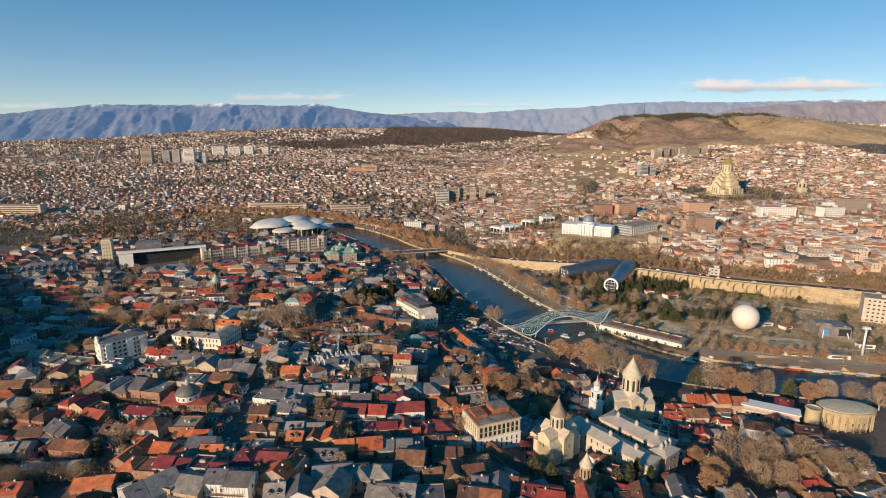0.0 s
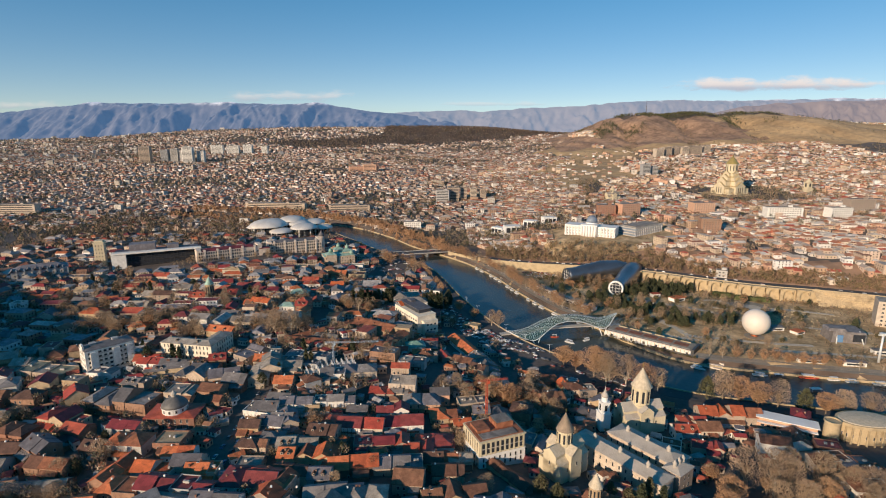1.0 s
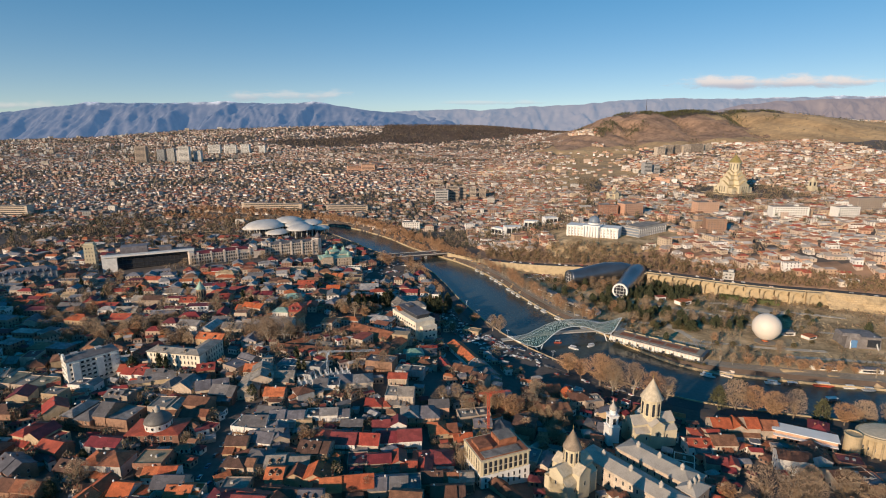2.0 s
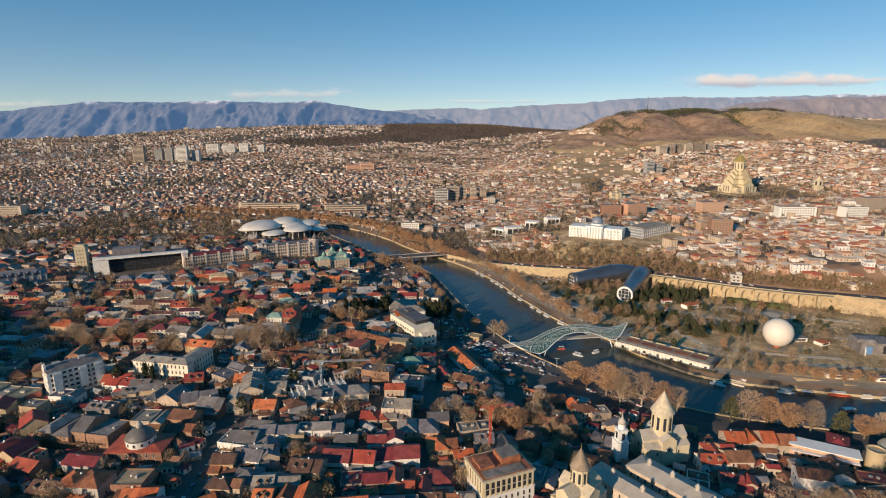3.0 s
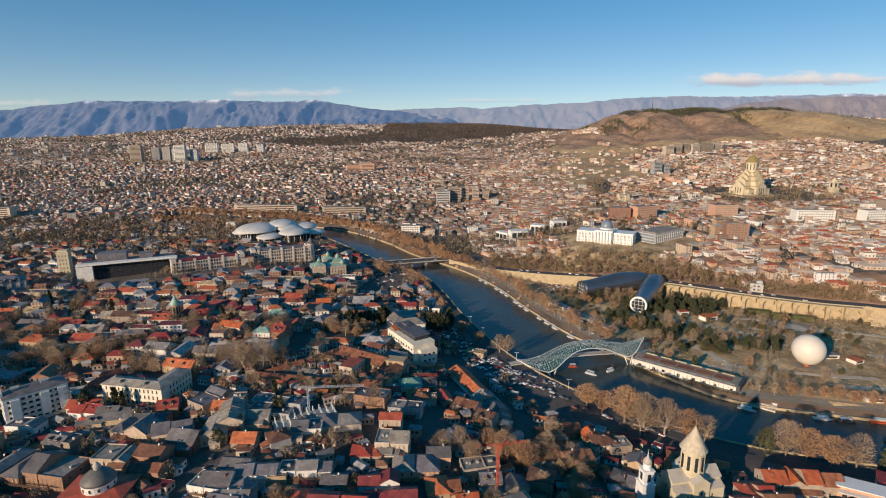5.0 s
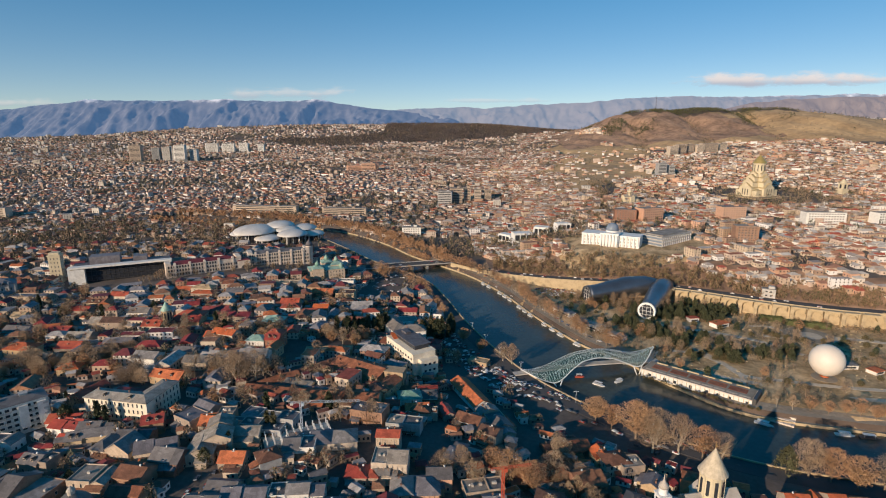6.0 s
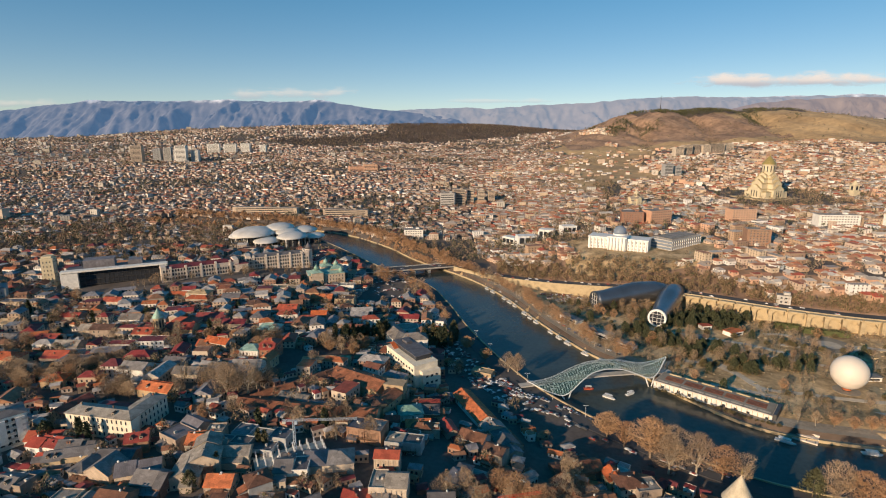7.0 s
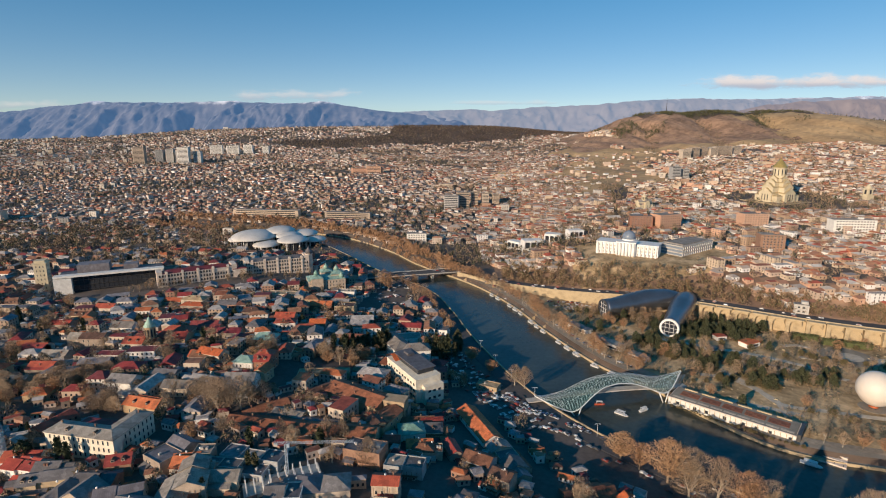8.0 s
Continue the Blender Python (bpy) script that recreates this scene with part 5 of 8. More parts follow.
def colonnade():
    ob = thing("colonnade_building", 272, 336, 4.5, -4, "round stone building with a colonnade and a pale flat roof", "building")
    claim(272, 332, 52, 36)
    part("wall", Shape().lathe([(10, -4), (10, 11)], 28, sx=1.6, sy=.9, smooth=False), STONE, ob)
    part("entablature", Shape().lathe([(12.4, 11), (12.4, 13), (11.6, 13)], 32, sx=1.5, sy=.9, smooth=False), STONE, ob)
    part("roof", Shape().lathe([(11.5, 12.8), (11, 13.4), (4, 14)], 32, sx=1.5, sy=.9, smooth=False), CONE, ob)
    col = Shape().lathe([(.75, -4), (.6, 0), (.5, 10.4), (.75, 10.6), (.75, 11)], 10).mesh("column", [STONE])
    for k in range(24):
        a = 2 * math.pi * k / 24
        part("column", col, None, ob, at=pose(17.8 * math.cos(a), 10.6 * math.sin(a), 0))
        part("window", TALL_WINDOW, None, ob, at=pose(15.98 * math.cos(a), 8.98 * math.sin(a), 3, 0, 0, math.degrees(math.atan2(1.78 * math.sin(a), math.cos(a))) + 90))
    ob2 = thing("round_tower", 248, 333, 4.5, 0, "stout sandstone round tower with a parapet", "tower")
    claim(248, 333, 10, 10)
    part("wall", Shape().lathe([(4.6, -4), (4.4, 13), (4.9, 13), (4.9, 14.2), (4.2, 14.2), (4.2, 13.4)], 20, smooth=False), STONE, ob2)


def long_pavilion():
    ob = thing("long_pavilion", 226, 344, 5, -28, "long pavilion with a flat white roof and salmon wall", "building")
    claim(226, 344, 38, 13, -28)
    part("wall", Shape().box(0, 0, -4, 34, 9, 11.5), PLASTER["pink"], ob)
    part("roof", Shape().box(0, 0, 7.5, 36, 11, .5), WHITE, ob, "flat white roof")
    part("canopy", Shape().box(0, -6.4, 5.2, 34, 3, .3), WHITE, ob)
    windows_on(ob, 34, 9, 5, "s", 3.4, WIDE_WINDOW, 1, 1.2)


def white_gallery():
    """White stepped house with flat roofs on the slope over the river."""
    ob = thing("white_gallery", -33, 521, 13, -57, "white flat-roofed house with glazed top floor and orange side roof", "building")
    claim(-33, 521, 56, 24, -57)
    part("wall", Shape().box(0, 0, -4, 46, 20, 20).box(23, 2, -4, 10, 15, 16).box(0, 0, 16, 46.5, 20.5, .5), WARM_WHITE, ob)
    part("top_floor", Shape().box(-2, 2, 16.5, 36, 13, 3.5), GLASS, ob, "glazed top floor")
    part("roof", Shape().box(-2, 2, 20, 38, 15, .5).box(-12, 3, 20.5, 8, 5, 1.6), ROOF["slate"], ob)
    part("side_roof", Shape().gable(-20, -2, 16.6, 12, 14, 3, .3, .2, 90), ROOF["orange"], ob, "orange tiled side roof")
    windows_on(ob, 46, 20, 14, "s", 4.4, WIDE_WINDOW, 3, 2)
    windows_on(ob, 56, 15, 11, "e", 4, WIDE_WINDOW, 2, 2, y0=2)


def arcade_block():
    """Courtyard inn: rusty-roofed ranges at odd angles round a yard, and an arcaded yellow front that bends."""
    ob = thing("arcaded_inn", -85, 455, 18, 0, "two-storey ochre courtyard inn with arcades and rusty brown roofs", "building")
    # The dark fill of each arch stands for shade in the arcade.
    arch = Shape().box(0, -.06, 0, 1.9, .12, 2.2, mat=0).tube([(0, -.12, 2.2), (0, 0, 2.2)], .95, 14, smooth=False)
    arch.box(-1.25, -.2, -.3, .35, .3, 3.2, mat=1).box(0, -.2, 3.3, 3.0, .25, .2, mat=1)
    arch = arch.mesh("arch_opening", [GLASS, PALE_STONE])
    ranges = ((-139, 447, -87, 437, 15, 9, "rust", 1), (-89, 437, -47, 433.5, 15, 9.4, "rust", 1), (-50, 443, -40, 463, 12, 8.6, "rust", 0), (-85, 492, -47, 469, 19, 9.4, "rust", 0),
              (-84, 499, -114, 471, 8, 8, "brown", 0), (-112, 472, -134, 454, 10, 8, "rust", 0), (-116, 461, -96, 455, 9, 7.5, "pale", 0), (-98, 449, -72, 446, 9, 7, "slate", 0), (-52, 449, -46, 440, 8, 10.5, "brown", 0))
    for x0, y0, x1, y1, d, h, skin, open_front in ranges:
        yaw, run = math.degrees(math.atan2(y1 - y0, x1 - x0)), math.dist((x0, y0), (x1, y1))
        m = pose((x0 + x1) / 2 + 85, (y0 + y1) / 2 - 455, 0, 0, 0, yaw)
        claim((x0 + x1) / 2, (y0 + y1) / 2, run + 1, d + 1, yaw)
        wall = part("range_wall", Shape().nave(0, 0, -6, run, d, h + 6, d * .19).box(0, 0, h - .5, run + .3, d + .5, .35), PLASTER["ochre"], ob, at=m)
        part("range_roof", Shape().gable(0, 0, h + .05, run, d, d * .19, .6, .22), ROOF[skin], ob, at=m)
        for k in range(int(run / 9)):
            part("chimney", chimney_mesh, None, ob, at=m @ pose((k + .5) * 9 - run / 2, (-.22, .2)[k % 2] * d, h + d * .09))
        n = int(run / 3.3)
        for l in range(2):
            for k in range(n):
                if open_front:
                    part("arch_opening", arch, None, ob, at=m @ pose((k - (n - 1) / 2) * 3.3, -d / 2 - .02, .4 + l * 4.3))
                elif (k + l) % 2:
                    part("window", WINDOW, None, ob, at=m @ pose((k - (n - 1) / 2) * 3.3, -d / 2 - .01, 1.2 + l * 3.8))
    part("roof_box", Shape().box(0, 0, -6, 14, 9, 18).box(0, 0, 12, 14.6, 9.6, .4), PLASTER["ochre"], ob, "flat-topped ochre block", pose(45, 14, 0, 0, 0, -12))
    claim(-40, 469, 15, 10, -12)


def ruin_site():
    """Concrete frame of a half-built terrace."""
    ob = thing("building_site", -88, 389, 23, 26, "unfinished concrete terrace with rows of bare columns", "building site")
    claim(-88, 389, 40, 16, 26)
    part("slab", Shape().box(0, 0, -4, 38, 13, 8.5), CONCRETE, ob)
    post = Shape().box(0, 0, 0, .6, .6, 3.4).mesh("column", [WHITE])
    for k in range(10):
        for b in (-6, -2, 2, 6):
            part("column", post, None, ob, at=pose((k - 4.5) * 3.9, b, 4.5))


def cone_tower():
    church("small_church", -257, 568, 20, -10, "small brick church with a tall drum and a green-grey cone", (14, 7), (12, 7), 8, (4.1, 10.5), 8, PLASTER["ochre"], ROOF["brown"], ROOF["green"])


def dark_hall():
    ob = thing("gothic_hall", -534, 690, 14, 36, "large grey hall with pointed gables and a blue-grey roof", "building")
    claim(-534, 690, 64, 30, 36)
    s, r = Shape().box(0, 0, -6, 60, 26, 18), Shape().hip(0, 0, 12, 60, 26, 6, .6)
    for k in range(7):
        s.box((k - 3) * 8, -13.3, 0, 1.2, 1.2, 15)
        r.gable((k - 3) * 8 + 4 if k < 6 else -28, -8, 11.5, 12, 7, 4, .3, .2, 90)
    part("wall", s, PLASTER["grey"], ob)
    part("roof", r, ROOF["slate"], ob)
    windows_on(ob, 60, 26, 9, "s", 4, TALL_WINDOW, 2, 1.5)


def slab_front():
    """Long concrete hall with a dark glazed front framed in white."""
    ob = thing("concert_hall", -425, 776, 10, 26, "long hall with dark glass front in a pale concrete frame", "building")
    claim(-425, 776, 130, 56, 29)
    h = 22
    part("body", Shape().box(-2, 14, -4, 108, 30, h + 1).box(-20, 24, h - 4, 34, 20, 11).box(20, 22, h - 4, 16, 14, 7), ROOF["slate"], ob)
    part("frame", Shape().box(0, -4, h - 2.2, 116, 10, 2.2).box(55, -4, -4, 5, 10, h + 1).box(-49, -4, -4, 18, 10, h + 1), PLASTER["white"], ob, "pale concrete frame")
    part("glazing", Shape().box(6, -1, -2, 94, 1, h - 1), GLASS, ob, "dark glass front")
    for k in range(19):
        part("mullion", Shape().box(0, 0, 0, .35, .35, h - 2), DARKMETAL, ob, at=pose(6 + (k - 9) * 5, -1.7, -1))
    for l in range(3):
        part("ledge", Shape().box(6, -2, 2 + l * 6, 94, 1.2, .4), DARKMETAL, ob)
    part("roof", Shape().box(0, 14, h - 2.9, 110, 32, .4), ROOF["slate"], ob)
    tw = thing("stone_tower", -502, 765, 10, 20, "square yellow stone tower with a parapet", "tower")
    claim(-502, 765, 16, 16)
    part("wall", Shape().box(0, 0, -4, 13, 13, 38).box(0, 0, 34, 14.5, 14.5, 1.2).box(0, 0, 35.2, 11, 11, 2.5), GOLD_STONE, tw)
    windows_on(tw, 13, 13, 32, "se", 3.6, TALL_WINDOW, 6, 3)


arch = Shape().box(0, -.05, 0, 1.9, .1, 2.1, mat=0).add([(.95 * math.cos(math.pi * k / 8), -.1, 2.1 + .9 * math.sin(math.pi * k / 8)) for k in range(9)], [tuple(range(9))], 0)
arch.box(-1.1, -.15, -.2, .25, .3, 2.4, mat=1).box(1.1, -.15, -.2, .25, .3, 2.4, mat=1).box(0, -.2, -.3, 2.6, .4, .2, mat=1)
ARCH_WINDOW = arch.mesh("window", [GLASS, FRAME])


def long_hotel():
    """Long arcaded stone front in two wings with a red roof and corner turret."""
    for x, y, w, yaw, roof in ((-330, 800, 92, 33, "dark"), (-248, 858, 84, 26, "grey")):
        ob = thing("grand_hotel", x, y, 9, yaw, "long five-storey stone palace front with arches and cornices", "building", "riverside palaces")
        claim(x, y, w + 4, 24, yaw)
        d, h = 20, 20
        part("wall", Shape().box(0, 0, -4, w, d, h + 4).box(0, 0, h - .8, w + 1, d + 1, .8).box(0, 0, 5, w + .5, d + .5, .4).box(-w / 2 + 3, 0, h, 6, d, 2.6).box(w / 2 - 3, 0, h, 6, d, 2.6), PALE_STONE, ob)
        part("roof", Shape().hip(0, 0, h, w - 12, d, 3.2, .2), ROOF[roof], ob)
        windows_on(ob, w, d, h, "s", 3.3, ARCH_WINDOW, 4, 1.6)
        windows_on(ob, w, d, h, "e", 3.3, ARCH_WINDOW, 4, 1.6)
        part("cornice", Shape().box(0, -d / 2 - .4, 10.6, w, .8, .35).box(0, -d / 2 - .4, 15.4, w, .8, .35), PALE_STONE, ob)
        for k in range(-2, 3):
            part("bay", Shape().box(k * w / 5.2, -d / 2 - .5, -3, 2.2, 1.0, h + 2).box(k * w / 5.2, -d / 2 + .8, h - .5, 3.4, 3.4, 3.2, top=.7), PALE_STONE, ob)
    gate = thing("gateway", -286, 824, 9, 30, "stone gateway with a dark arch between two palace wings", "gateway")
    part("wall", Shape().box(0, 0, -4, 16, 14, 19).box(0, 0, 15, 17, 15, .7), PALE_STONE, gate)
    # No passage is cut: a dark sheet stands for the shade in it.
    part("arch", Shape().box(0, -7.05, -2, 8, .3, 7).add([(4 * math.cos(math.pi * k / 12), -7.2, 5 + 4 * math.sin(math.pi * k / 12)) for k in range(13)], [tuple(range(13))]), DARKMETAL, gate, "dark arched sheet standing for the shaded passage")
    part("roof", Shape().hip(0, 0, 15.7, 17, 15, 2.5, .3), ROOF["dark"], gate)
    tw = thing("corner_turret", -208, 875, 9, 0, "round stone corner turret with a pointed roof", "tower")
    part("wall", Shape().lathe([(5, -4), (5, 23), (5.6, 23), (5.6, 24)], 20, smooth=False), PALE_STONE, tw)
    part("roof", Shape().lathe([(5.6, 24), (4, 28), (1, 32), (.1, 35)], 16), ROOF["slate"], tw)


def green_palace():
    ob = thing("green_roofed_palace", -162, 782, 10, 22, "pale palace with green copper roofs, domes and gables", "building")
    claim(-162, 782, 52, 40, 22)
    s, r = Shape(), Shape()
    for x, y, w, d, h in ((0, 0, 44, 26, 14), (-12, -8, 14, 16, 17), (14, 4, 16, 20, 18), (2, 8, 14, 14, 20)):
        s.box(x, y, -4, w, d, h + 4)
        r.hip(x, y, h + .01, w, d, 4, .6)
    part("wall", s, PLASTER["cream"], ob)
    part("roof", r, ROOF["green"], ob)
    for x, y, z in ((-12, -8, 19), (14, 4, 20), (2, 8, 22), (18, -9, 14)):
        part("dome", Shape().lathe([(3, 0), (3, 2), (3.3, 2.2), (2.6, 4.6), (1.2, 6), (.1, 8)], 14), ROOF["green"], ob, "green copper dome", pose(x, y, z))
    windows_on(ob, 44, 26, 13, "se", 3.8, TALL_WINDOW, 3, 1.5)


def petal_hall():
    """Public hall under white petal roofs on stalks."""
    ob = thing("petal_roof_hall", -305, 1030, 5, 0, "glass public hall under large white petal-shaped roofs", "building")
    claim(-305, 1040, 130, 110)
    for x, y, r, z in ((-43, 11, 37, 17), (-60, 0, 22, 15), (-8, 42, 26, 22), (-13, -14, 22, 9), (27, 0, 26, 14), (31, 55, 24, 15), (54, 36, 20, 8), (10, 26, 22, 17)):
        g = r * .62
        part("glass_volume", Shape().lathe([(g, -5), (g, z + 1)], 20, x, y, 0, smooth=False), GLASS, ob, "dark glazed drum")
        for k in range(10):
            a = k * math.pi / 5
            part("mullion", Shape().box(x + (g + .15) * math.cos(a), y + (g + .15) * math.sin(a), -4, .5, .5, z + 4), STEEL, ob)
        prof = [(.15, -.04), (.45, -.03), (.8, -.01), (1.0, .02), (1.0, .05), (.93, .15), (.8, .25), (.6, .335), (.35, .39), (.12, .41), (.03, .412)]
        part("petal_roof", Shape().lathe([(a * r, b * r * .76) for a, b in prof], 40, sx=1.0, sy=1.15), PETAL, ob, "white domed petal roof", pose(x, y, z))
        for k in range(6):
            a = k * math.pi / 3 + .3
            part("column", Shape().tube([(0, 0, 0), (math.cos(a) * 1.5, math.sin(a) * 1.5, z + 4)], [1.0, .7], 8), WHITE, ob, at=pose(x + .78 * r * math.cos(a), y + .8 * r * math.sin(a), -4))


school(), white_flats(), domed_house(), ochre_hotel()
tower_crane(25, 336, 15, 28, 14, 12, RED, "red lattice tower crane over the half-built roof")
tower_crane(-86, 391, 24, 22, 34, 4, BLUE, "pale blue lattice tower crane over the building site")
church("cathedral", 128, 345, 10, 12, "sandstone cathedral with a drum and a pale pointed cone", (28, 10), (19, 9), 11.5, (5.8, 12.5), 12.5, GOLD_STONE, LEAD, CONE)
bell_tower(103, 341, 10)
church("stone_church", 65.5, 289, 15, 38, "sandstone church with a brick drum and a brown cone", (24, 9), (18, 9), 12, (4.2, 8.5), 10, GOLD_STONE, CONE, TUFF)
church("chapel", 73, 251, 14, 30, "small brick church with a pointed orange-brown cone", (15, 6), (11, 6), 7, (3.0, 7), 7, PLASTER["ochre"], ROOF["brown"], CONE)
monastery(), colonnade(), long_pavilion(), white_gallery(), arcade_block(), ruin_site(), cone_tower(), dark_hall(), slab_front(), long_hotel(), green_palace(), petal_hall()


# ---- footbridge ----
def footbridge():
    """Wave-shaped steel and glass canopy over a footbridge."""
    a, b = Vector((57, 516, 0)), Vector((172, 541, 0))
    u = (b - a).normalized()
    side = Vector((-u.y, u.x, 0))
    ob = thing("footbridge", 57, 516, 0, 0, "footbridge under a wave-shaped white steel canopy with green glass", "bridge")
    length, n, m = (b - a).length, 60, 10
    stops = [0, .05, .11, .16, .20, .26, .33, .42, .53, .65, .74, .80, .84, .89, .94, 1]
    near_half = [.5, 5.5, 12, 16.5, 18, 16, 12.5, 9, 7.2, 7.6, 9, 11, 12, 10, 6, .5]
    edge_z = [9, 6.2, 4.0, 2.9, 2.6, 5.4, 10.2, 14.9, 16.2, 14.6, 10.6, 7.6, 6.6, 8.6, 12.5, 18.4]
    crown_z = [9.0, 7.9, 7.2, 8.0, 9.6, 12.8, 16.6, 19.6, 20.8, 19.6, 17.0, 15.3, 14.6, 15.0, 16.6, 18.6]

    def ease(s, table):
        return sum(float(np.interp(s + o, stops, table)) * g for o, g in ((-.03, .15), (-.015, .2), (0, .3), (.015, .2), (.03, .15)))

    def at(i, j):
        s = i / n
        k = 2 * j / m - 1
        half, edge = ease(s, near_half), ease(s, edge_z)
        p = a + u * (s * length) + side * (half * k if k < 0 else (3 + .38 * half) * k * min(1, s * 9, (1 - s) * 9))
        return Vector((p.x - 57, p.y - 516, edge + (ease(s, crown_z) - edge) * (1 - abs(k) ** 2.2)))

    g = Shape()
    g.add([at(i, j) for i in range(n + 1) for j in range(m + 1)], [(i * (m + 1) + j, (i + 1) * (m + 1) + j, (i + 1) * (m + 1) + j + 1, i * (m + 1) + j + 1) for i in range(n) for j in range(m)])
    part("glass_canopy", g, TEAL, ob, "curved green glass panes")
    f = Shape()
    for i in range(n + 1):
        for j in range(m):
            f.tube([at(i, j), at(i, j + 1)], .10, 3, caps=False)
    for j in (2, 4, 6, 8):
        for i in range(n):
            f.tube([at(i, j), at(i + 1, j)], .08, 3, caps=False)
    for i in range(n):
        for j in range(m):
            f.tube([at(i, j), at(i + 1, j + 1)] if (i + j) % 2 else [at(i, j + 1), at(i + 1, j)], .07, 3, caps=False)
    part("lattice", f, STEEL, ob, "white steel lattice")
    for j in (0, m):
        part("edge_beam", Shape().tube([at(i, j) for i in range(n + 1)], .42, 8), STEEL, ob)
    for i in (0, n):
        part("end_rib", Shape().tube([at(i, j) for j in range(m + 1)], .4, 8), STEEL, ob)
    for i in (11, 15, 48, 52):
        for j in (0, m):
            q = at(i, j)
            foot = at(13 if i < 20 else 50, j) + side * (1.2 if j else -1.2)
            part("leg", Shape().tube([q, (foot.x, foot.y, -3)], .5, 8), STEEL, ob)
    deck, v, f = Shape(), [], []
    for k in range(29):
        q = u * ((k / 28 * 1.1 - .05) * length)
        z = 5.6 + 2.6 * math.sin(math.pi * min(max(k / 28 * 1.1 - .05, 0), 1))
        for o, e in ((-3, 0), (3, 0), (3, -.9), (-3, -.9)):
            w = q + side * o
            v.append((w.x, w.y, z + e))
        if k:
            f += [(4 * k - 4 + i, 4 * k + i, 4 * k + (i + 1) % 4, 4 * k - 4 + (i + 1) % 4) for i in range(4)]
    deck.add(v, f)
    part("deck", deck, CONCRETE, ob)


footbridge()


def road_bridge():
    ob = thing("road_bridge", -58, 868, 0, 17, "low concrete road bridge with piers over the river", "bridge")
    part("deck", Shape().box(0, 0, 5.4, 168, 22, 1.6), ASPHALT, ob)
    for b in (-11, 11):
        part("parapet", Shape().box(0, b, 6.6, 150, .5, 1.3), CONCRETE, ob)
    for k in (-22, 0, 22):
        part("pier", Shape().box(k, 0, -3, 3, 20, 8.5), CONCRETE, ob)
    for k in range(14):
        x = car_dice.uniform(-65, 65)
        lane_y = car_dice.choice((-7, -3, 3, 7))
        car(-60 + x * .956 - lane_y * .292, 868 + x * .292 + lane_y * .956, 17 + 180 * (lane_y > 0), 7.02)


road_bridge()


# ---- the far bank ----
def horn_halls():
    ob = thing("tube_theatre", 205, 690, 5, 0, "two curved grey steel tubes with round glazed ends", "building")
    for path, radii, label in (([(204, 645, 14), (213, 659, 14), (224, 678, 15), (236, 697, 17), (246, 712, 18), (254, 722, 18)], [9.0, 9.3, 10.5, 12, 12, 9], "tube with its round end to the park"),
                               ([(156, 700, 15), (168, 704, 15), (186, 710, 16.5), (206, 716, 18.5), (228, 720, 19), (248, 722, 17)], [9.5, 10, 11.5, 12.5, 11.5, 8], "tube with its round end to the river")):
        pts = [Vector((x - 205, y - 690, z - 5)) for x, y, z in path]
        fine, rr = [], []
        for i in range(len(pts) - 1):
            for k in range(4):
                v = k / 4
                fine.append(pts[i].lerp(pts[i + 1], v)), rr.append(radii[i] + (radii[i + 1] - radii[i]) * v)
        fine.append(pts[-1]), rr.append(radii[-1])
        tube = part("tube", Shape().tube(fine, rr, 36), CHROME, ob, label)
        d = (fine[0] - fine[1]).normalized()
        part("end_ring", Shape().tube([fine[0] + d * .1, fine[0] + d * 1.2], [rr[0] * 1.03, rr[0] * 1.0], 36, smooth=False, caps=False).tube([fine[0] + d * 1.2, fine[0] + d * .1], [rr[0] * .8, rr[0] * .8], 36, smooth=False, caps=False).tube([fine[0] + d * 1.15, fine[0] + d * 1.2], [rr[0] * .99, rr[0] * .8], 36, smooth=False, caps=False), WHITE if path[0][0] > 200 else CHROME, tube, "round metal rim")
        part("glazed_end", Shape().tube([fine[0] + d * .12, fine[0] + d * .5], rr[0] * .88, 36, smooth=False), GLASS, tube, "dark round glass wall")
        a = d.cross(Vector((0, 0, 1))).normalized()
        g = Shape()
        for k in (-2, 0, 2):
            q = rr[0] * .86 * math.sqrt(1 - (k / 4) ** 2)
            c = fine[0] + d * .7
            g.tube([c + a * (k / 4 * rr[0] * .88) + Vector((0, 0, -q)), c + a * (k / 4 * rr[0] * .88) + Vector((0, 0, q))], .2, 4)
            g.tube([c + Vector((0, 0, k / 4 * rr[0] * .88)) - a * q, c + Vector((0, 0, k / 4 * rr[0] * .88)) + a * q], .2, 4)
        part("mullion_grid", g, WHITE, tube)
    for x, y in ((210, 668), (228, 700), (175, 708), (205, 716)):
        part("support", Shape().box(x - 205, y - 690, -3, 6, 6, 8), CONCRETE, ob)


horn_halls()


def balloon():
    ob = thing("tethered_balloon", 298, 511, 5, 0, "large white tethered balloon over its landing ring", "balloon")
    r, c = 12.3, 15.4
    prof = [(r * math.cos(radians(a)) * (1 if a > -30 else .98), c + r * math.sin(radians(a)) * (1.0 if a > 0 else 1.06)) for a in range(-84, 91, 6)]
    prof[-1] = (.05, c + r)
    part("envelope", Shape().lathe(prof, 48), BALLOON, ob, "cream-white balloon envelope")
    part("skirt", Shape().lathe([(3.2, 1.6), (2.6, .9), (1.9, .9)], 16), ROOF["orange"], ob)
    part("gondola", Shape().lathe([(2.4, .2), (2.6, .3), (2.6, 1.2), (2.3, 1.2), (2.3, .4)], 20, smooth=False), DARKMETAL, ob)
    part("landing_ring", Shape().lathe([(9, -.4), (9, .25), (4.2, .25)], 32, smooth=False), PAVING, ob)


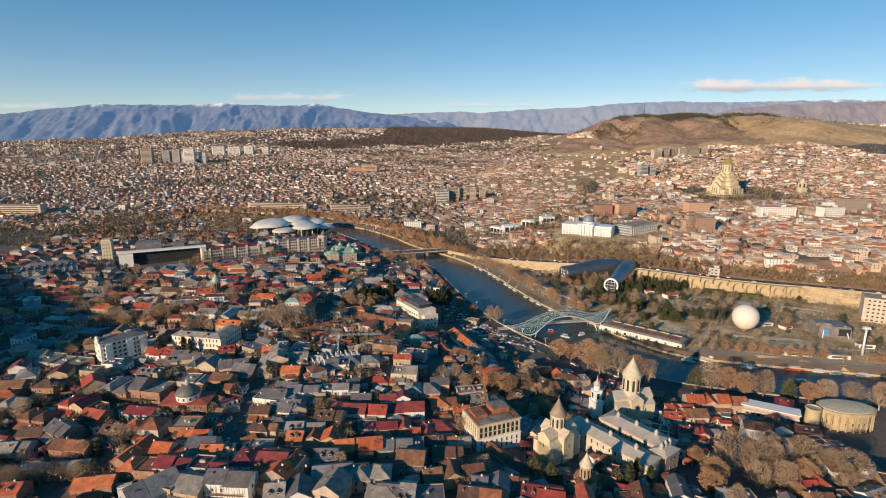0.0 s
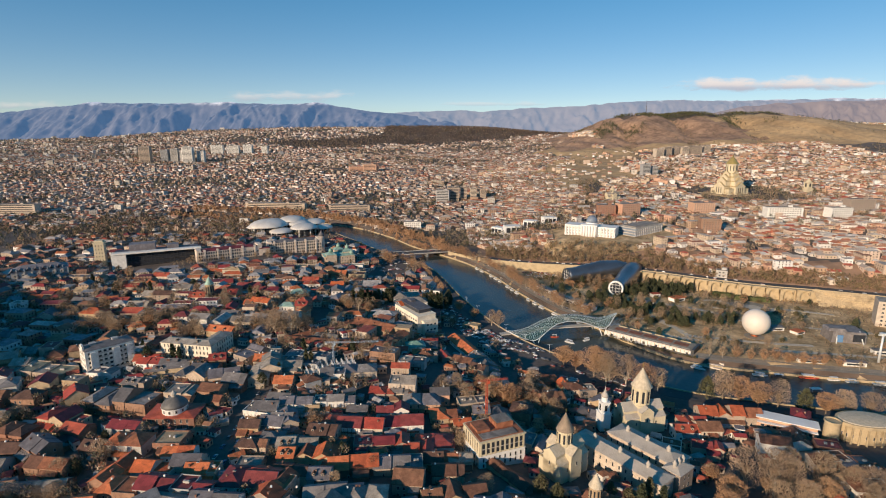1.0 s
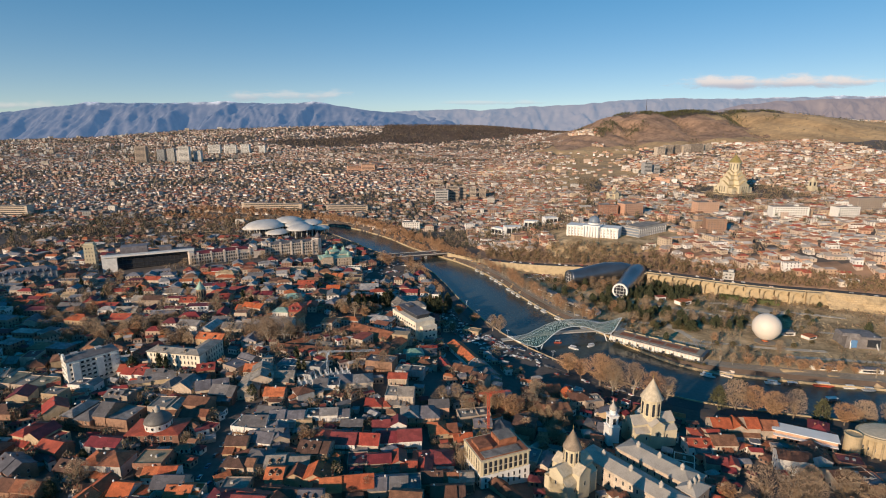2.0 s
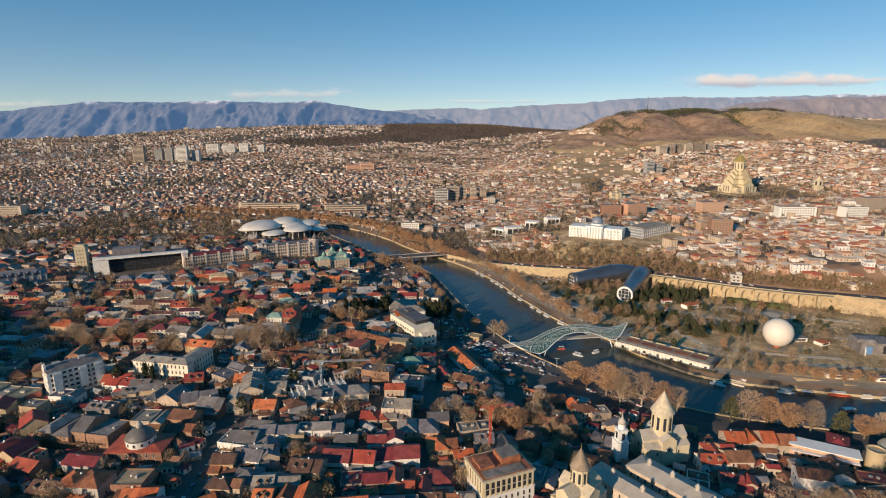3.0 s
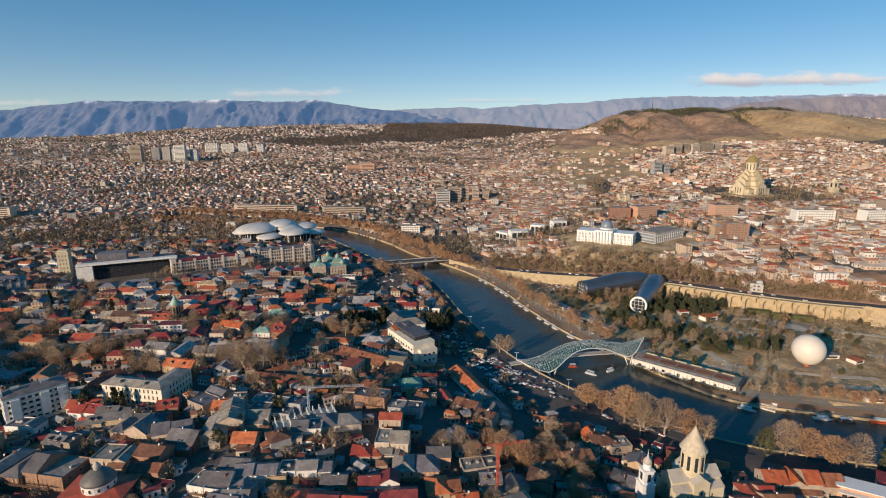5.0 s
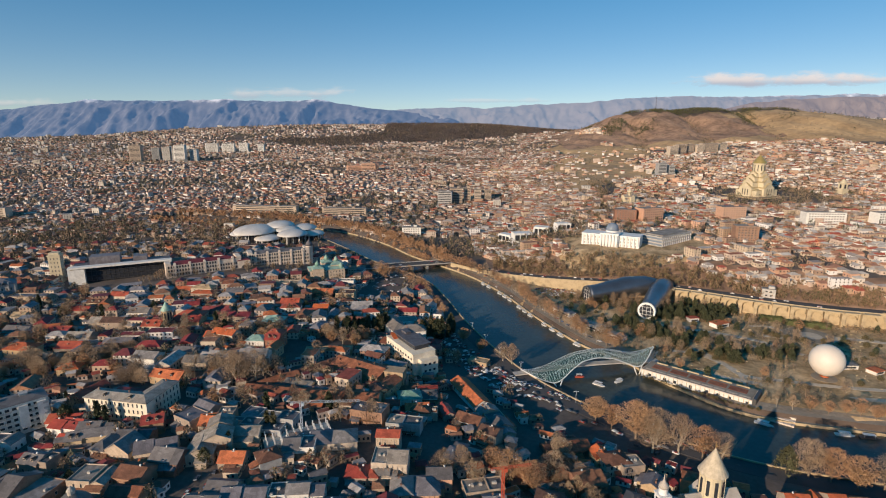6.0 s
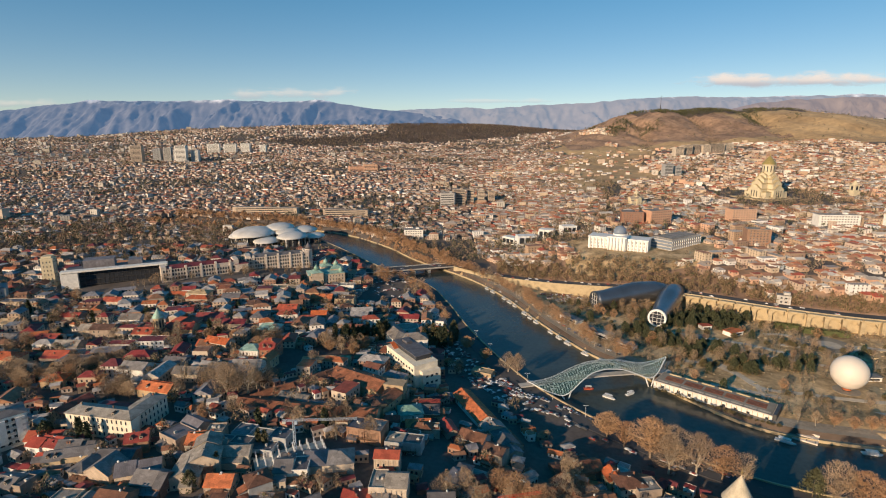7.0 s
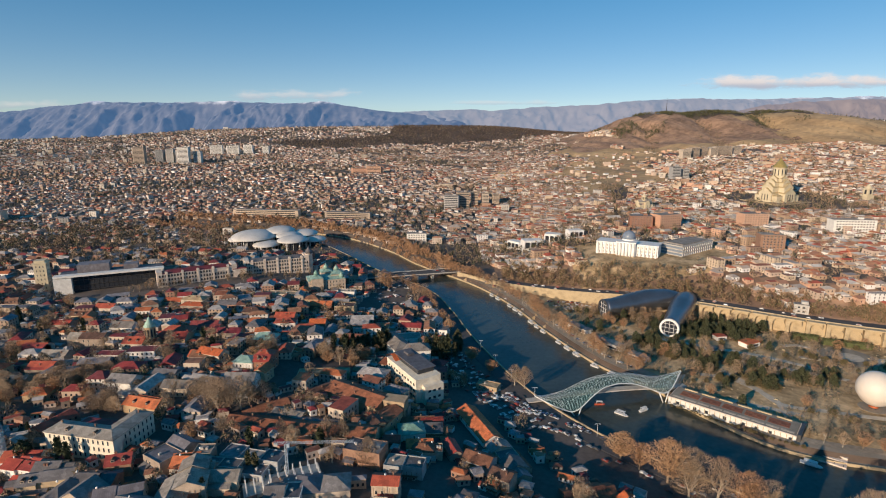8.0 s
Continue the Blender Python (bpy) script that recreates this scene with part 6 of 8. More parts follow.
BALLOON = surface("cream_balloon_cloth", [(.70, .63, .55), (.75, .68, .60)], .55, 0, .08, .05, .02)
balloon()


def quay_building():
    ob = thing("quay_terrace", 190, 497, 5, -40, "long white riverside terrace with a flat brown roof deck", "building")
    claim(190, 497, 82, 20, -40)
    part("wall", Shape().box(0, 4.5, -2, 80, 21, 5.4), PALE_STONE, ob)
    part("front_wall", Shape().box(0, -6.2, -2, 80, .5, 5.2), PLASTER["white"], ob, "white front wall")
    part("roof_deck", Shape().box(0, 4.4, 3.4, 79, 20.5, .25), PAVING, ob, "pale paved roof deck")
    for k in range(5):
        part("deck_panel", Shape().box(0, 0, 0, 12.6, 7.5, .14), ROOF["rust"], ob, "faded reddish deck panel", pose((k - 2) * 14.2, 5.5, 3.66))
    for k in range(9):
        part("deck_strip", Shape().box(0, 0, 0, 7.6, 2.2, .12), PATHWAY, ob, "pale paved strip", pose((k - 4) * 8.6, -2.6, 3.66))
    for k in range(24):
        part("pilaster", Shape().box((k - 11.5) * 3.3, -6.55, -1, .4, .25, 4.1), STONE, ob)
    part("parapet", Shape().box(0, -6.3, 3.2, 80, .7, .7), PALE_STONE, ob)
    # Openings are not cut; dark panes on the front wall stand for their shade.
    for k in (1, 4, 6, 9, 12, 14, 16, 19):
        part("opening", Shape().box(0, 0, 0, 2.2, .2, 2.3), GLASS, ob, "dark pane standing for the shade in an opening", pose((k - 9.5) * 3.9, -6.5, -.6))
    for k in range(6):
        part("planter", Shape().box((k - 2.5) * 12, 13.2, 3.65, 9, 1.2, .8), STONE, ob)
    part("end_wall", Shape().box(41.2, 5, -2, 2.2, 20, 6.4), DARKMETAL, ob, "dark shuttered end wall")
    ob = thing("landing_stage", 222, 462, 0, -38, "pale stone landing stage stepping down to the water", "landing stage")
    part("steps", Shape().box(0, 0, -3, 40, 12, 4).box(0, 3, 1, 40, 9, 1).box(0, 5, 2, 40, 6, 1.2), PALE_STONE, ob)
    for k in range(9):
        part("bollard", Shape().lathe([(.22, 0), (.18, .7), (.26, .75), (.2, .9)], 8), DARKMETAL, ob, at=pose((k - 4) * 4.6, -5.4, 1))


quay_building()


def cable_station():
    ob = thing("cable_car_station", 379, 505, 5, -10, "grey metal cable car station with a blue glass front", "building")
    part("body", Shape().box(0, 0, -2, 30, 22, 13, top=.92).box(-10, -3, 11, 16, 14, 2.5, top=.8), ROOF["grey"], ob)
    part("glass_front", Shape().box(-8, -11.2, 1, 5, .6, 7), BLUEGLASS, ob, "blue glass front")
    # Dark pane on the solid body, for the shade of the open hall.
    part("hall_opening", Shape().box(8, -11, 2, 10, .5, 7), GLASS, ob)
    for k in (-1, 1):
        part("strut", Shape().tube([(k * 12, -14, -2), (k * 9, -8, 12)], .5, 8), STEEL, ob)
    for x, y, h in ((372, 452, 26), (352, 372, 26)):
        p = thing("cable_car_pylon", x, y, 4, -14, "tall white steel cable car pylon", "pylon", "cable car pylons")
        part("mast", Shape().lathe([(1.1, -2), (.8, h)], 12), STEEL, p)
        part("crossarm", Shape().box(0, 0, h - .5, 7, 1, .9).box(0, 0, h + .4, 5, 3, 1.6), STEEL, p)


DOMEGLASS = surface("grey_dome_glass", [(.16, .20, .26), (.24, .28, .34)], .2, 0, .2, .5, 0)
BLUEGLASS = surface("blue_glass", [(.10, .22, .42), (.14, .28, .48)], .12, 0, .1, .3, 0)
cable_station()


def presidential():
    ob = thing("colonnaded_palace", 226, 852, 40, -28, "white colonnaded palace with a glass dome", "palace")
    part("wall", Shape().box(0, 0, -4, 78, 26, 19).box(0, -10, -4, 24, 16, 21.5).box(0, 0, 15, 79, 27, 1.2).box(0, -10, 17.5, 25, 17, 1.2), WHITE, ob)
    for k in range(16):
        for b in (0,):
            if abs(k - 7.5) > 3:
                part("column", Shape().box(0, 0, -1, 1.6, 1.6, 16), WHITE, ob, at=pose((k - 7.5) * 4.9, -14, 0))
    for k in range(6):
        part("column", Shape().lathe([(1, -1), (.85, 17)], 12), WHITE, ob, at=pose((k - 2.5) * 4.2, -19.3, 0))
    windows_on(ob, 78, 26, 14, "s", 4.9, TALL_WINDOW, 3, 1.5)
    windows_on(ob, 78, 26, 14, "w", 4.9, TALL_WINDOW, 3, 1.5)
    part("dome_drum", Shape().lathe([(8.5, 15), (8.5, 20), (9, 20), (9, 20.6)], 28, smooth=False), WHITE, ob)
    part("glass_dome", Shape().lathe([(8.6, 20.6), (8.4, 24), (7, 27.5), (4.4, 30), (1.5, 31), (.1, 31.2)], 28), DOMEGLASS, ob, "grey-blue glass dome")
    blk = thing("office_block", 306, 862, 40, 36, "grey office block with dark glass bands and white slabs", "building")
    for l in range(4):
        part("glass_band", Shape().box(0, 0, -2 + l * 4.2, 70, 32, 3.4), DOMEGLASS, blk)
        part("slab", Shape().box(0, 0, 1.1 + l * 4.2, 72, 34, 1.3), CONCRETE, blk)
        for k in range(15):
            part("fin", Shape().box((k - 7) * 4.8, -16.4, -2 + l * 4.2, .5, .8, 3.2), WHITE, blk)
    part("roof", Shape().box(0, 0, 14.8, 60, 26, 1.6), ROOF["pale"], blk)
    terr = thing("palace_terrace", 228, 800, 31, -28, "long low white terrace wall below the palace", "wall")
    part("wall", Shape().box(0, 0, -5, 96, 3, 8), PLASTER["cream"], terr)
    for k, (x, y, w, d, h, yaw) in enumerate(((116, 975, 34, 20, 14, 8), (150, 985, 26, 18, 13, -20), (182, 978, 26, 16, 12, 12), (95, 1000, 30, 16, 12, -50))):
        o = thing("white_pavilion", x, y, None, yaw, "white modern building with angled white frames", "building", "white pavilions")
        part("wall", Shape().box(0, 0, -6, w, d, h + 6, top=.9), WHITE, o)
        for q in range(3):
            part("window_band", Shape().box((q - 1) * w * .28, -d / 2, 2, w * .2, 1.0, h - 5), GLASS, o)
        for q in range(4):
            part("frame", Shape().tube([((q - 1.5) * w * .28 - 1.5, -d / 2 - .3, -1), ((q - 1.5) * w * .28 + 1.5, -d / 2 + .2, h)], .5, 5), WHITE, o)


presidential()


TIER_ROOF = surface("dull_gold_tiles", [(.44, .35, .20), (.50, .40, .24)], .7, .1, .25, .2, .1)


def hill_cathedral():
    """Great cathedral in stepped tiers of gables up to a tall drum and gilded cone."""
    x, y = 636, 1236
    ob = thing("hilltop_cathedral", x, y, 62, 22, "great yellow stone cathedral in stepped tiers with a gilded cone", "cathedral")
    s, r = Shape(), Shape()
    part("podium", Shape().box(0, 0, -8, 96, 84, 9), STONE, ob)
    tiers = ((64, 28, 18), (54, 24, 29), (42, 20, 38), (30, 16, 46))
    for w, d, h in tiers:
        for turn, k in ((0, 1.0), (90, .9)):
            part("gabled_wall", Shape().nave(0, 0, 0, w * k, d, h, d * .36, turn), GOLD_STONE, ob)
            part("roof", Shape().gable(0, 0, h, w * k, d, d * .36, .6, .4, turn), TIER_ROOF, ob)
    for a in (-1, 1):
        for b in (-1, 1):
            part("corner_wall", Shape().box(a * 22, b * 18, 0, 15, 13, 13), GOLD_STONE, ob)
            part("corner_roof", Shape().hip(a * 22, b * 18, 13, 15, 13, 4, .6), TIER_ROOF, ob)
    part("drum", Shape().lathe([(12.8, 44), (12.8, 50), (12, 50), (12, 66), (13, 66), (13, 67.5)], 24, smooth=False), GOLD_STONE, ob)
    slot = Shape().box(0, -.15, 0, 1.5, .3, 12).mesh("window", [GLASS])
    for k in range(12):
        a = 2 * math.pi * k / 12
        part("window", slot, None, ob, at=pose(12 * math.cos(a), 12 * math.sin(a), 52, 0, 0, math.degrees(a) + 90))
    part("cone_roof", Shape().lathe([(13.8, 67.4), (11, 71.5), (6, 78), (1.2, 83), (.2, 84)], 24, smooth=False), GOLD, ob, "gilded cone roof")
    part("cross", Shape().box(0, 0, 82.5, .5, .5, 6).box(0, 0, 86, 2.6, .4, .4), GOLD, ob)
    for turn in (0, 90, 180, 270):
        for k in (-1, 0, 1):
            part("window", slot, None, ob, at=pose(0, 0, 0, 0, 0, turn) @ pose(k * 6, -32.05 if turn % 180 else -28.85, 4))
    tw = thing("bell_tower", 798, 1215, 63, 10, "yellow stone bell tower with an open belfry and cone", "bell tower")
    part("base", Shape().box(0, 0, -4, 15, 15, 18).box(0, 0, 14, 16, 16, 1), GOLD_STONE, tw)
    part("belfry", Shape().box(0, 0, 15, 11, 11, 11).box(0, 0, 26, 12, 12, 1), GOLD_STONE, tw)
    # Dark panes on the closed belfry walls stand for its inner shade.
    for k in range(4):
        part("arch_opening", Shape().box(0, -.1, 0, 4, .2, 8), GLASS, tw, "dark pane standing for the shade in an arch", pose(0, 0, 0, 0, 0, 90 * k) @ pose(0, -5.5, 16.5))
    part("cone_roof", Shape().lathe([(6, 27), (5.8, 29), (2, 34), (.1, 36)], 16, smooth=False), GOLD_STONE, tw)
    ch = church("parish_church", 352, 1170, 55, 20, "cream stone church with two small domes among houses", (30, 10), (22, 10), 14, (4.6, 8), 6, GOLD_STONE, ROOF["pale"], CONE, False)


hill_cathedral()


def flats(x, y, w, d, h, yaw, label, storeys, wall="white", group="apartment slabs"):
    ob = thing("apartment_block", x, y, None, yaw, label, "apartment block", group)
    part("wall", Shape().box(0, 0, -6, w, d, h + 6).box(w * .2, 0, h, 6, 5, 3), PLASTER[wall], ob)
    part("roof", Shape().box(0, 0, h + .01, w - 1, d - 1, .3), ROOF["pale"], ob)
    if y < 1100:
        windows_on(ob, w, d, h, "s", 4.2, WIDE_WINDOW, storeys, 1.2)
        return ob
    for l in range(storeys):
        part("window_band", Shape().box(0, -d / 2 - .02, 1.2 + l * h / storeys, w * .9, .2, h / storeys * .42), GLASS, ob)
    return ob


flats(-72, 1072, 34, 18, 17, 4, "white cube-shaped office block by the river", 4, "white")
flats(-14, 1408, 34, 22, 34, -8, "dark grey tall block among low houses", 8, "grey", "tall blocks")
flats(12, 1425, 30, 18, 40, 4, "cream apartment tower beside a dark block", 10, "cream", "tall blocks")
for k in range(3):
    flats(40 + k * 26, 1440 + k * 6, 16, 16, 38 - k * 4, 4, "cream apartment tower among low houses", 10, "cream", "tall blocks")
flats(-326, 2082, 110, 22, 22, 2, "long building with red roof wings on a rise", 5, "pink")
flats(-300, 2076, 50, 24, 30, 2, "tall middle wing of a long salmon building", 6, "pink")
for x, y, w, h, c in ((-1345, 2410, 46, 92, "cream"), (-1262, 2420, 30, 74, "grey"), (-1222, 2430, 30, 78, "grey"), (-1190, 2440, 30, 70, "white"), (-1150, 2400, 44, 92, "white"), (-1105, 2430, 30, 66, "white")):
    flats(x, y, w, 26, h * .78, 6, "tall apartment tower over the far town", 14, c, "far towers")
for x, y, w, h in ((-1210, 2850, 60, 60), (-1130, 2860, 60, 56), (-1060, 2880, 44, 60), (-960, 2850, 30, 52)):
    flats(x, y, w, 24, h * .8, 4, "white apartment slab over the far town", 12, "white", "far towers")
for k, (x, y, w, h) in enumerate(((760, 1990, 30, 34), (796, 2010, 30, 36), (832, 2030, 28, 34), (868, 2030, 28, 30), (905, 2040, 60, 32), (960, 2060, 30, 28))):
    flats(x, y, w, 22, h, 8, "pale apartment slab on the hillside", 9, "cream", "hillside flats")
flats(560, 1560, 22, 20, 34, 5, "grey glass tower on the slope", 9, "grey", "hillside flats")
flats(590, 1570, 16, 16, 26, 5, "grey tower on the slope", 7, "grey", "hillside flats")
flats(330, 1000, 40, 22, 24, 20, "orange brick block with flat roof", 6, "pink", "hillside flats")
flats(290, 1000, 34, 20, 22, -10, "brown brick block with flat roof", 6, "brick", "hillside flats")
flats(590, 960, 60, 18, 20, -4, "white long school building on the slope", 5, "white", "hillside flats")
flats(680, 950, 40, 18, 20, 6, "white block with flat roof on the slope", 5, "white", "hillside flats")
flats(470, 1010, 40, 22, 22, 2, "salmon block with flat roof on the slope", 6, "pink", "hillside flats")
flats(760, 1010, 46, 20, 24, 0, "cream block of flats on the slope", 7, "cream", "hillside flats")
flats(415, 860, 30, 18, 22, -10, "brown brick flats over the slope", 6, "brick", "hillside flats")
flats(-1010, 1240, 110, 20, 26, 3, "long cream block with many windows", 6, "cream")
flats(-420, 1310, 150, 16, 17, -6, "long pale terrace along the river", 4, "cream")
flats(-235, 1285, 100, 16, 17, -6, "long pale terrace along the river", 4, "cream")
flats(346, 676, 13, 9, 9, -26, "small grey concrete block beside the upper road", 2, "grey")
flats(455, 545, 26, 22, 26, -30, "cream building with arched top floor over the cliff", 6, "cream")
for k, (x, y) in enumerate(((2330, 3250), (2450, 3280), (2560, 3260))):
    flats(x, y, 100, 26, 46, 0, "long white slab on the far ridge", 10, "white", "ridge slabs")


def hilltop_things():
    ob = thing("lattice_mast", 1085, 3060, None, 0, "tall thin lattice mast on the hill", "mast")
    part("mast", Shape().tube([(0, 0, -5), (0, 0, 95)], [2.2, .5], 4), DARKMETAL, ob)
    church("hill_church", 1790, 3170, float(ground_z(1790, 3170)), 10, "small pale church on the bare hill", (50, 16), (40, 16), 24, (8, 14), 12, PLASTER["cream"], ROOF["pale"], CONE, False)


hilltop_things()


# ---- old town: streets kept free, then houses ----
lane(9, (-196, 215), (-200, 262), (-196, 300), (-186, 330))
lane(12, (-128, 240), (-126, 300), (-132, 345), (-120, 372))
lane(8, (-30, 230), (-24, 290), (-10, 345), (-8, 420), (8, 470))
lane(7, (-300, 300), (-220, 285), (-150, 275), (-60, 262), (40, 255))
lane(8, (-330, 470), (-220, 452), (-140, 410), (-60, 400), (10, 395))
lane(9, (-420, 620), (-300, 560), (-180, 540), (-90, 530))
lane(16, (-100, 545), (-150, 470), (-190, 480))
lane(26, (40, 560), (60, 500), (95, 440), (140, 410), (185, 380))
lane(16, (0, 520), (20, 470), (45, 420), (60, 395))
lane(44, (-420, 728), (-300, 788), (-190, 838))
lane(40, (-90, 720), (-70, 800), (-100, 850))
lane(28, (-6, 606), (16, 560), (38, 505))
lane(15, (44, 495), (58, 470), (74, 445), (92, 424))
lane(16, (-2, 284), (24, 279), (52, 270))
lane(30, (150, 262), (190, 290), (215, 262))

house(-299, 387, 38, 18.4, 7.7, -8, "flat", "olive", "cream")
house(-260, 360, 12.3, 10.1, 11.2, -8, "flat", "pale", "ochre")
house(-213, 337, 43.7, 20.2, 9.5, -10, "hip", "grey", "brick")
house(-236, 316, 28.5, 14.7, 8.6, -15, "hip", "red", "ochre")
house(-221, 304, 15.2, 11, 7.7, -15, "gable", "red", "brick")
house(-229, 286, 18.1, 13.8, 7.7, -30, "gable", "slate", "brick")
house(-257, 303, 19, 12.9, 6.9, -10, "hip", "brown", "brick")
house(-281, 315, 17.1, 14.7, 8.6, 0, "hip", "pale", "ochre")
house(-280, 343, 15.2, 12.9, 7.7, 0, "hip", "brown", "brick")
house(-307, 343, 20.9, 12.9, 7.7, 5, "gable", "brown", "brick")
house(-324, 398, 19, 12.9, 6.9, 5, "gable", "pale", "cream")
house(-181, 290, 22.8, 12.9, 7.7, -5, "hip", "orange", "grey")
house(-173, 263, 11.4, 23.9, 8.6, -10, "gable", "orange", "brick")
house(-153, 265, 20.9, 11, 7.7, -5, "gable", "orange", "grey")
house(-160, 249, 20.9, 12.9, 8.6, -5, "hip", "orange", "brick")
house(-212, 270, 22.8, 11, 6.9, -8, "gable", "brown", "brick")
house(-211, 253, 36.1, 9.2, 6.9, 10, "flat", "pale", "brick")
house(-178, 237, 19, 12, 8.6, 8, "gable", "orange", "brick")
house(-131, 234, 24.7, 16.6, 9.5, -12, "flat", "pale", "ochre")
house(-146, 230, 17.1, 23.9, 8.6, -40, "gable", "grey", "grey")
house(-133, 248, 38, 12.9, 9.5, -6, "gable", "dark", "grey")
house(-108, 235, 22.8, 12.9, 10.3, -3, "gable", "slate", "white")
house(-99, 254, 28.5, 16.6, 8.6, -4, "hip", "dark", "white")
house(-84, 248, 13.3, 22.1, 7.7, -15, "gable", "orange", "cream")
house(-156, 288, 15.2, 12.9, 9.5, 0, "flat", "ochre", "brick")
house(-148, 281, 17.1, 10.1, 6.9, 3, "gable", "orange", "white")
house(-138, 270, 15.2, 11, 6.9, 0, "gable", "slate", "cream")
house(-128, 265, 17.1, 11, 6.9, 0, "gable", "orange", "cream")
house(-119, 309, 12.3, 10.1, 6.9, 0, "gable", "brown", "ochre")
house(-110, 288, 17.1, 9.2, 6, -5, "hip", "brown", "cream")
house(-106, 272, 13.3, 9.2, 5.2, 0, "flat", "pale", "cream")
house(-178, 346, 19, 13.8, 8.6, -3, "flat", "pale", "cream")
house(-159, 349, 15.2, 12.9, 8.6, -10, "gable", "brown", "brick")
house(-148, 363, 17.1, 12.9, 7.7, -8, "gable", "grey", "brick")
house(-135, 372, 14.2, 20.2, 7.7, 10, "gable", "pale", "cream")
house(-139, 396, 15.2, 11, 6.9, 0, "gable", "orange", "cream")
house(-116, 327, 24.7, 12.9, 6.9, -12, "flat", "pale", "white")
house(-107, 314, 15.2, 11, 6.9, -10, "gable", "slate", "white")
house(-182, 373, 24.7, 14.7, 6.9, -12, "hip", "grey", "cream")
house(-220, 397, 19, 11, 6, -10, "gable", "red", "white")
house(-218, 362, 17.1, 11, 6.9, -10, "gable", "grey", "cream")
house(-255, 382, 19, 11, 6, -5, "flat", "slate", "white")
house(-102, 317, 13.3, 11, 7.7, 0, "gable", "grey", "brick")
house(-246, 270, 17.1, 12.9, 6.9, 5, "gable", "pale", "grey")
house(-247, 286, 15.2, 11, 6.9, 0, "gable", "brown", "brick")
house(-199, 287, 13.3, 11, 6, -10, "gable", "brown", "brick")
house(-193, 307, 19, 11, 6.9, -10, "gable", "dark", "grey")
house(-155, 335, 17.1, 9.2, 6, -6, "gable", "brown", "brick")
house(-219, 233, 15.2, 11, 6.9, 0, "gable", "red", "brick")
house(-72, 383, 38, 16.6, 7.7, 10, "hip", "grey", "cream")
house(-83, 376, 17.1, 12.9, 6.9, 5, "gable", "grey", "white")
house(-32, 368, 19, 14.7, 11.2, -2, "flat", "pale", "cream")
house(-35, 385, 13.3, 9.2, 13.8, -2, "gable", "red", "cream")
house(-75, 341, 26.6, 10.1, 7.7, 5, "flat", "grey", "white")
house(-46, 360, 17.1, 11, 6.9, 0, "hip", "red", "cream")
house(-65, 318, 24.7, 13.8, 8.6, -4, "hip", "red", "white")
house(-47, 317, 15.2, 12, 7.7, -4, "gable", "red", "cream")
house(-29, 323, 26.6, 12.9, 9.5, 5, "gable", "dark", "white")
house(-36, 336, 20.9, 9.2, 7.7, 5, "gable", "dark", "white")
house(-74, 305, 17.1, 13.8, 7.7, -8, "gable", "brown", "cream")
house(-18, 352, 24.7, 14.7, 8.6, 4, "hip", "grey", "pink")
house(-6, 362, 13.3, 11, 7.7, 4, "gable", "grey", "pink")
house(-3, 336, 17.1, 13.8, 8.6, 10, "hip", "orange", "ochre")
house(9, 329, 11.4, 9.2, 7.7, 10, "gable", "orange", "pink")
house(-78, 281, 30.4, 11, 6.9, 0, "gable", "orange", "ochre")
house(-65, 281, 9.5, 12.9, 7.7, -5, "gable", "orange", "ochre")
house(-51, 275, 26.6, 12.9, 7.7, 8, "gable", "orange", "brick")
house(-27, 278, 26.6, 12, 7.7, 4, "gable", "slate", "cream")
house(-39, 300, 32.3, 11, 6.9, 6, "flat", "dark", "cream")
house(-8, 306, 22.8, 14.7, 6.9, 2, "hip", "red", "white")
house(-17, 297, 17.1, 11, 6.9, 0, "gable", "red", "cream")
house(3, 251, 32.3, 13.8, 7.7, 12, "gable", "brown", "ochre")
house(-20, 262, 15.2, 14.7, 8.6, -5, "gable", "brown", "cream")
house(0, 273, 17.1, 11, 6.9, 2, "gable", "brown", "cream")
house(-4, 287, 19, 11, 6.9, 2, "gable", "brown", "cream")
house(7, 288, 13.3, 9.2, 6.9, 5, "gable", "pale", "cream")
house(37, 275, 8.5, 46, 6, 38, "gable", "brown", "ochre")
house(47, 240, 22.8, 12.9, 7.7, -12, "gable", "dark", "white")
house(52, 236, 13.3, 9.2, 6.9, -12, "gable", "red", "white")
house(-56, 248, 28.5, 11, 6.9, 8, "gable", "grey", "white")
house(-40, 244, 20.9, 12.9, 7.7, 0, "hip", "pale", "cream")
house(-85, 246, 15.2, 20.2, 8.6, -15, "gable", "orange", "cream")
house(-92, 257, 15.2, 12.9, 7.7, -10, "gable", "red", "cream")
house(-78, 231, 22.8, 14.7, 6.9, 10, "gable", "pale", "white")
house(-81, 264, 19, 11, 6.9, -5, "gable", "brown", "cream")
house(-66, 262, 11.4, 11, 7.7, 0, "gable", "slate", "grey")
house(-25, 231, 19, 12.9, 7.7, -5, "gable", "grey", "cream")
house(-14, 230, 24.7, 14.7, 7.7, 5, "gable", "grey", "cream")
house(-32, 230, 15.2, 11, 7.7, 0, "hip", "pale", "ochre")
house(16, 232, 20.9, 12.9, 7.7, -10, "gable", "brown", "cream")
house(22, 241, 19, 12.9, 7.7, -8, "gable", "slate", "cream")
house(33, 246, 17.1, 14.7, 7.7, -10, "gable", "brown", "brick")
house(17, 358, 20.9, 11, 7.7, 12, "flat", "pale", "cream")
house(29, 340, 24.7, 11, 7.7, 14, "flat", "pale", "cream")
house(22, 346, 11.4, 11, 8.6, 5, "gable", "slate", "ochre")
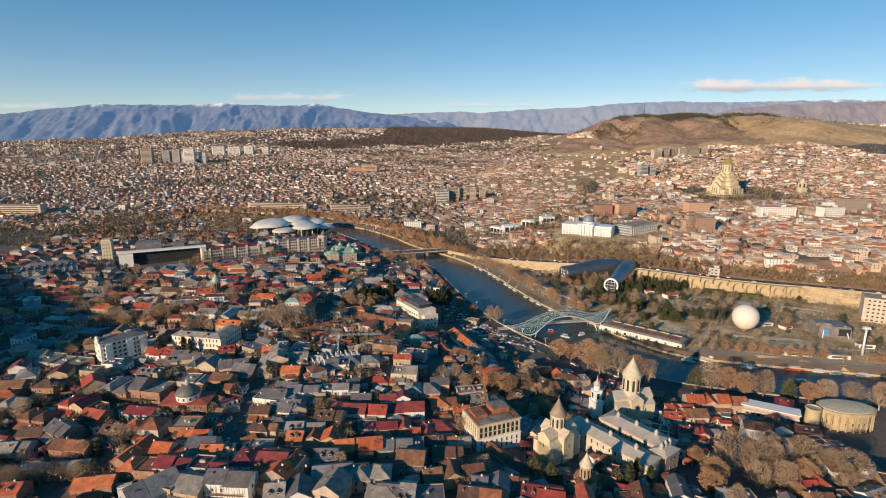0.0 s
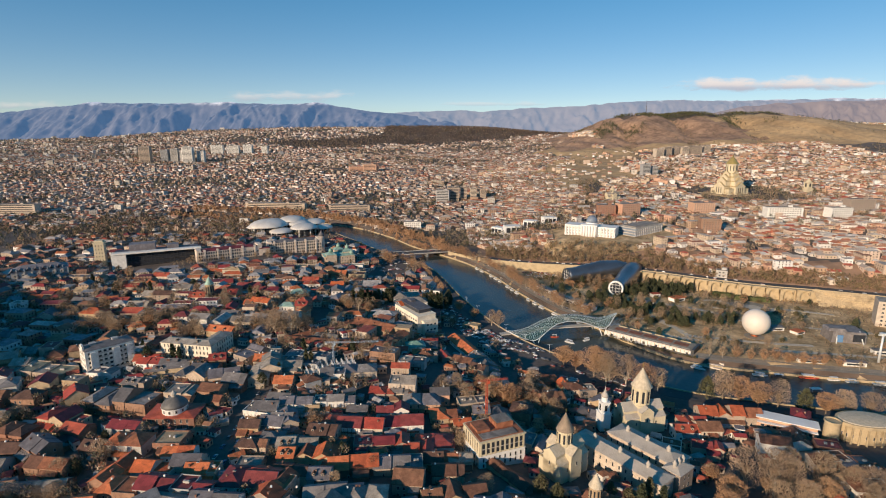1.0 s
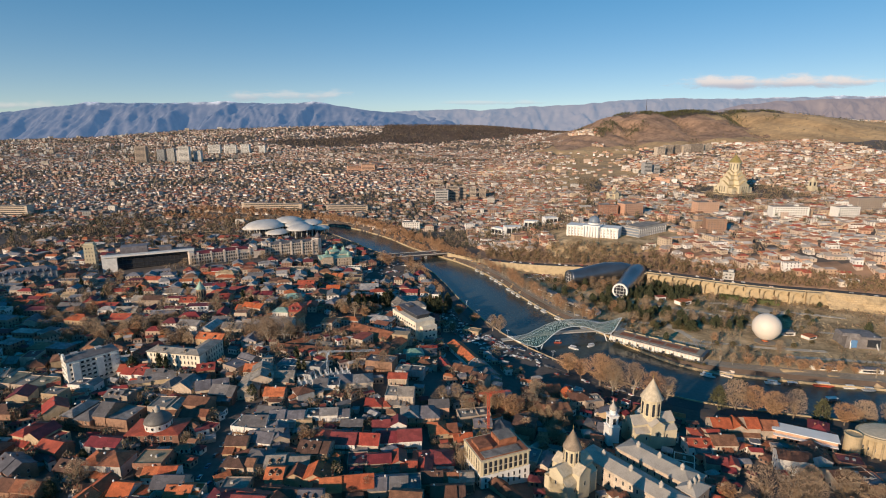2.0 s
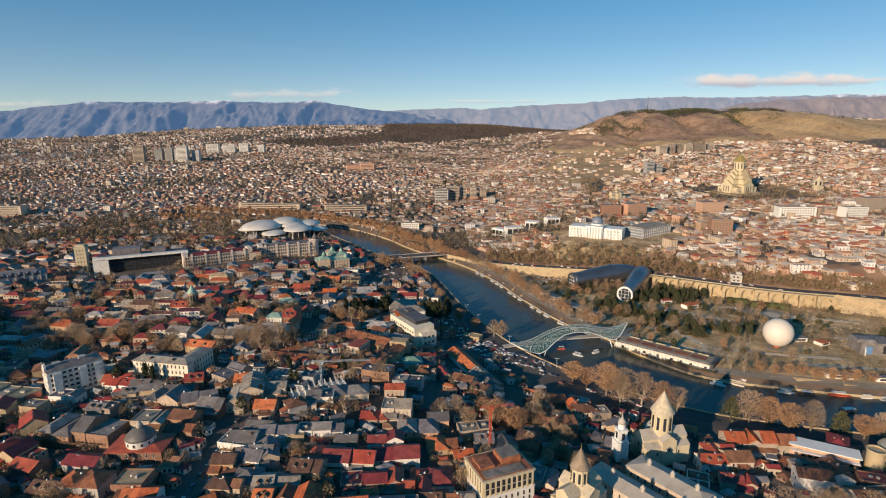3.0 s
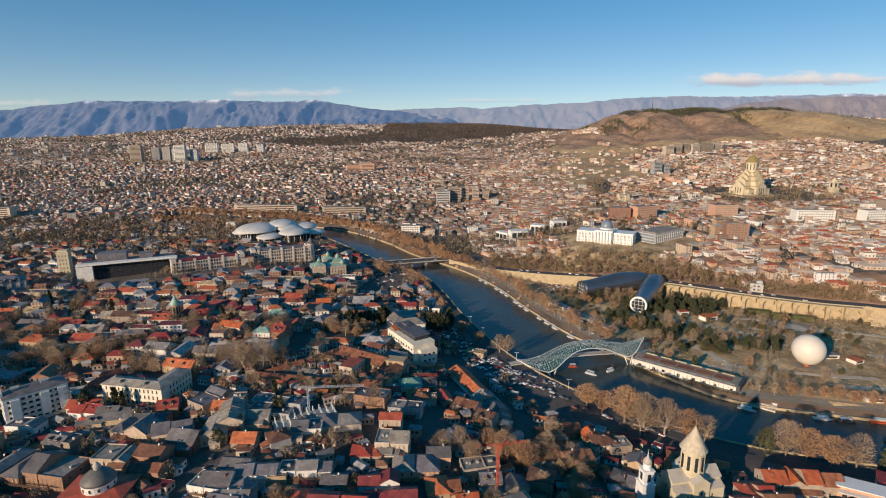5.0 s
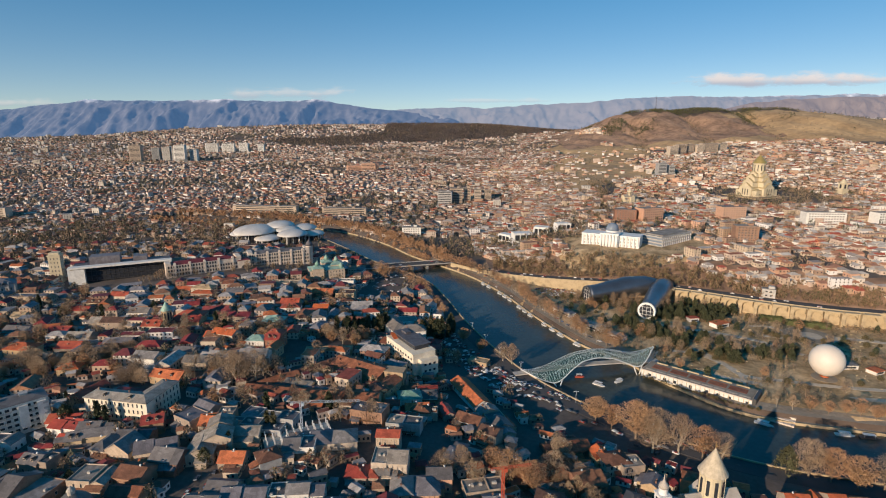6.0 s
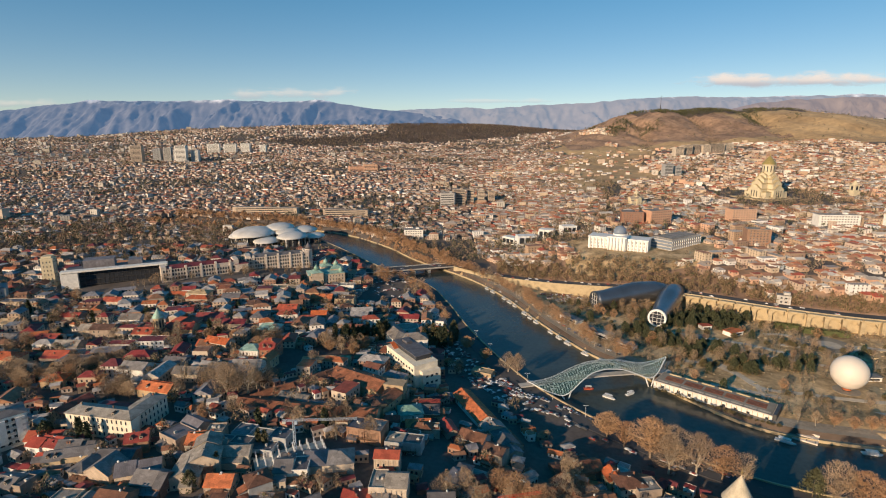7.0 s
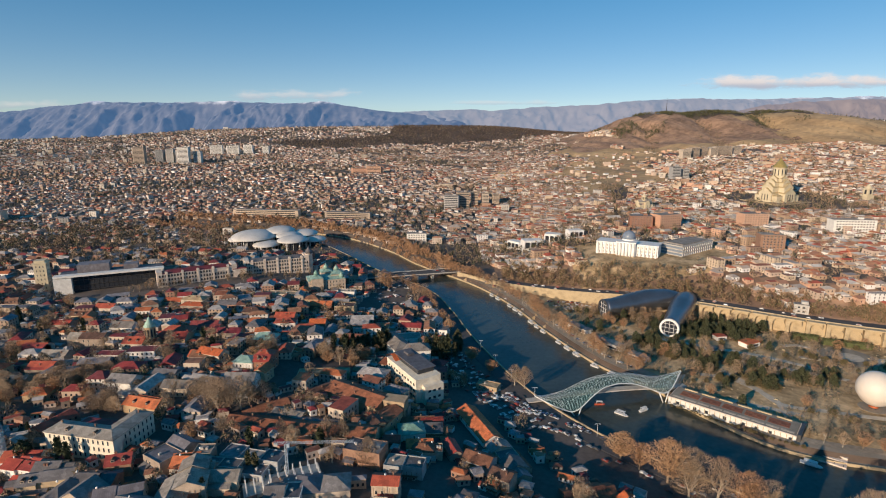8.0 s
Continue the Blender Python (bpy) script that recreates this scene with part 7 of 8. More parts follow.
house(50, 378, 38, 20.2, 6.9, 10, "gable", "brown", "brick")
house(74, 372, 17.1, 16.6, 6.9, 16, "gable", "brown", "brick")
house(14, 469, 42, 13.5, 8.6, -67, "gable", "orange", "white")
house(30, 429, 36, 14, 8.2, -68, "gable", "grey", "cream")
house(-19, 452, 19, 11, 7.7, 6, "gable", "grey", "white")
house(-22, 432, 15.2, 9.2, 6.9, 6, "gable", "orange", "white")
house(-114, 394, 34.2, 9.2, 6, -8, "flat", "slate", "grey")
house(-128, 390, 11.4, 9.2, 6.9, 0, "gable", "pale", "cream")
house(-115, 364, 13.3, 11, 6, 0, "gable", "orange", "cream")
house(-99, 318, 11.4, 16.6, 6.9, 20, "gable", "slate", "cream")
house(-86, 293, 22.8, 12.9, 6.9, 4, "gable", "pale", "ochre")
house(-102, 295, 13.3, 12.9, 6.9, 0, "hip", "grey", "cream")
house(-99, 337, 20.9, 11, 6.9, 5, "gable", "slate", "white")
house(-111, 341, 15.2, 11, 6.9, -5, "gable", "grey", "cream")
house(-116, 330, 15.2, 12.9, 6.9, 0, "gable", "grey", "white")
house(-88, 336, 9.5, 9.2, 6.9, 5, "flat", "ochre", "ochre")
house(70, 405, 28.5, 12.9, 6, 14, "gable", "brown", "brick")
house(89, 397, 9.5, 11, 6.9, 10, "gable", "orange", "ochre")
house(-59, 336, 13.3, 9.2, 6, 0, "gable", "grey", "brick")
house(193, 355, 41.8, 12.9, 8.6, -4, "gable", "orange", "cream")
house(164, 345, 17.1, 14.7, 7.7, 0, "hip", "red", "cream")
house(155, 336, 15.2, 11, 6.9, 0, "gable", "red", "white")
house(170, 337, 15.2, 12.9, 7.7, 0, "gable", "brown", "cream")
house(228, 276, 19, 12.9, 7.7, -6, "hip", "brown", "white")
house(239, 273, 19, 11, 7.7, 6, "hip", "pale", "cream")
house(200, 259, 17.1, 9.2, 6.9, 8, "gable", "red", "ochre")
house(241, 290, 19, 11, 6.9, 10, "gable", "brown", "brick")
house(226, 251, 15.2, 12.9, 7.7, 20, "gable", "pale", "white")
house(200, 246, 22.8, 12.9, 6.9, 0, "gable", "brown", "brick")
house(226, 305, 24.7, 12.9, 6.9, 5, "gable", "brown", "cream")
house(95, 390, 15.2, 12.9, 7.7, 10, "hip", "brown", "cream")
house(103, 387, 13.3, 11, 8.6, 10, "flat", "pale", "cream")
house(150, 244, 17.1, 11, 7.7, 0, "hip", "pale", "cream")
house(239, 301, 19, 12.9, 6, 0, "flat", "slate", "brick")
house(-194, 460, 20.9, 11, 6.9, -14, "gable", "orange", "ochre")
house(-149, 490, 20.9, 14.7, 7.7, 0, "gable", "grey", "white")
house(-189, 534, 20.9, 11, 8.6, -18, "gable", "orange", "cream")
house(-144, 525, 13.3, 12.9, 11.2, -6, "hip", "red", "brick")
house(-157, 520, 15.2, 12.9, 9.5, -6, "hip", "green", "white")
house(-139, 504, 9.5, 12.9, 7.7, -10, "gable", "orange", "ochre")
house(-231, 490, 19, 12.9, 7.7, -8, "gable", "grey", "white")
house(-282, 477, 15.2, 11, 6.9, 8, "hip", "orange", "ochre")
house(-314, 518, 15.2, 11, 6.9, 0, "hip", "red", "cream")
house(-313, 496, 17.1, 12.9, 6.9, 0, "gable", "pale", "cream")
house(-348, 556, 19, 11, 7.7, 0, "gable", "red", "white")
house(-319, 542, 20.9, 12.9, 7.7, 0, "gable", "pale", "cream")
house(-189, 482, 19, 11, 6.9, -4, "gable", "pale", "cream")
house(-100, 522, 38, 9.2, 5.2, 4, "flat", "ochre", "ochre")
house(-179, 383, 19, 12.9, 6.9, 0, "gable", "grey", "brick")
house(-223, 395, 24.7, 11, 6.9, -10, "gable", "red", "white")
house(-205, 385, 24.7, 11, 6.9, 15, "gable", "grey", "ochre")
house(-161, 373, 20.9, 12.9, 7.7, 20, "gable", "slate", "cream")
house(-130, 382, 15.2, 22.1, 8.6, 14, "gable", "pale", "cream")
house(-142, 401, 13.3, 11, 6.9, 10, "gable", "orange", "brick")
house(-135, 405, 9.5, 9.2, 8.6, 5, "flat", "pale", "cream")
house(-108, 404, 34.2, 11, 6.9, -12, "flat", "slate", "grey")
house(-116, 386, 15.2, 11, 6, 5, "gable", "pale", "cream")
house(-152, 405, 15.2, 23.9, 7.7, -30, "flat", "slate", "cream")
house(-39, 472, 15.2, 9.2, 8.6, -8, "flat", "ochre", "cream")
house(-25, 461, 20.9, 11, 7.7, 6, "gable", "brown", "cream")
house(-16, 460, 13.3, 11, 7.7, 10, "gable", "red", "cream")
house(-28, 446, 15.2, 12.9, 7.7, 12, "hip", "green", "white")
house(-13, 451, 13.3, 9.2, 6.9, 10, "gable", "brown", "ochre")
house(-38, 432, 9.5, 7.4, 6, 0, "gable", "red", "cream")
house(-17, 427, 17.1, 9.2, 6.9, 0, "hip", "brown", "cream")
house(-3, 432, 7.6, 14.7, 6.9, 20, "gable", "red", "cream")
house(-28, 407, 20.9, 11, 6.9, -10, "flat", "pale", "grey")
house(24, 535, 17.1, 9.2, 4.3, -25, "flat", "ochre", "ochre")
house(-282, 695, 24.7, 12.9, 7.7, -6, "hip", "ochre", "cream")
house(-198, 725, 32.3, 12.9, 8.6, -4, "flat", "ochre", "cream")
house(-143, 686, 22.8, 11, 10.3, 0, "gable", "orange", "brick")
house(-118, 686, 20.9, 14.7, 11.2, 0, "flat", "brown", "ochre")
house(-157, 703, 15.2, 11, 9.5, 0, "hip", "brown", "ochre")
house(-130, 754, 19, 11, 8.6, 0, "flat", "pale", "white")
house(-229, 607, 24.7, 12.9, 7.7, 4, "gable", "dark", "cream")
house(-245, 591, 24.7, 14.7, 8.6, 0, "hip", "red", "cream")
house(-200, 592, 20.9, 11, 7.7, 0, "gable", "dark", "cream")
house(-161, 572, 19, 14.7, 9.5, -5, "hip", "green", "cream")
house(-144, 519, 11.4, 11, 10.3, 0, "gable", "red", "brick")
house(-195, 534, 22.8, 11, 7.7, -8, "gable", "orange", "cream")
house(-165, 637, 19, 12.9, 7.7, 0, "gable", "red", "ochre")
house(-203, 654, 19, 12.9, 6.9, 0, "hip", "brown", "cream")
house(-147, 481, 17.1, 12.9, 6.9, 0, "gable", "grey", "white")
house(-131, 626, 15.2, 11, 7.7, 0, "gable", "orange", "cream")
house(-345, 511, 22.8, 14.7, 10.3, -8, "hip", "orange", "ochre")
house(-444, 541, 11.4, 11, 10.3, 0, "flat", "pale", "white")
house(-447, 570, 15.2, 12.9, 7.7, 0, "gable", "orange", "ochre")
house(-444, 598, 17.1, 11, 7.7, 0, "gable", "orange", "cream")
house(-418, 600, 13.3, 11, 8.6, 0, "gable", "ochre", "cream")
house(-392, 565, 24.7, 11, 6.9, -8, "gable", "grey", "grey")
house(-394, 515, 15.2, 18.4, 6.9, 20, "gable", "slate", "cream")
house(-348, 559, 19, 12.9, 7.7, 0, "gable", "red", "cream")
house(-311, 519, 19, 12.9, 6.9, 0, "gable", "red", "cream")
house(-328, 583, 17.1, 12.9, 7.7, 0, "gable", "pale", "cream")
house(-314, 581, 20.9, 12.9, 7.7, 0, "gable", "brown", "cream")
house(-309, 614, 20.9, 12.9, 7.7, 0, "gable", "pale", "white")
house(-268, 565, 17.1, 12.9, 7.7, 0, "gable", "red", "cream")
house(-243, 579, 24.7, 14.7, 8.6, 0, "gable", "red", "ochre")
house(-226, 603, 24.7, 12.9, 7.7, 0, "gable", "dark", "cream")
house(-274, 677, 24.7, 11, 7.7, -4, "hip", "orange", "cream")
house(-365, 674, 19, 11, 7.7, 0, "gable", "red", "cream")
house(-378, 654, 19, 11, 6.9, 0, "gable", "brown", "ochre")
house(-375, 624, 19, 11, 6.9, 0, "gable", "red", "cream")
house(-436, 677, 20.9, 11, 6.9, 0, "gable", "slate", "cream")
house(-306, 698, 17.1, 11, 6.9, 0, "gable", "orange", "cream")
house(-192, 533, 24.7, 11, 6.9, -6, "gable", "brown", "ochre")
house(-198, 458, 24.7, 11, 6.9, -14, "gable", "orange", "ochre")
house(-476, 675, 22.8, 12.9, 7.7, 0, "flat", "slate", "cream")
house(-343, 422, 19, 11, 6.9, 5, "gable", "pale", "cream")
house(-390, 454, 19, 11, 6.9, 5, "gable", "slate", "grey")
house(-234, 405, 19, 11, 6, 5, "gable", "red", "white")
house(-208, 394, 19, 11, 6, 5, "gable", "grey", "cream")

house(-55, 594, 42, 16, 12, -62, "hip", "pale", "white")
house(-36, 580, 24, 15, 12, 12, "hip", "pale", "white")
house(-44, 618, 20, 16, 10, 12, "flat", "pale", "white")

fill = random.Random(21)
spots = []
for _ in range(9000):
    x, y = fill.uniform(-700, 260), fill.uniform(205, 980)
    d, side, half = (float(q) for q in to_line(x, y, RIVER))
    if side > 0 or d - half < 24 or abs(x) > .9 * y + 40:
        continue
    w, dd = fill.uniform(11, 22), fill.uniform(9, 14)
    grid = 32 if x < -60 and y < 430 else -14 * math.sin(.006 * x + .5) - 6
    yaw = grid + 10 * math.sin(.011 * y) + fill.choice((0, 90)) + fill.uniform(-14, 14)
    if share(x, y, w + 1, dd + 1, yaw) > .05 or (y < 700 and math.sin(.045 * x + 1.7 * math.sin(.03 * y)) > .72):
        continue
    claim(x, y, w + 1, dd + 1, yaw)
    spots.append((x, y, w, dd, fill.uniform(6, 10.5), yaw, fill.choice(("gable", "gable", "hip", "flat")),
                  fill.choice(("orange", "orange", "red", "dark", "brown", "brown", "grey", "slate", "pale", "brown", "brown")), fill.choice(("cream", "white", "brick", "ochre", "cream", "grey", "brick"))))
sheds = []
for _ in range(22000):
    x, y = fill.uniform(-600, 250), fill.uniform(205, 800)
    d, side, half = (float(q) for q in to_line(x, y, RIVER))
    if side > 0 or d - half < 26 or abs(x) > .9 * y + 30:
        continue
    w, dd, yaw = fill.uniform(4, 9), fill.uniform(3.5, 6), fill.uniform(-40, 40)
    if share(x, y, w, dd, yaw) > .25 or share(x, y, w + 10, dd + 10, yaw) < .2:
        continue
    claim(x, y, w, dd, yaw)
    sheds.append((x, y, w, dd, fill.uniform(2.6, 5.5), yaw))
near = sorted((q for q in spots if q[1] < 430), key=lambda q: q[1])[:150]
for q in near:
    house(*q, extras=False, most=6)
rest = np.array([q[:6] for q in spots if q not in near])
rng = np.random.RandomState(3)
town("old_town_houses", *(rest[:, k] for k in range(6)), np.where(rng.rand(len(rest)) < .8, rest[:, 3] * .24, 0), "tight rows of low plastered houses with red, brown and grey roofs", [OLD_WALL, OLD_ROOF, GLASS], 3.4, 1)

sheds = np.array(sheds)
town("yard_sheds", *(sheds[:, k] for k in range(6)), sheds[:, 3] * rng.choice([0, .2, .25], len(sheds)), "small lean-tos, sheds and stairs crowded between houses", [OLD_WALL, OLD_ROOF, GLASS], 2.6, 8)

# ---- the bank across the river ----
def hillside():
    n = 24000
    x, y = scatter(n, 31, 40, 1500, 640, 2250)
    rng = np.random.RandomState(32)
    w, up, _ = to_line(x, y, WALL)
    s = w * up
    turn = x / y
    bare = bare_slope(x, y) > np.where(rng.rand(n) < .06, 9, 0)
    ok = (s > np.where(x > 290, 40, 60) + 8 * np.sin(x * .05)) & (turn < .95) & (turn > .03) & ~bare
    ok &= ~((np.abs(x - 240) < 78) & (np.abs(y - 850) < 72)) & ~((np.abs(x - 306) < 50) & (np.abs(y - 862) < 50))
    ok &= ~((np.abs(x - 655) < 105) & (np.abs(y - 1230) < 95)) & ~((np.abs(x - 140) < 75) & (np.abs(y - 985) < 30))
    ok &= np.sin(x * .031 + y * .013) > -.93
    gully = np.abs(x - (250 + .25 * (y - 1000))) < 26 + 20 * np.sin(y * .01)
    ok &= ~(gully & (y > 1020) & (y < 1500))
    x, y = x[ok], y[ok]
    k = keep_apart(x, y, np.round(10.5 + 5 * sstep(900, 1800, y)))
    x, y = x[k], y[k]
    m = len(x)
    w = rng.uniform(7, 14, m)
    big = rng.rand(m) < .06
    w = np.where(big, w * 1.7, w)
    d, h = rng.uniform(7, 11, m), np.where(big, rng.uniform(7, 13, m), rng.uniform(2.8, 5.4, m))
    yaw = 16 * np.sin(x * .006) + 12 * np.sin(y * .008) + np.where(rng.rand(m) < .4, 90, 0)
    rise = np.where(big | (rng.rand(m) < .18), 0, d * .22)
    x2, y2 = scatter(900, 35, 640, 880, 2350, 2950)
    ok = (np.sin(x2 * .03 + y2 * .011) > .3) & (x2 < 660 + .2 * (y2 - 2350))
    x3, y3 = scatter(900, 36, 1800, 2800, 2780, 3200)
    ok3 = np.sin(x3 * .012 - y3 * .02) > .5
    ex, ey = np.concatenate([x2[ok], x3[ok3]]), np.concatenate([y2[ok], y3[ok3]])
    e = len(ex)
    town("ridge_houses", ex, ey, rng.uniform(9, 18, e), rng.uniform(8, 12, e), rng.uniform(5, 9, e), rng.uniform(-30, 30, e), rng.choice([0, 2.2], e), "pale houses on the shoulder and back of the hill", [HILL_WALL, HILL_ROOF, GLASS], 0, 13)
    near = y < 1250
    town("hillside_houses", *(q[near] for q in (x, y, w, d, h, yaw, rise)), "crowded low houses climbing the slope across the river", [HILL_WALL, HILL_ROOF, GLASS], 4.4, 2)
    town("hillside_houses", *(q[~near] for q in (x, y, w, d, h, yaw, rise)), "far low houses on the upper slope", [HILL_WALL, HILL_ROOF, GLASS], 0, 3)


HILL_WALL = surface("hillside_walls", [(.58, .46, .34), (.68, .61, .53), (.46, .32, .22), (.54, .41, .31), (.80, .77, .74), (.37, .25, .18), (.58, .45, .36), (.72, .66, .60), (.60, .37, .26)], .9, 0, .25, .1, 0, "island")
HILL_ROOF = surface("hillside_roofs", [(.42, .16, .09), (.40, .35, .31), (.33, .17, .115), (.50, .455, .41), (.42, .10, .065), (.34, .30, .275), (.44, .22, .13), (.54, .50, .46), (.36, .19, .125), (.46, .38, .32)], .8, 0, .3, .1, 0, "island")
hillside()


# ---- the far plain ----
def plain():
    n = 110000
    rng = np.random.RandomState(41)
    y = 1060 + (4650 - 1060) * rng.rand(n) ** 1.15
    x = rng.uniform(-1.02, .36, n) * y
    d, side, half = to_line(x, y, RIVER)
    ok = (d - half > 16) & ~((x > -400) & (x < -235) & (y < 1130))
    ok &= (forest(x, y) < 0) & (bare_slope(x, y) < 0) & (x / y < .25)
    ok &= ((belt(x, y) < 0) | (rng.rand(n) < .14)) & (rng.rand(n) < 1 - .35 * sstep(2400, 3600, y))
    ok &= np.hypot(x - 165, (y - 1960) * .6) > 70
    ok &= ~((side < 0) & (y < 1000))
    x, y = x[ok], y[ok]
    k = keep_apart(x, y, np.round(13 + 12 * sstep(1000, 4500, y)))
    x, y = x[k], y[k]
    m = len(x)
    w, d = rng.uniform(7, 15, m) * np.where(rng.rand(m) < .12, 1.9, 1), rng.uniform(6.5, 11, m)
    h = rng.uniform(2.8, 6.2, m) * np.where(rng.rand(m) < .1, 1.8, 1)
    tall = rng.rand(m) < .004 + .03 * sstep(1800, 3200, y) * (x < -.45 * y)
    yaw = 20 * np.sin(x * .002) + 14 * np.sin(y * .003) + np.where(rng.rand(m) < .35, 90, 0)
    low = ~tall
    grow = 1 + .12 * sstep(2200, 4500, y)
    rise = np.where(rng.rand(m) < .72, d * .22, 0)
    nearer = low & (y < 1500)
    farther = low & (y >= 1500)
    town("plain_houses", *(q[nearer] for q in (x, y, w, d, h, yaw, rise)), "dense town houses and yards on the river plain", [FAR_WALL, FAR_ROOF, GLASS], 3.8, 4)
    town("plain_houses", *(q[farther] for q in (x, y, w * grow, d * grow, h * grow, yaw, rise)), "far town houses fading to the hills", [FAR_WALL, FAR_ROOF, GLASS], 0, 5)
    far = 1 + .8 * sstep(1500, 4000, y)
    town("plain_flats", *(q[tall] for q in (x, y, w * 1.3, d, (rng.uniform(10, 20, m)) * (.6 + .35 * far), yaw * .4, 0 * rise)), "scattered apartment blocks rising over the low town", [BLOCK_WALL, BLOCK_ROOF, GLASS], 5, 6)


plain()


# ---- trees ----
for x, y, key, k in ((-150, 455, "tall", 1.25), (-160, 462, "plane", 1.2), (-138, 460, "tall", 1.2), (-172, 470, "wide", 1.2), (-128, 470, "wide", 1.1),
                     (-4, 368, "tall", 1.0), (6, 372, "tall", 1.05), (14, 364, "plane", .95), (32, 372, "rust", 1.35), (44, 366, "rust", 1.3), (24, 380, "rust", 1.2),
                     (-66, 428, "thin", 1.1), (-74, 426, "thin", 1.1), (-100, 424, "thin", 1.0), (-92, 418, "thin", 1.1), (-48, 408, "thin", 1.1),
                     (-235, 405, "pine", 1.1), (-208, 402, "cypress", .8), (-214, 404, "cypress", .9), (-122, 375, "cypress", .7), (-130, 362, "pine", .8), (-104, 395, "cypress", .8), (-108, 396, "cypress", .7),
                     (-250, 520, "wide", 1.1), (-300, 470, "wide", .9), (-330, 480, "wide", 1.0), (-285, 500, "rust", 1.1), (-230, 545, "wide", .9), (-210, 560, "rust", 1),
                     (150, 268, "rust", 1.2), (165, 280, "plane", 1.4), (178, 276, "plane", 1.45), (190, 285, "tall", 1.2), (200, 268, "rust_tall", 1.1), (208, 282, "plane", 1.3), (172, 262, "wide", 1.2), (186, 262, "wide", 1.1),
                     (226, 268, "plane", 1.25), (236, 276, "wide", 1.0), (216, 258, "thin", 1.2), (142, 256, "rust", 1.2), (84, 262, "pine", .9), (92, 258, "pine", .9), (98, 256, "cypress", .9), (104, 262, "cypress", .9), (110, 258, "cypress", .8),
                     (48, 262, "pine", 1.0), (56, 258, "pine", .9), (-290, 300, "wide", .8), (-312, 275, "pine", 1.1), (-296, 268, "wide", .9), (58, 330, "wide", .9), (66, 338, "wide", 1), (50, 345, "wide", .9), (72, 348, "thin", 1.1),
                     (-40, 275, "wide", .7), (-78, 322, "wide", .7), (-58, 258, "wide", .7), (20, 262, "wide", .8)):
    tree(x, y, key, k * (1.12 if x > 135 else 1.1))
for x, y, key, k in ((100, 451, "rust", 1.15), (107, 440, "rust_tall", 1.0), (119, 429, "rust_tall", 1.25), (131, 421, "plane", 1.25), (140, 413, "tall", 1.15), (151, 407, "rust_tall", 1.1), (125, 413, "tall", 1.05), (163, 401, "plane", 1.0),
                     (50, 540, "thin", 1.0), (44, 546, "tall", .8), (28, 566, "rust", .8), (14, 590, "rust", .8), (2, 625, "pine", .9), (195, 392, "pine", 1.1), (206, 388, "wide", 1.2), (216, 384, "rust_tall", 1.2), (226, 380, "rust", 1.3),
                     (240, 376, "wide", 1.2), (254, 372, "pine", 1.2), (268, 368, "rust", 1.2), (280, 366, "wide", 1.2), (296, 362, "plane", 1.1), (310, 360, "tall", 1.0), (324, 356, "tall", 1.0), (338, 352, "tall", 1.0), (352, 350, "thin", 1.1)):
    tree(x + tree_dice.uniform(-2, 2), y + tree_dice.uniform(-2, 2) - 3, key, k * 1.36, 4.2)
grove = random.Random(17)
for k in range(14):
    tree(grove.uniform(142, 232), grove.uniform(236, 292), grove.choice(("plane", "wide", "tall", "rust", "plane")), grove.uniform(.8, 1.15))
for k in range(22):
    u = grove.random()
    tree(54 + 22 * u + grove.uniform(-6, 10), 404 - 85 * u + grove.uniform(-8, 8), grove.choice(("wide", "wide", "plane", "thin")), grove.uniform(.75, 1.0))
for x0, y0, x1, y1, n in ((-92, 568, -58, 594, 11), (-84, 578, -60, 600, 7), (-28, 596, 4, 604, 9), (-22, 586, -4, 592, 5), (-100, 560, -88, 566, 4)):
    for k in range(n):
        u = k / (n - 1)
        tree(x0 + (x1 - x0) * u + grove.uniform(-1.5, 1.5), y0 + (y1 - y0) * u + grove.uniform(-1.5, 1.5), "cypress", grove.uniform(.85, 1.35))
for k in range(9):
    tree(-85 + grove.uniform(-26, 14), 548 + grove.uniform(-10, 20), grove.choice(("wide", "rust", "plane")), .9)
for x0, y0, x1, y1, n in ((-195, 452, -125, 482, 16), (-108, 542, -78, 572, 12), (-300, 462, -212, 556, 34), (-262, 582, -230, 560, 10), (-420, 560, -320, 640, 26)):
    for k in range(n):
        x, y = grove.uniform(x0, x1), grove.uniform(min(y0, y1), max(y0, y1))
        if share(x, y, 4, 4) < .75:
            tree(x, y, grove.choice(("wide", "wide", "plane", "tall", "rust")), grove.uniform(.8, 1.15), None, True)
for k in range(34):
    u = grove.random()
    tree(-395 + 200 * u + grove.uniform(-9, 9), 752 + 90 * u + grove.uniform(-12, 4), grove.choice(("wide", "wide", "plane", "thin")), grove.uniform(.55, .8), None, True)
for x, y, key, s in ((-92, 800, "rust_tall", 1.1), (-86, 794, "rust_tall", 1.0), (-98, 806, "plane", 1.1), (-58, 838, "rust_tall", .8), (-52, 770, "rust_tall", .9), (-112, 850, "rust", 1.0), (-40, 760, "plane", 1.0), (-46, 742, "thin", 1.1)):
    tree(x, y, key, s * 1.2, None, True)
planted = 0
while planted < 120:
    x, y = grove.uniform(-520, 40), grove.uniform(235, 720)
    d, side, half = (float(q) for q in to_line(x, y, RIVER))
    if abs(x) < .85 * y and share(x, y, 6, 6) < .45 and side < 0 and d - half > 16:
        tree(x, y, grove.choice(("wide", "wide", "rust", "plane", "tall", "pine", "cypress")), grove.uniform(.65, 1.0), None, y > 330)
        planted += 1
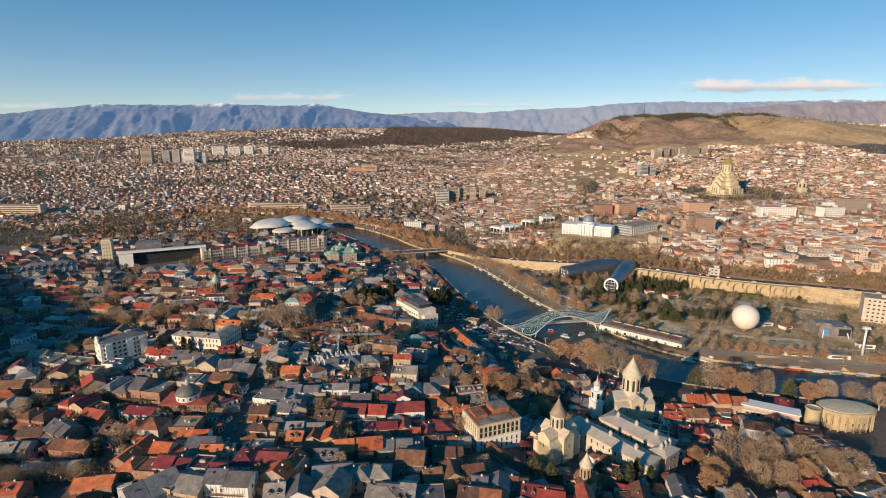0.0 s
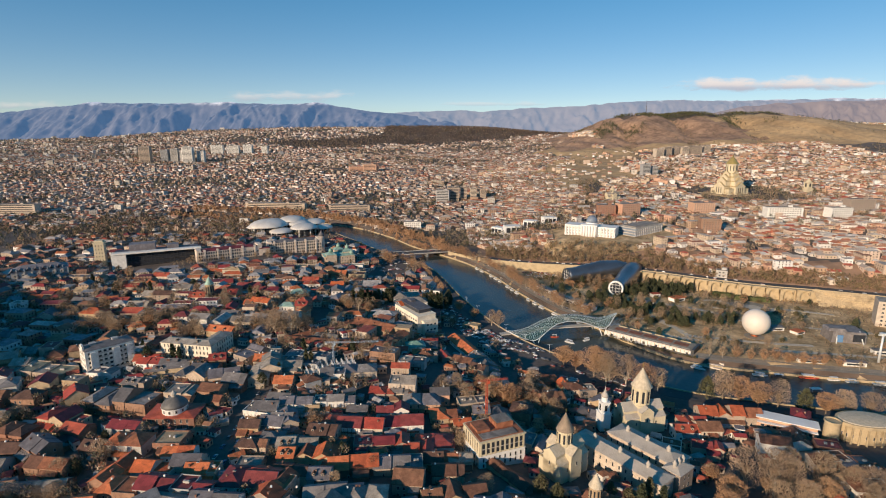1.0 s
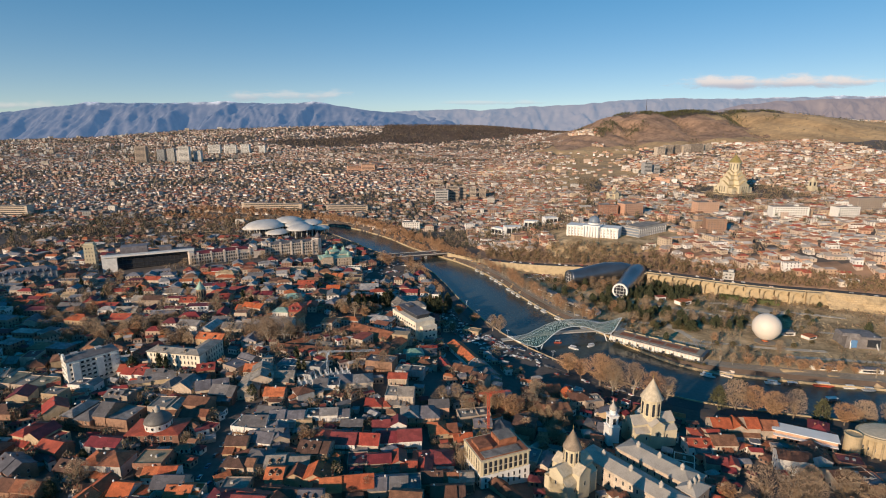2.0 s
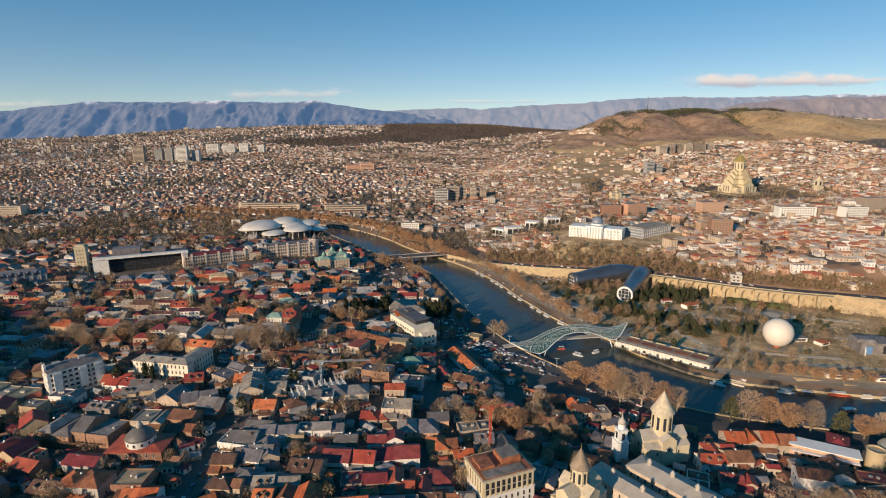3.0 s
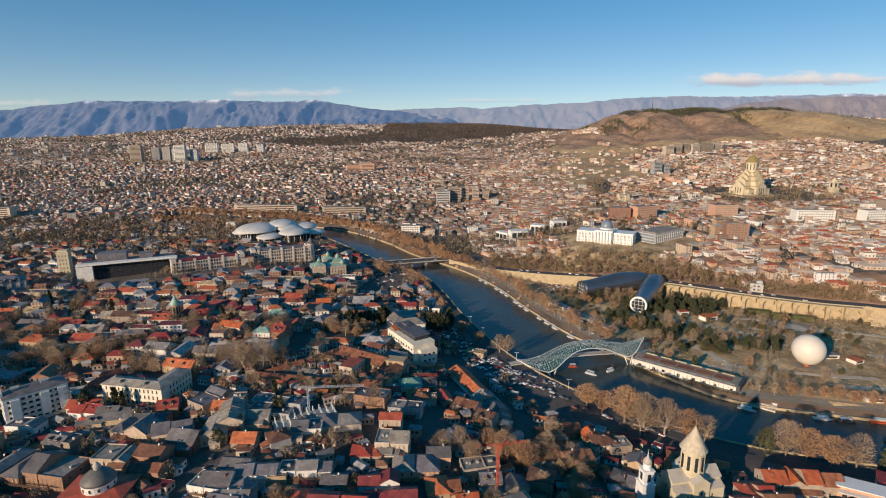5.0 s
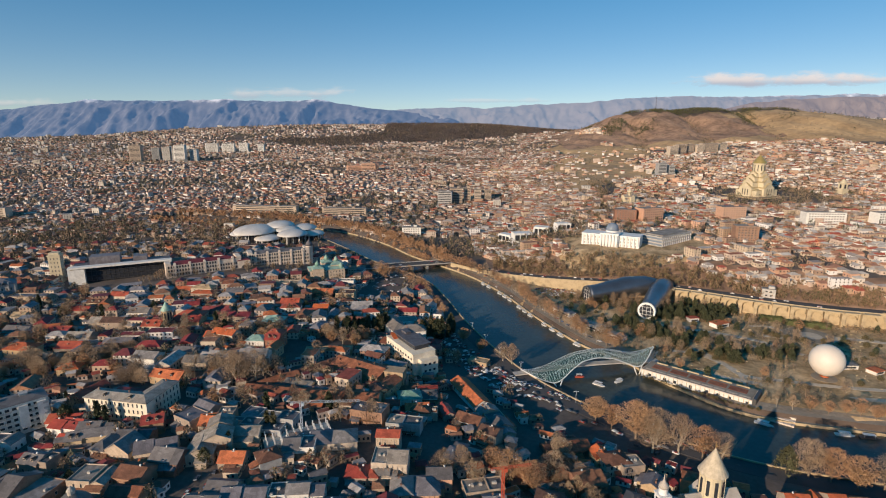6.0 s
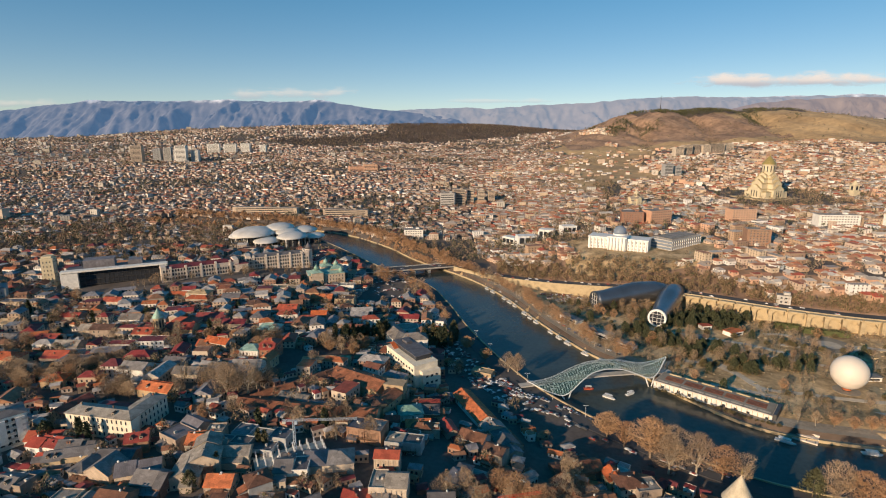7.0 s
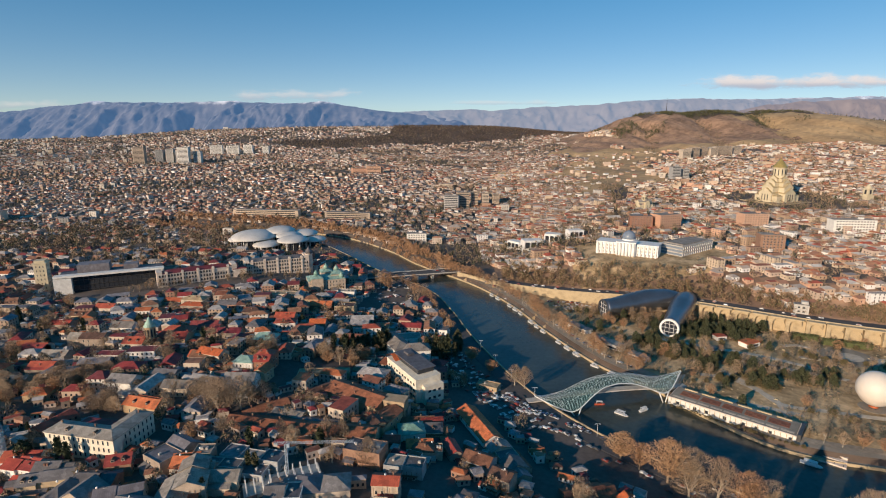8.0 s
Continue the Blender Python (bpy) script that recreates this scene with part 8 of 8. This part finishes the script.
for x0, x1, y0, y1, n in ((-268, -214, 226, 250, 16), (-205, -190, 245, 300, 8), (-300, -262, 280, 330, 12)):
    for k in range(n):
        tree(grove.uniform(x0, x1), grove.uniform(y0, y1), grove.choice(("pine", "wide", "wide", "pine", "plane")), grove.uniform(.7, 1.05))
for x0, x1, y0, y1, n in ((-345, -285, 468, 500, 16), (-285, -235, 490, 520, 12), (-240, -205, 452, 470, 8), (-190, -150, 540, 565, 8), (-395, -350, 500, 560, 12)):
    for k in range(n):
        tree(grove.uniform(x0, x1), grove.uniform(y0, y1), grove.choice(("wide", "wide", "plane", "rust")), grove.uniform(.8, 1.1))
walk_line = dense(bank(8, 1), 9)
for p in walk_line:
    if 470 < p[1] < 900 and p[0] < 150:
        tree(p[0] + grove.uniform(-1, 1), p[1] + grove.uniform(-1, 1), grove.choice(("rust_tall", "thin", "rust_tall")), grove.uniform(.85, 1.1), 5.2, True)
        if grove.random() < .55:
            tree(p[0] + grove.uniform(6, 9), p[1] + grove.uniform(3, 6), grove.choice(("rust_tall", "wide")), grove.uniform(.8, 1.0), 5.3, True)
    elif p[0] > 225 and p[0] < 520:
        tree(p[0] + grove.uniform(-1, 1), p[1] + grove.uniform(3, 8), grove.choice(("rust", "thin", "rust")), grove.uniform(.8, 1.0), 5.2, True)
for p in dense(bank(18, -1), 12):
    if 640 < p[1] < 860:
        tree(p[0] + grove.uniform(-3, 3), p[1], grove.choice(("rust_tall", "rust_tall", "thin")), .85, 4.2, True)
for k in range(200):
    x, y = grove.uniform(120, 420), grove.uniform(470, 720)
    d, side, half = (float(q) for q in to_line(x, y, RIVER))
    w, up, _ = (float(q) for q in to_line(x, y, WALL))
    if side < 0 or d - half < 18 or up > 0 or w < 4 or math.dist((x, y), (298, 511)) < 22 or share(x, y, 6, 6) > 0 or math.dist((x, y), (379, 505)) < 26:
        continue
    tree(x, y, grove.choice(("shrub", "shrub", "pine", "pine", "rust", "shrub", "wide")), grove.uniform(.55, .95), None, True)
for x0, y0, x1, y1, n, key in ((230, 566, 250, 550, 14, "shrub"), (206, 600, 222, 586, 10, "pine"), (180, 604, 190, 592, 8, "shrub"), (276, 684, 292, 668, 10, "pine"), (190, 697, 250, 687, 20, "shrub"), (127, 717, 186, 694, 16, "shrub"), (226, 664, 266, 688, 18, "pine"), (176, 690, 200, 670, 8, "pine"), (222, 594, 254, 572, 12, "pine"), (258, 564, 288, 542, 12, "pine"), (200, 560, 216, 548, 7, "shrub"), (300, 600, 330, 585, 9, "shrub"), (150, 690, 190, 650, 7, "rust")):
    for k in range(n):
        u = k / max(1, n - 1)
        tree(x0 + (x1 - x0) * u + grove.uniform(-5, 5), y0 + (y1 - y0) * u + grove.uniform(-4, 4), grove.choice((key, key, "shrub", "wide")), grove.uniform(.7, 1.0), None, True)

for x0, y0, x1, y1 in ((321, 645, 341, 638), (340, 632, 377, 619)):
    yaw, run = math.degrees(math.atan2(y1 - y0, x1 - x0)), math.dist((x0, y0), (x1, y1))
    hedge, leaf = Shape().box(0, 0, 0, run - 1, 5, 4.6, top=.9), random.Random(int(x0))
    for k in range(2600):
        u, v, w = leaf.uniform(-.5, .5) * run, leaf.choice((-1, 1)) * leaf.uniform(2, 3.2), leaf.uniform(.2, 5)
        if k % 3 == 0:
            v, w = leaf.uniform(-2.8, 2.8), leaf.uniform(4.4, 5.4)
        e, f = (Vector((leaf.gauss(0, .45), leaf.gauss(0, .45), leaf.gauss(.1, .4))) for _ in range(2))
        hedge.add([(u, v, w), (u + e.x, v + e.y, w + e.z), (u + f.x, v + f.y, w + f.z)], [(0, 1, 2)])
    whole("hedge", hedge, HEDGE, "tall clipped green hedge under the cliff", "hedge", "park hedges", at=pose((x0 + x1) / 2, (y0 + y1) / 2, 4.8, 0, 0, yaw))
for x, y, n, r in ((208, 574, 12, 9), (238, 545, 16, 11), (232, 652, 22, 18), (256, 655, 18, 14), (290, 660, 16, 14), (272, 640, 10, 12), (192, 610, 12, 12), (300, 560, 8, 10), (176, 628, 10, 10)):
    for k in range(n):
        a, q = grove.uniform(0, 6.28), r * math.sqrt(grove.random())
        tree(x + q * math.cos(a), y + q * math.sin(a) * .7, grove.choice(("pine", "shrub", "pine")), grove.uniform(.7, 1.1), None, True)
for k in range(26):
    u = k / 25
    tree(152 + 64 * u + grove.uniform(-1, 1), 512 - 54 * u + grove.uniform(-1, 1), "shrub", grove.uniform(.3, .5), 4.9, True)
plant_groves()


def far_woods():
    rng = np.random.RandomState(51)
    x, y = rng.uniform(60, 620, 22000), rng.uniform(530, 1000, 22000)
    w, up, _ = to_line(x, y, WALL)
    s = w * up
    ok = (s > 17) & (s < np.where(x > 290, 52, 72)) & (x / y > .07) & (rng.rand(22000) < .95 - s / 110)
    woods("slope_shrubs", x[ok], y[ok], rng.uniform(4, 10, ok.sum()), "brown and olive scrub on the slope under the houses", 1, 60, SCRUB, .11)
    x, y = rng.uniform(110, 560, 22000), rng.uniform(440, 760, 22000)
    d, side, half = to_line(x, y, RIVER)
    w, up, _ = to_line(x, y, WALL)
    patch = np.sin(x * .05 + 2 * np.sin(y * .03)) + np.sin(y * .06 + x * .02)
    ok = (rng.rand(22000) < .62) & (side > 0) & (d - half > 17) & (up < 0) & (w > 3) & (patch > -.5) & (np.hypot(x - 298, y - 511) > 20) & (np.hypot(x - 379, y - 505) > 24)
    ok &= np.array([share(a, b, 4, 4) == 0 for a, b in zip(x, y)])
    woods("park_shrubs", x[ok], y[ok], 1 + 3.2 * rng.rand(ok.sum()) ** 2, "low olive and brown shrubs over the dry park", 9, 40)
    stones = Shape()
    for a, b2 in zip(x[~ok][:1500], y[~ok][:1500]):
        if a > 150 and float(to_line(a, b2, WALL)[0]) > 4 and float(to_line(a, b2, WALL)[1]) < 0 and float(to_line(a, b2, RIVER)[1]) > 0 and float(to_line(a, b2, RIVER)[0] - to_line(a, b2, RIVER)[2]) > 18 and math.dist((a, b2), (298, 511)) > 14:
            stones.box(a, b2, 4.6, rng.uniform(.5, 2.6), rng.uniform(.4, 1.2), rng.uniform(.6, 1.3), rng.uniform(0, 180), top=.8)
    whole("garden_stones", stones, STONE, "pale stones and low benches scattered over the park", "stones", kind="stuff")
    y = 900 + 3500 * rng.rand(60000) ** 1.2
    x = rng.uniform(-1, .9, 60000) * y
    d, side, half = to_line(x, y, RIVER)
    cath = (np.abs(x - 690) < 150) & (np.abs(y - 1215) < 85) & ~((np.abs(x - 636) < 56) & (np.abs(y - 1236) < 52))
    bare = ((y > 2150) & (x > 480)) | (bare_slope(x, y) > 0)
    ok = (d - half > 12) & (cath | ((belt(x, y) > -.1) & (x < .25 * y)) | (rng.rand(len(x)) < .28)) & ~(bare & (rng.rand(len(x)) < .8)) & (np.hypot(x - 165, (y - 1960) * .6) > 60)
    size = rng.uniform(6, 13, len(x)) * (1 + .3 * sstep(1500, 3500, y))
    green = rng.rand(len(x)) < np.where(x < -.3 * y, .34, .2)
    woods("town_trees", x[ok & ~green], y[ok & ~green], size[ok & ~green], "bare brown trees among far houses", 2, 24)
    woods("town_evergreens", x[ok & green], y[ok & green], size[ok & green], "dark green conifers among far houses", 12, 22, PINE)
    x, y = rng.uniform(120, 1400, 9000), rng.uniform(700, 2200, 9000)
    w, up, _ = to_line(x, y, WALL)
    ok = (w * up > 60) & (x / y > .08) & (bare_slope(x, y) < 0) & (np.hypot(x - 636, y - 1236) > 66) & (np.hypot(x - 240, y - 850) > 70)
    ok &= np.sin(x * .02 + 1.7 * np.sin(y * .013)) + rng.normal(0, .6, 9000) > .1
    woods("hillside_trees", x[ok], y[ok], rng.uniform(4, 10, ok.sum()), "bare and evergreen trees between hillside houses", 11, 46)
    gx = 250 + .25 * np.arange(0, 500, 3.0) + rng.normal(0, 16, 167)
    woods("gully_trees", gx, 1000 + np.arange(0, 500, 3.0), rng.uniform(6, 11, 167), "bare trees filling a gully between houses", 3, 60)
    p = np.array([q for q in dense(bank(5, 1), 7) if q[1] > 880 and q[0] > -620])
    p2 = np.array([q for q in dense(bank(17, 1), 7) if q[1] > 900 and q[0] > -620])
    p3 = np.array([q for q in dense(bank(22, -1), 6) if q[1] > 1130 and q[0] > -900])
    a = np.concatenate([p, p2, p3])
    a = a + rng.normal(0, 2.5, a.shape)
    woods("river_avenue_trees", a[:, 0], a[:, 1], rng.uniform(12, 18, len(a)), "rust-brown bare trees in rows along the river", 4, 260, RUST, .065)
    x, y = rng.uniform(-760, -330, 520), rng.uniform(860, 1240, 520)
    ok = (x < -330 - (y - 860) * .1) & (rng.rand(520) < .8)
    woods("park_trees", x[ok], y[ok], rng.uniform(11, 19, ok.sum()), "bare park trees behind the long hall", 5, 130, None, .085)
    x, y = rng.uniform(-1300, 1150, 16000), rng.uniform(3130, 4600, 16000)
    ok = forest(x, y) > 0
    woods("far_forest", x[ok], y[ok], rng.uniform(12, 20, ok.sum()), "dark woodland on the far plateau", 6, 14, FOREST)
    x, y = rng.uniform(700, 1720, 9000), rng.uniform(2580, 3060, 9000)
    clump = np.sin(x * .011 + 1.5 * np.sin(y * .009)) + .8 * np.sin(x * .03 - y * .017) + rng.normal(0, .5, 9000)
    ok = ((y > 2790) & (x > 900) & (x < 1640) & (clump > -.7)) | ((x < 900) & (clump > .7)) | (clump > 1.55)
    woods("hill_pines", x[ok], y[ok], rng.uniform(8, 15, ok.sum()), "dark pines along the hill crest", 7, 20, PINE)
    x, y = rng.uniform(600, 1500, 5200), rng.uniform(2200, 2800, 5200)
    ok = (np.sin(x * .0115 + .9 * np.sin(y * .004) + .5) ** 2 < .10) | (rng.rand(5200) < .05)
    woods("hill_scrub", x[ok], y[ok], rng.uniform(4, 9, ok.sum()), "brown scrub in the gullies of the hill", 14, 24)
    x, y = rng.uniform(1750, 2900, 2600), rng.uniform(2750, 3300, 2600)
    ok = np.sin(x * .009 + y * .02) + rng.normal(0, .6, 2600) > .3
    woods("plateau_pines", x[ok], y[ok], rng.uniform(7, 12, ok.sum()), "dark trees on the plateau behind the hill", 15, 20, PINE)
    x, y = rng.uniform(-620, 60, 2200), rng.uniform(240, 800, 2200)
    d, side, half = to_line(x, y, RIVER)
    free = np.array([share(a, b, 4, 4) < .6 for a, b in zip(x, y)]) & (side < 0) & (d - half > 24)
    woods("yard_trees", x[free], y[free], rng.uniform(6, 13, free.sum()), "bare trees and shrubs in the yards between houses", 8, 240, None, .06)


far_woods()


# ---- cars and boats ----
for k in range(34):
    u = k / 34
    x, y = 18 + 140 * u, 545 - 130 * u
    for row in (0, 1, 2):
        if car_dice.random() < .55:
            px, py = x + row * 7 - 8 + car_dice.uniform(-2, 2), y - row * 6 + car_dice.uniform(-2, 2)
            if share(px, py, 5, 5) < 1.1 and float(to_line(px, py, RIVER)[0] - to_line(px, py, RIVER)[2]) > 4:
                car(px, py, -42 + car_dice.choice((0, 90, 0)))
for k in range(20):
    car(-126 + (3.5 if k % 2 else -3.5), 262 + 5 * k, 85 + car_dice.uniform(-6, 6))
for k, p in enumerate(dense(bank(12, 1), 9)):
    if 480 < p[1] < 850 and p[0] < 160 and car_dice.random() < .7:
        q = walk_line[min(k, len(walk_line) - 1)]
        car(p[0], p[1], 120 + car_dice.uniform(-4, 4), 5.35)
spread = random.Random(77)
pts = []
line = dense([q for q in WALL[1:9]], 10)
for a, b in zip(line[:-1], line[1:]):
    t = Vector((b[0] - a[0], b[1] - a[1])).normalized()
    for o in (4, 7.5, 11):
        if spread.random() < .22:
            pts.append((a[0] - t.y * o, a[1] + t.x * o, road_z(a[0]) + .35, math.degrees(math.atan2(t.y, t.x))))
for k in range(60):
    pts.append((128 + spread.uniform(-24, 24), 735 + spread.uniform(-16, 16), 5.0, 30 + 90 * spread.choice((0, 1))))
for k in range(70):
    pts.append((-80 + spread.uniform(-26, 26), 770 + spread.uniform(-50, 50), float(ground_z(-80, 770)), 60 + 90 * spread.choice((0, 1))))
for k in range(150):
    u = spread.random()
    px, py = 12 + 130 * u + spread.uniform(-16, 12), 548 - 135 * u + spread.uniform(-16, 12)
    if float(to_line(px, py, RIVER)[0] - to_line(px, py, RIVER)[2]) > 16:
        pts.append((px, py, float(ground_z(px, py)) + .05, -44 + spread.choice((0, 0, 90)) + spread.uniform(-6, 6)))
for k in range(110):
    u = spread.random()
    px, py = -10 + 56 * u + spread.uniform(-12, 12), 600 - 115 * u + spread.uniform(-10, 10)
    if float(to_line(px, py, RIVER)[0] - to_line(px, py, RIVER)[2]) > 16 and share(px, py, 3, 3) < 1.1:
        pts.append((px, py, float(ground_z(px, py)) + .05, -62 + spread.choice((0, 90, 90)) + spread.uniform(-5, 5)))
far_cars("distant_cars", pts, "distant cars on the upper road and in car parks")


def boat(x, y, yaw, length, colour, label):
    ob = thing("boat", x, y, -.25, yaw, label, "boat", "river boats")
    w = length * .28
    pts = [(-.5, -.5), (.25, -.5), (.42, -.25), (.5, 0), (.42, .25), (.25, .5), (-.5, .5)]
    n = len(pts)
    v = [(a * length * .94, b * w * .8, 0) for a, b in pts] + [(a * length, b * w, 1.1) for a, b in pts]
    part("hull", Shape().add(v, [tuple(range(n))[::-1], tuple(range(n, 2 * n))] + [(i, (i + 1) % n, n + (i + 1) % n, n + i) for i in range(n)]), colour, ob)
    part("canopy", Shape().box(-.05 * length, 0, 2.9, length * .6, w * .9, .15), WHITE, ob)
    for a in (-.3, .2):
        for b in (-.38, .38):
            part("post", Shape().box(a * length, b * w, 1.1, .12, .12, 1.8), STEEL, ob)


for x, y, yaw, l, c in ((118, 506, -40, 10, WHITE), (136, 512, 30, 9, WHITE), (106, 520, 0, 8, RED), (300, 432, -10, 16, RED), (262, 436, -12, 12, WHITE), (276, 433, -12, 12, DARKMETAL), (318, 428, -8, 10, WHITE), (330, 424, -8, 10, WHITE),
                        (290, 408, 4, 14, DARKMETAL), (350, 420, -8, 12, WHITE), (58, 768, -62, 8, WHITE), (74, 730, -64, 8, WHITE), (90, 690, -66, 8, WHITE), (216, 449, -38, 12, WHITE)):
    boat(x, y, yaw, l, c, "small river boat with a canopy, moored on the water")

for k, p in enumerate(dense(bank(-4, 1), 14)):
    if 545 < p[1] < 800 and k % 4:
        boat(p[0], p[1], 118 if p[1] > 600 else 130, 8 + k % 3, WHITE, "small white boat moored along the stone quay")


def lamp_post(x, y, z):
    ob = thing("street_lamp", x, y, z, 0, "tall grey street lamp with two arms", "street lamp", "riverside lamps")
    part("pole", Shape().lathe([(.16, 0), (.1, 9)], 8), STEEL, ob)
    part("arm", Shape().box(0, 0, 8.8, 3.2, .14, .14), STEEL, ob)
    for a in (-1.5, 1.5):
        part("lamp_head", Shape().box(a, 0, 8.6, .8, .35, .2), STEEL, ob)


for p in dense(bank(3, -1), 26):
    if 400 < p[1] < 640:
        lamp_post(p[0], p[1], 4.1)


def small_kiosks():
    """Low stalls and pavilions along the park and the quay."""
    for x, y, w, d, h, yaw, roof in ((314, 452, 22, 5, 3.5, -8, "pale"), (346, 446, 18, 5, 3.5, -8, "slate"), (388, 470, 14, 6, 4, -10, "pale"), (250, 640, 10, 7, 4, 10, "red"), (270, 625, 16, 10, 4, 25, "orange"), (230, 610, 12, 8, 3.5, 0, "pale"),
                                     (140, 620, 30, 9, 5, -52, "pale"), (122, 660, 26, 8, 4.5, -58, "grey"), (330, 530, 12, 8, 3.5, 0, "pale"), (345, 520, 10, 8, 3, 20, "orange"), (158, 592, 16, 8, 4, -48, "pale")):
        o = thing("kiosk", x, y, None, yaw, "low kiosk with a flat roof in the park", "kiosk", "park kiosks")
        part("wall", Shape().box(0, 0, -1, w, d, h + 1), PLASTER["white"], o)
        part("roof", Shape().box(0, 0, h, w + 1, d + 1, .3), ROOF[roof], o)
        # Dark strip on the closed wall, for the shade behind the counter.
        part("counter_opening", Shape().box(0, -d / 2, 1, w * .7, .2, 1.6), GLASS, o)


small_kiosks()


def park_paths():
    for k, line in enumerate((dense([(172, 545), (190, 570), (215, 585), (250, 590), (300, 560), (350, 540), (420, 520)], 5), dense([(200, 520), (240, 500), (280, 480), (330, 472), (420, 455)], 5),
                              dense([(130, 650), (160, 620), (185, 580)], 5), dense([(300, 600), (330, 590), (360, 596), (400, 585)], 5), dense([(190, 640), (230, 620), (270, 600), (300, 575)], 5), dense([(198, 563), (219, 555), (234, 523), (230, 496)], 4), dense([(219, 570), (230, 540), (236, 514), (262, 505), (298, 495), (340, 488)], 4), dense([(300, 625), (320, 623), (345, 584), (372, 592), (420, 575)], 4))):
        ribbon("path", line, [(-2.6, 4.6), (-2.6, 5.12 + .01 * k), (2.6, 5.12 + .01 * k), (2.6, 4.6)], [PATHWAY], "pale paved park path with curved edges", "path")



def park_plaza():
    whole("plaza", Shape().lathe([(21, 4.6), (21, 5.22), (.2, 5.24)], 48, 343, 601, 0, smooth=False), PAVING, "round grey paved plaza in the park", "plaza", kind="structure")
    whole("plaza_ring", Shape().lathe([(9.5, 4.7), (9.5, 5.30), (.2, 5.31)], 40, 345, 600, 0, smooth=False), PATHWAY, "pale round bed of gravel in the plaza", "plaza", kind="structure")
    whole("play_court", Shape().box(271, 647, 4.4, 22, 12, .8, 20), PLASTER["pink"], "pinkish red play court in the park", "court", kind="structure")


park_plaza()
park_paths()
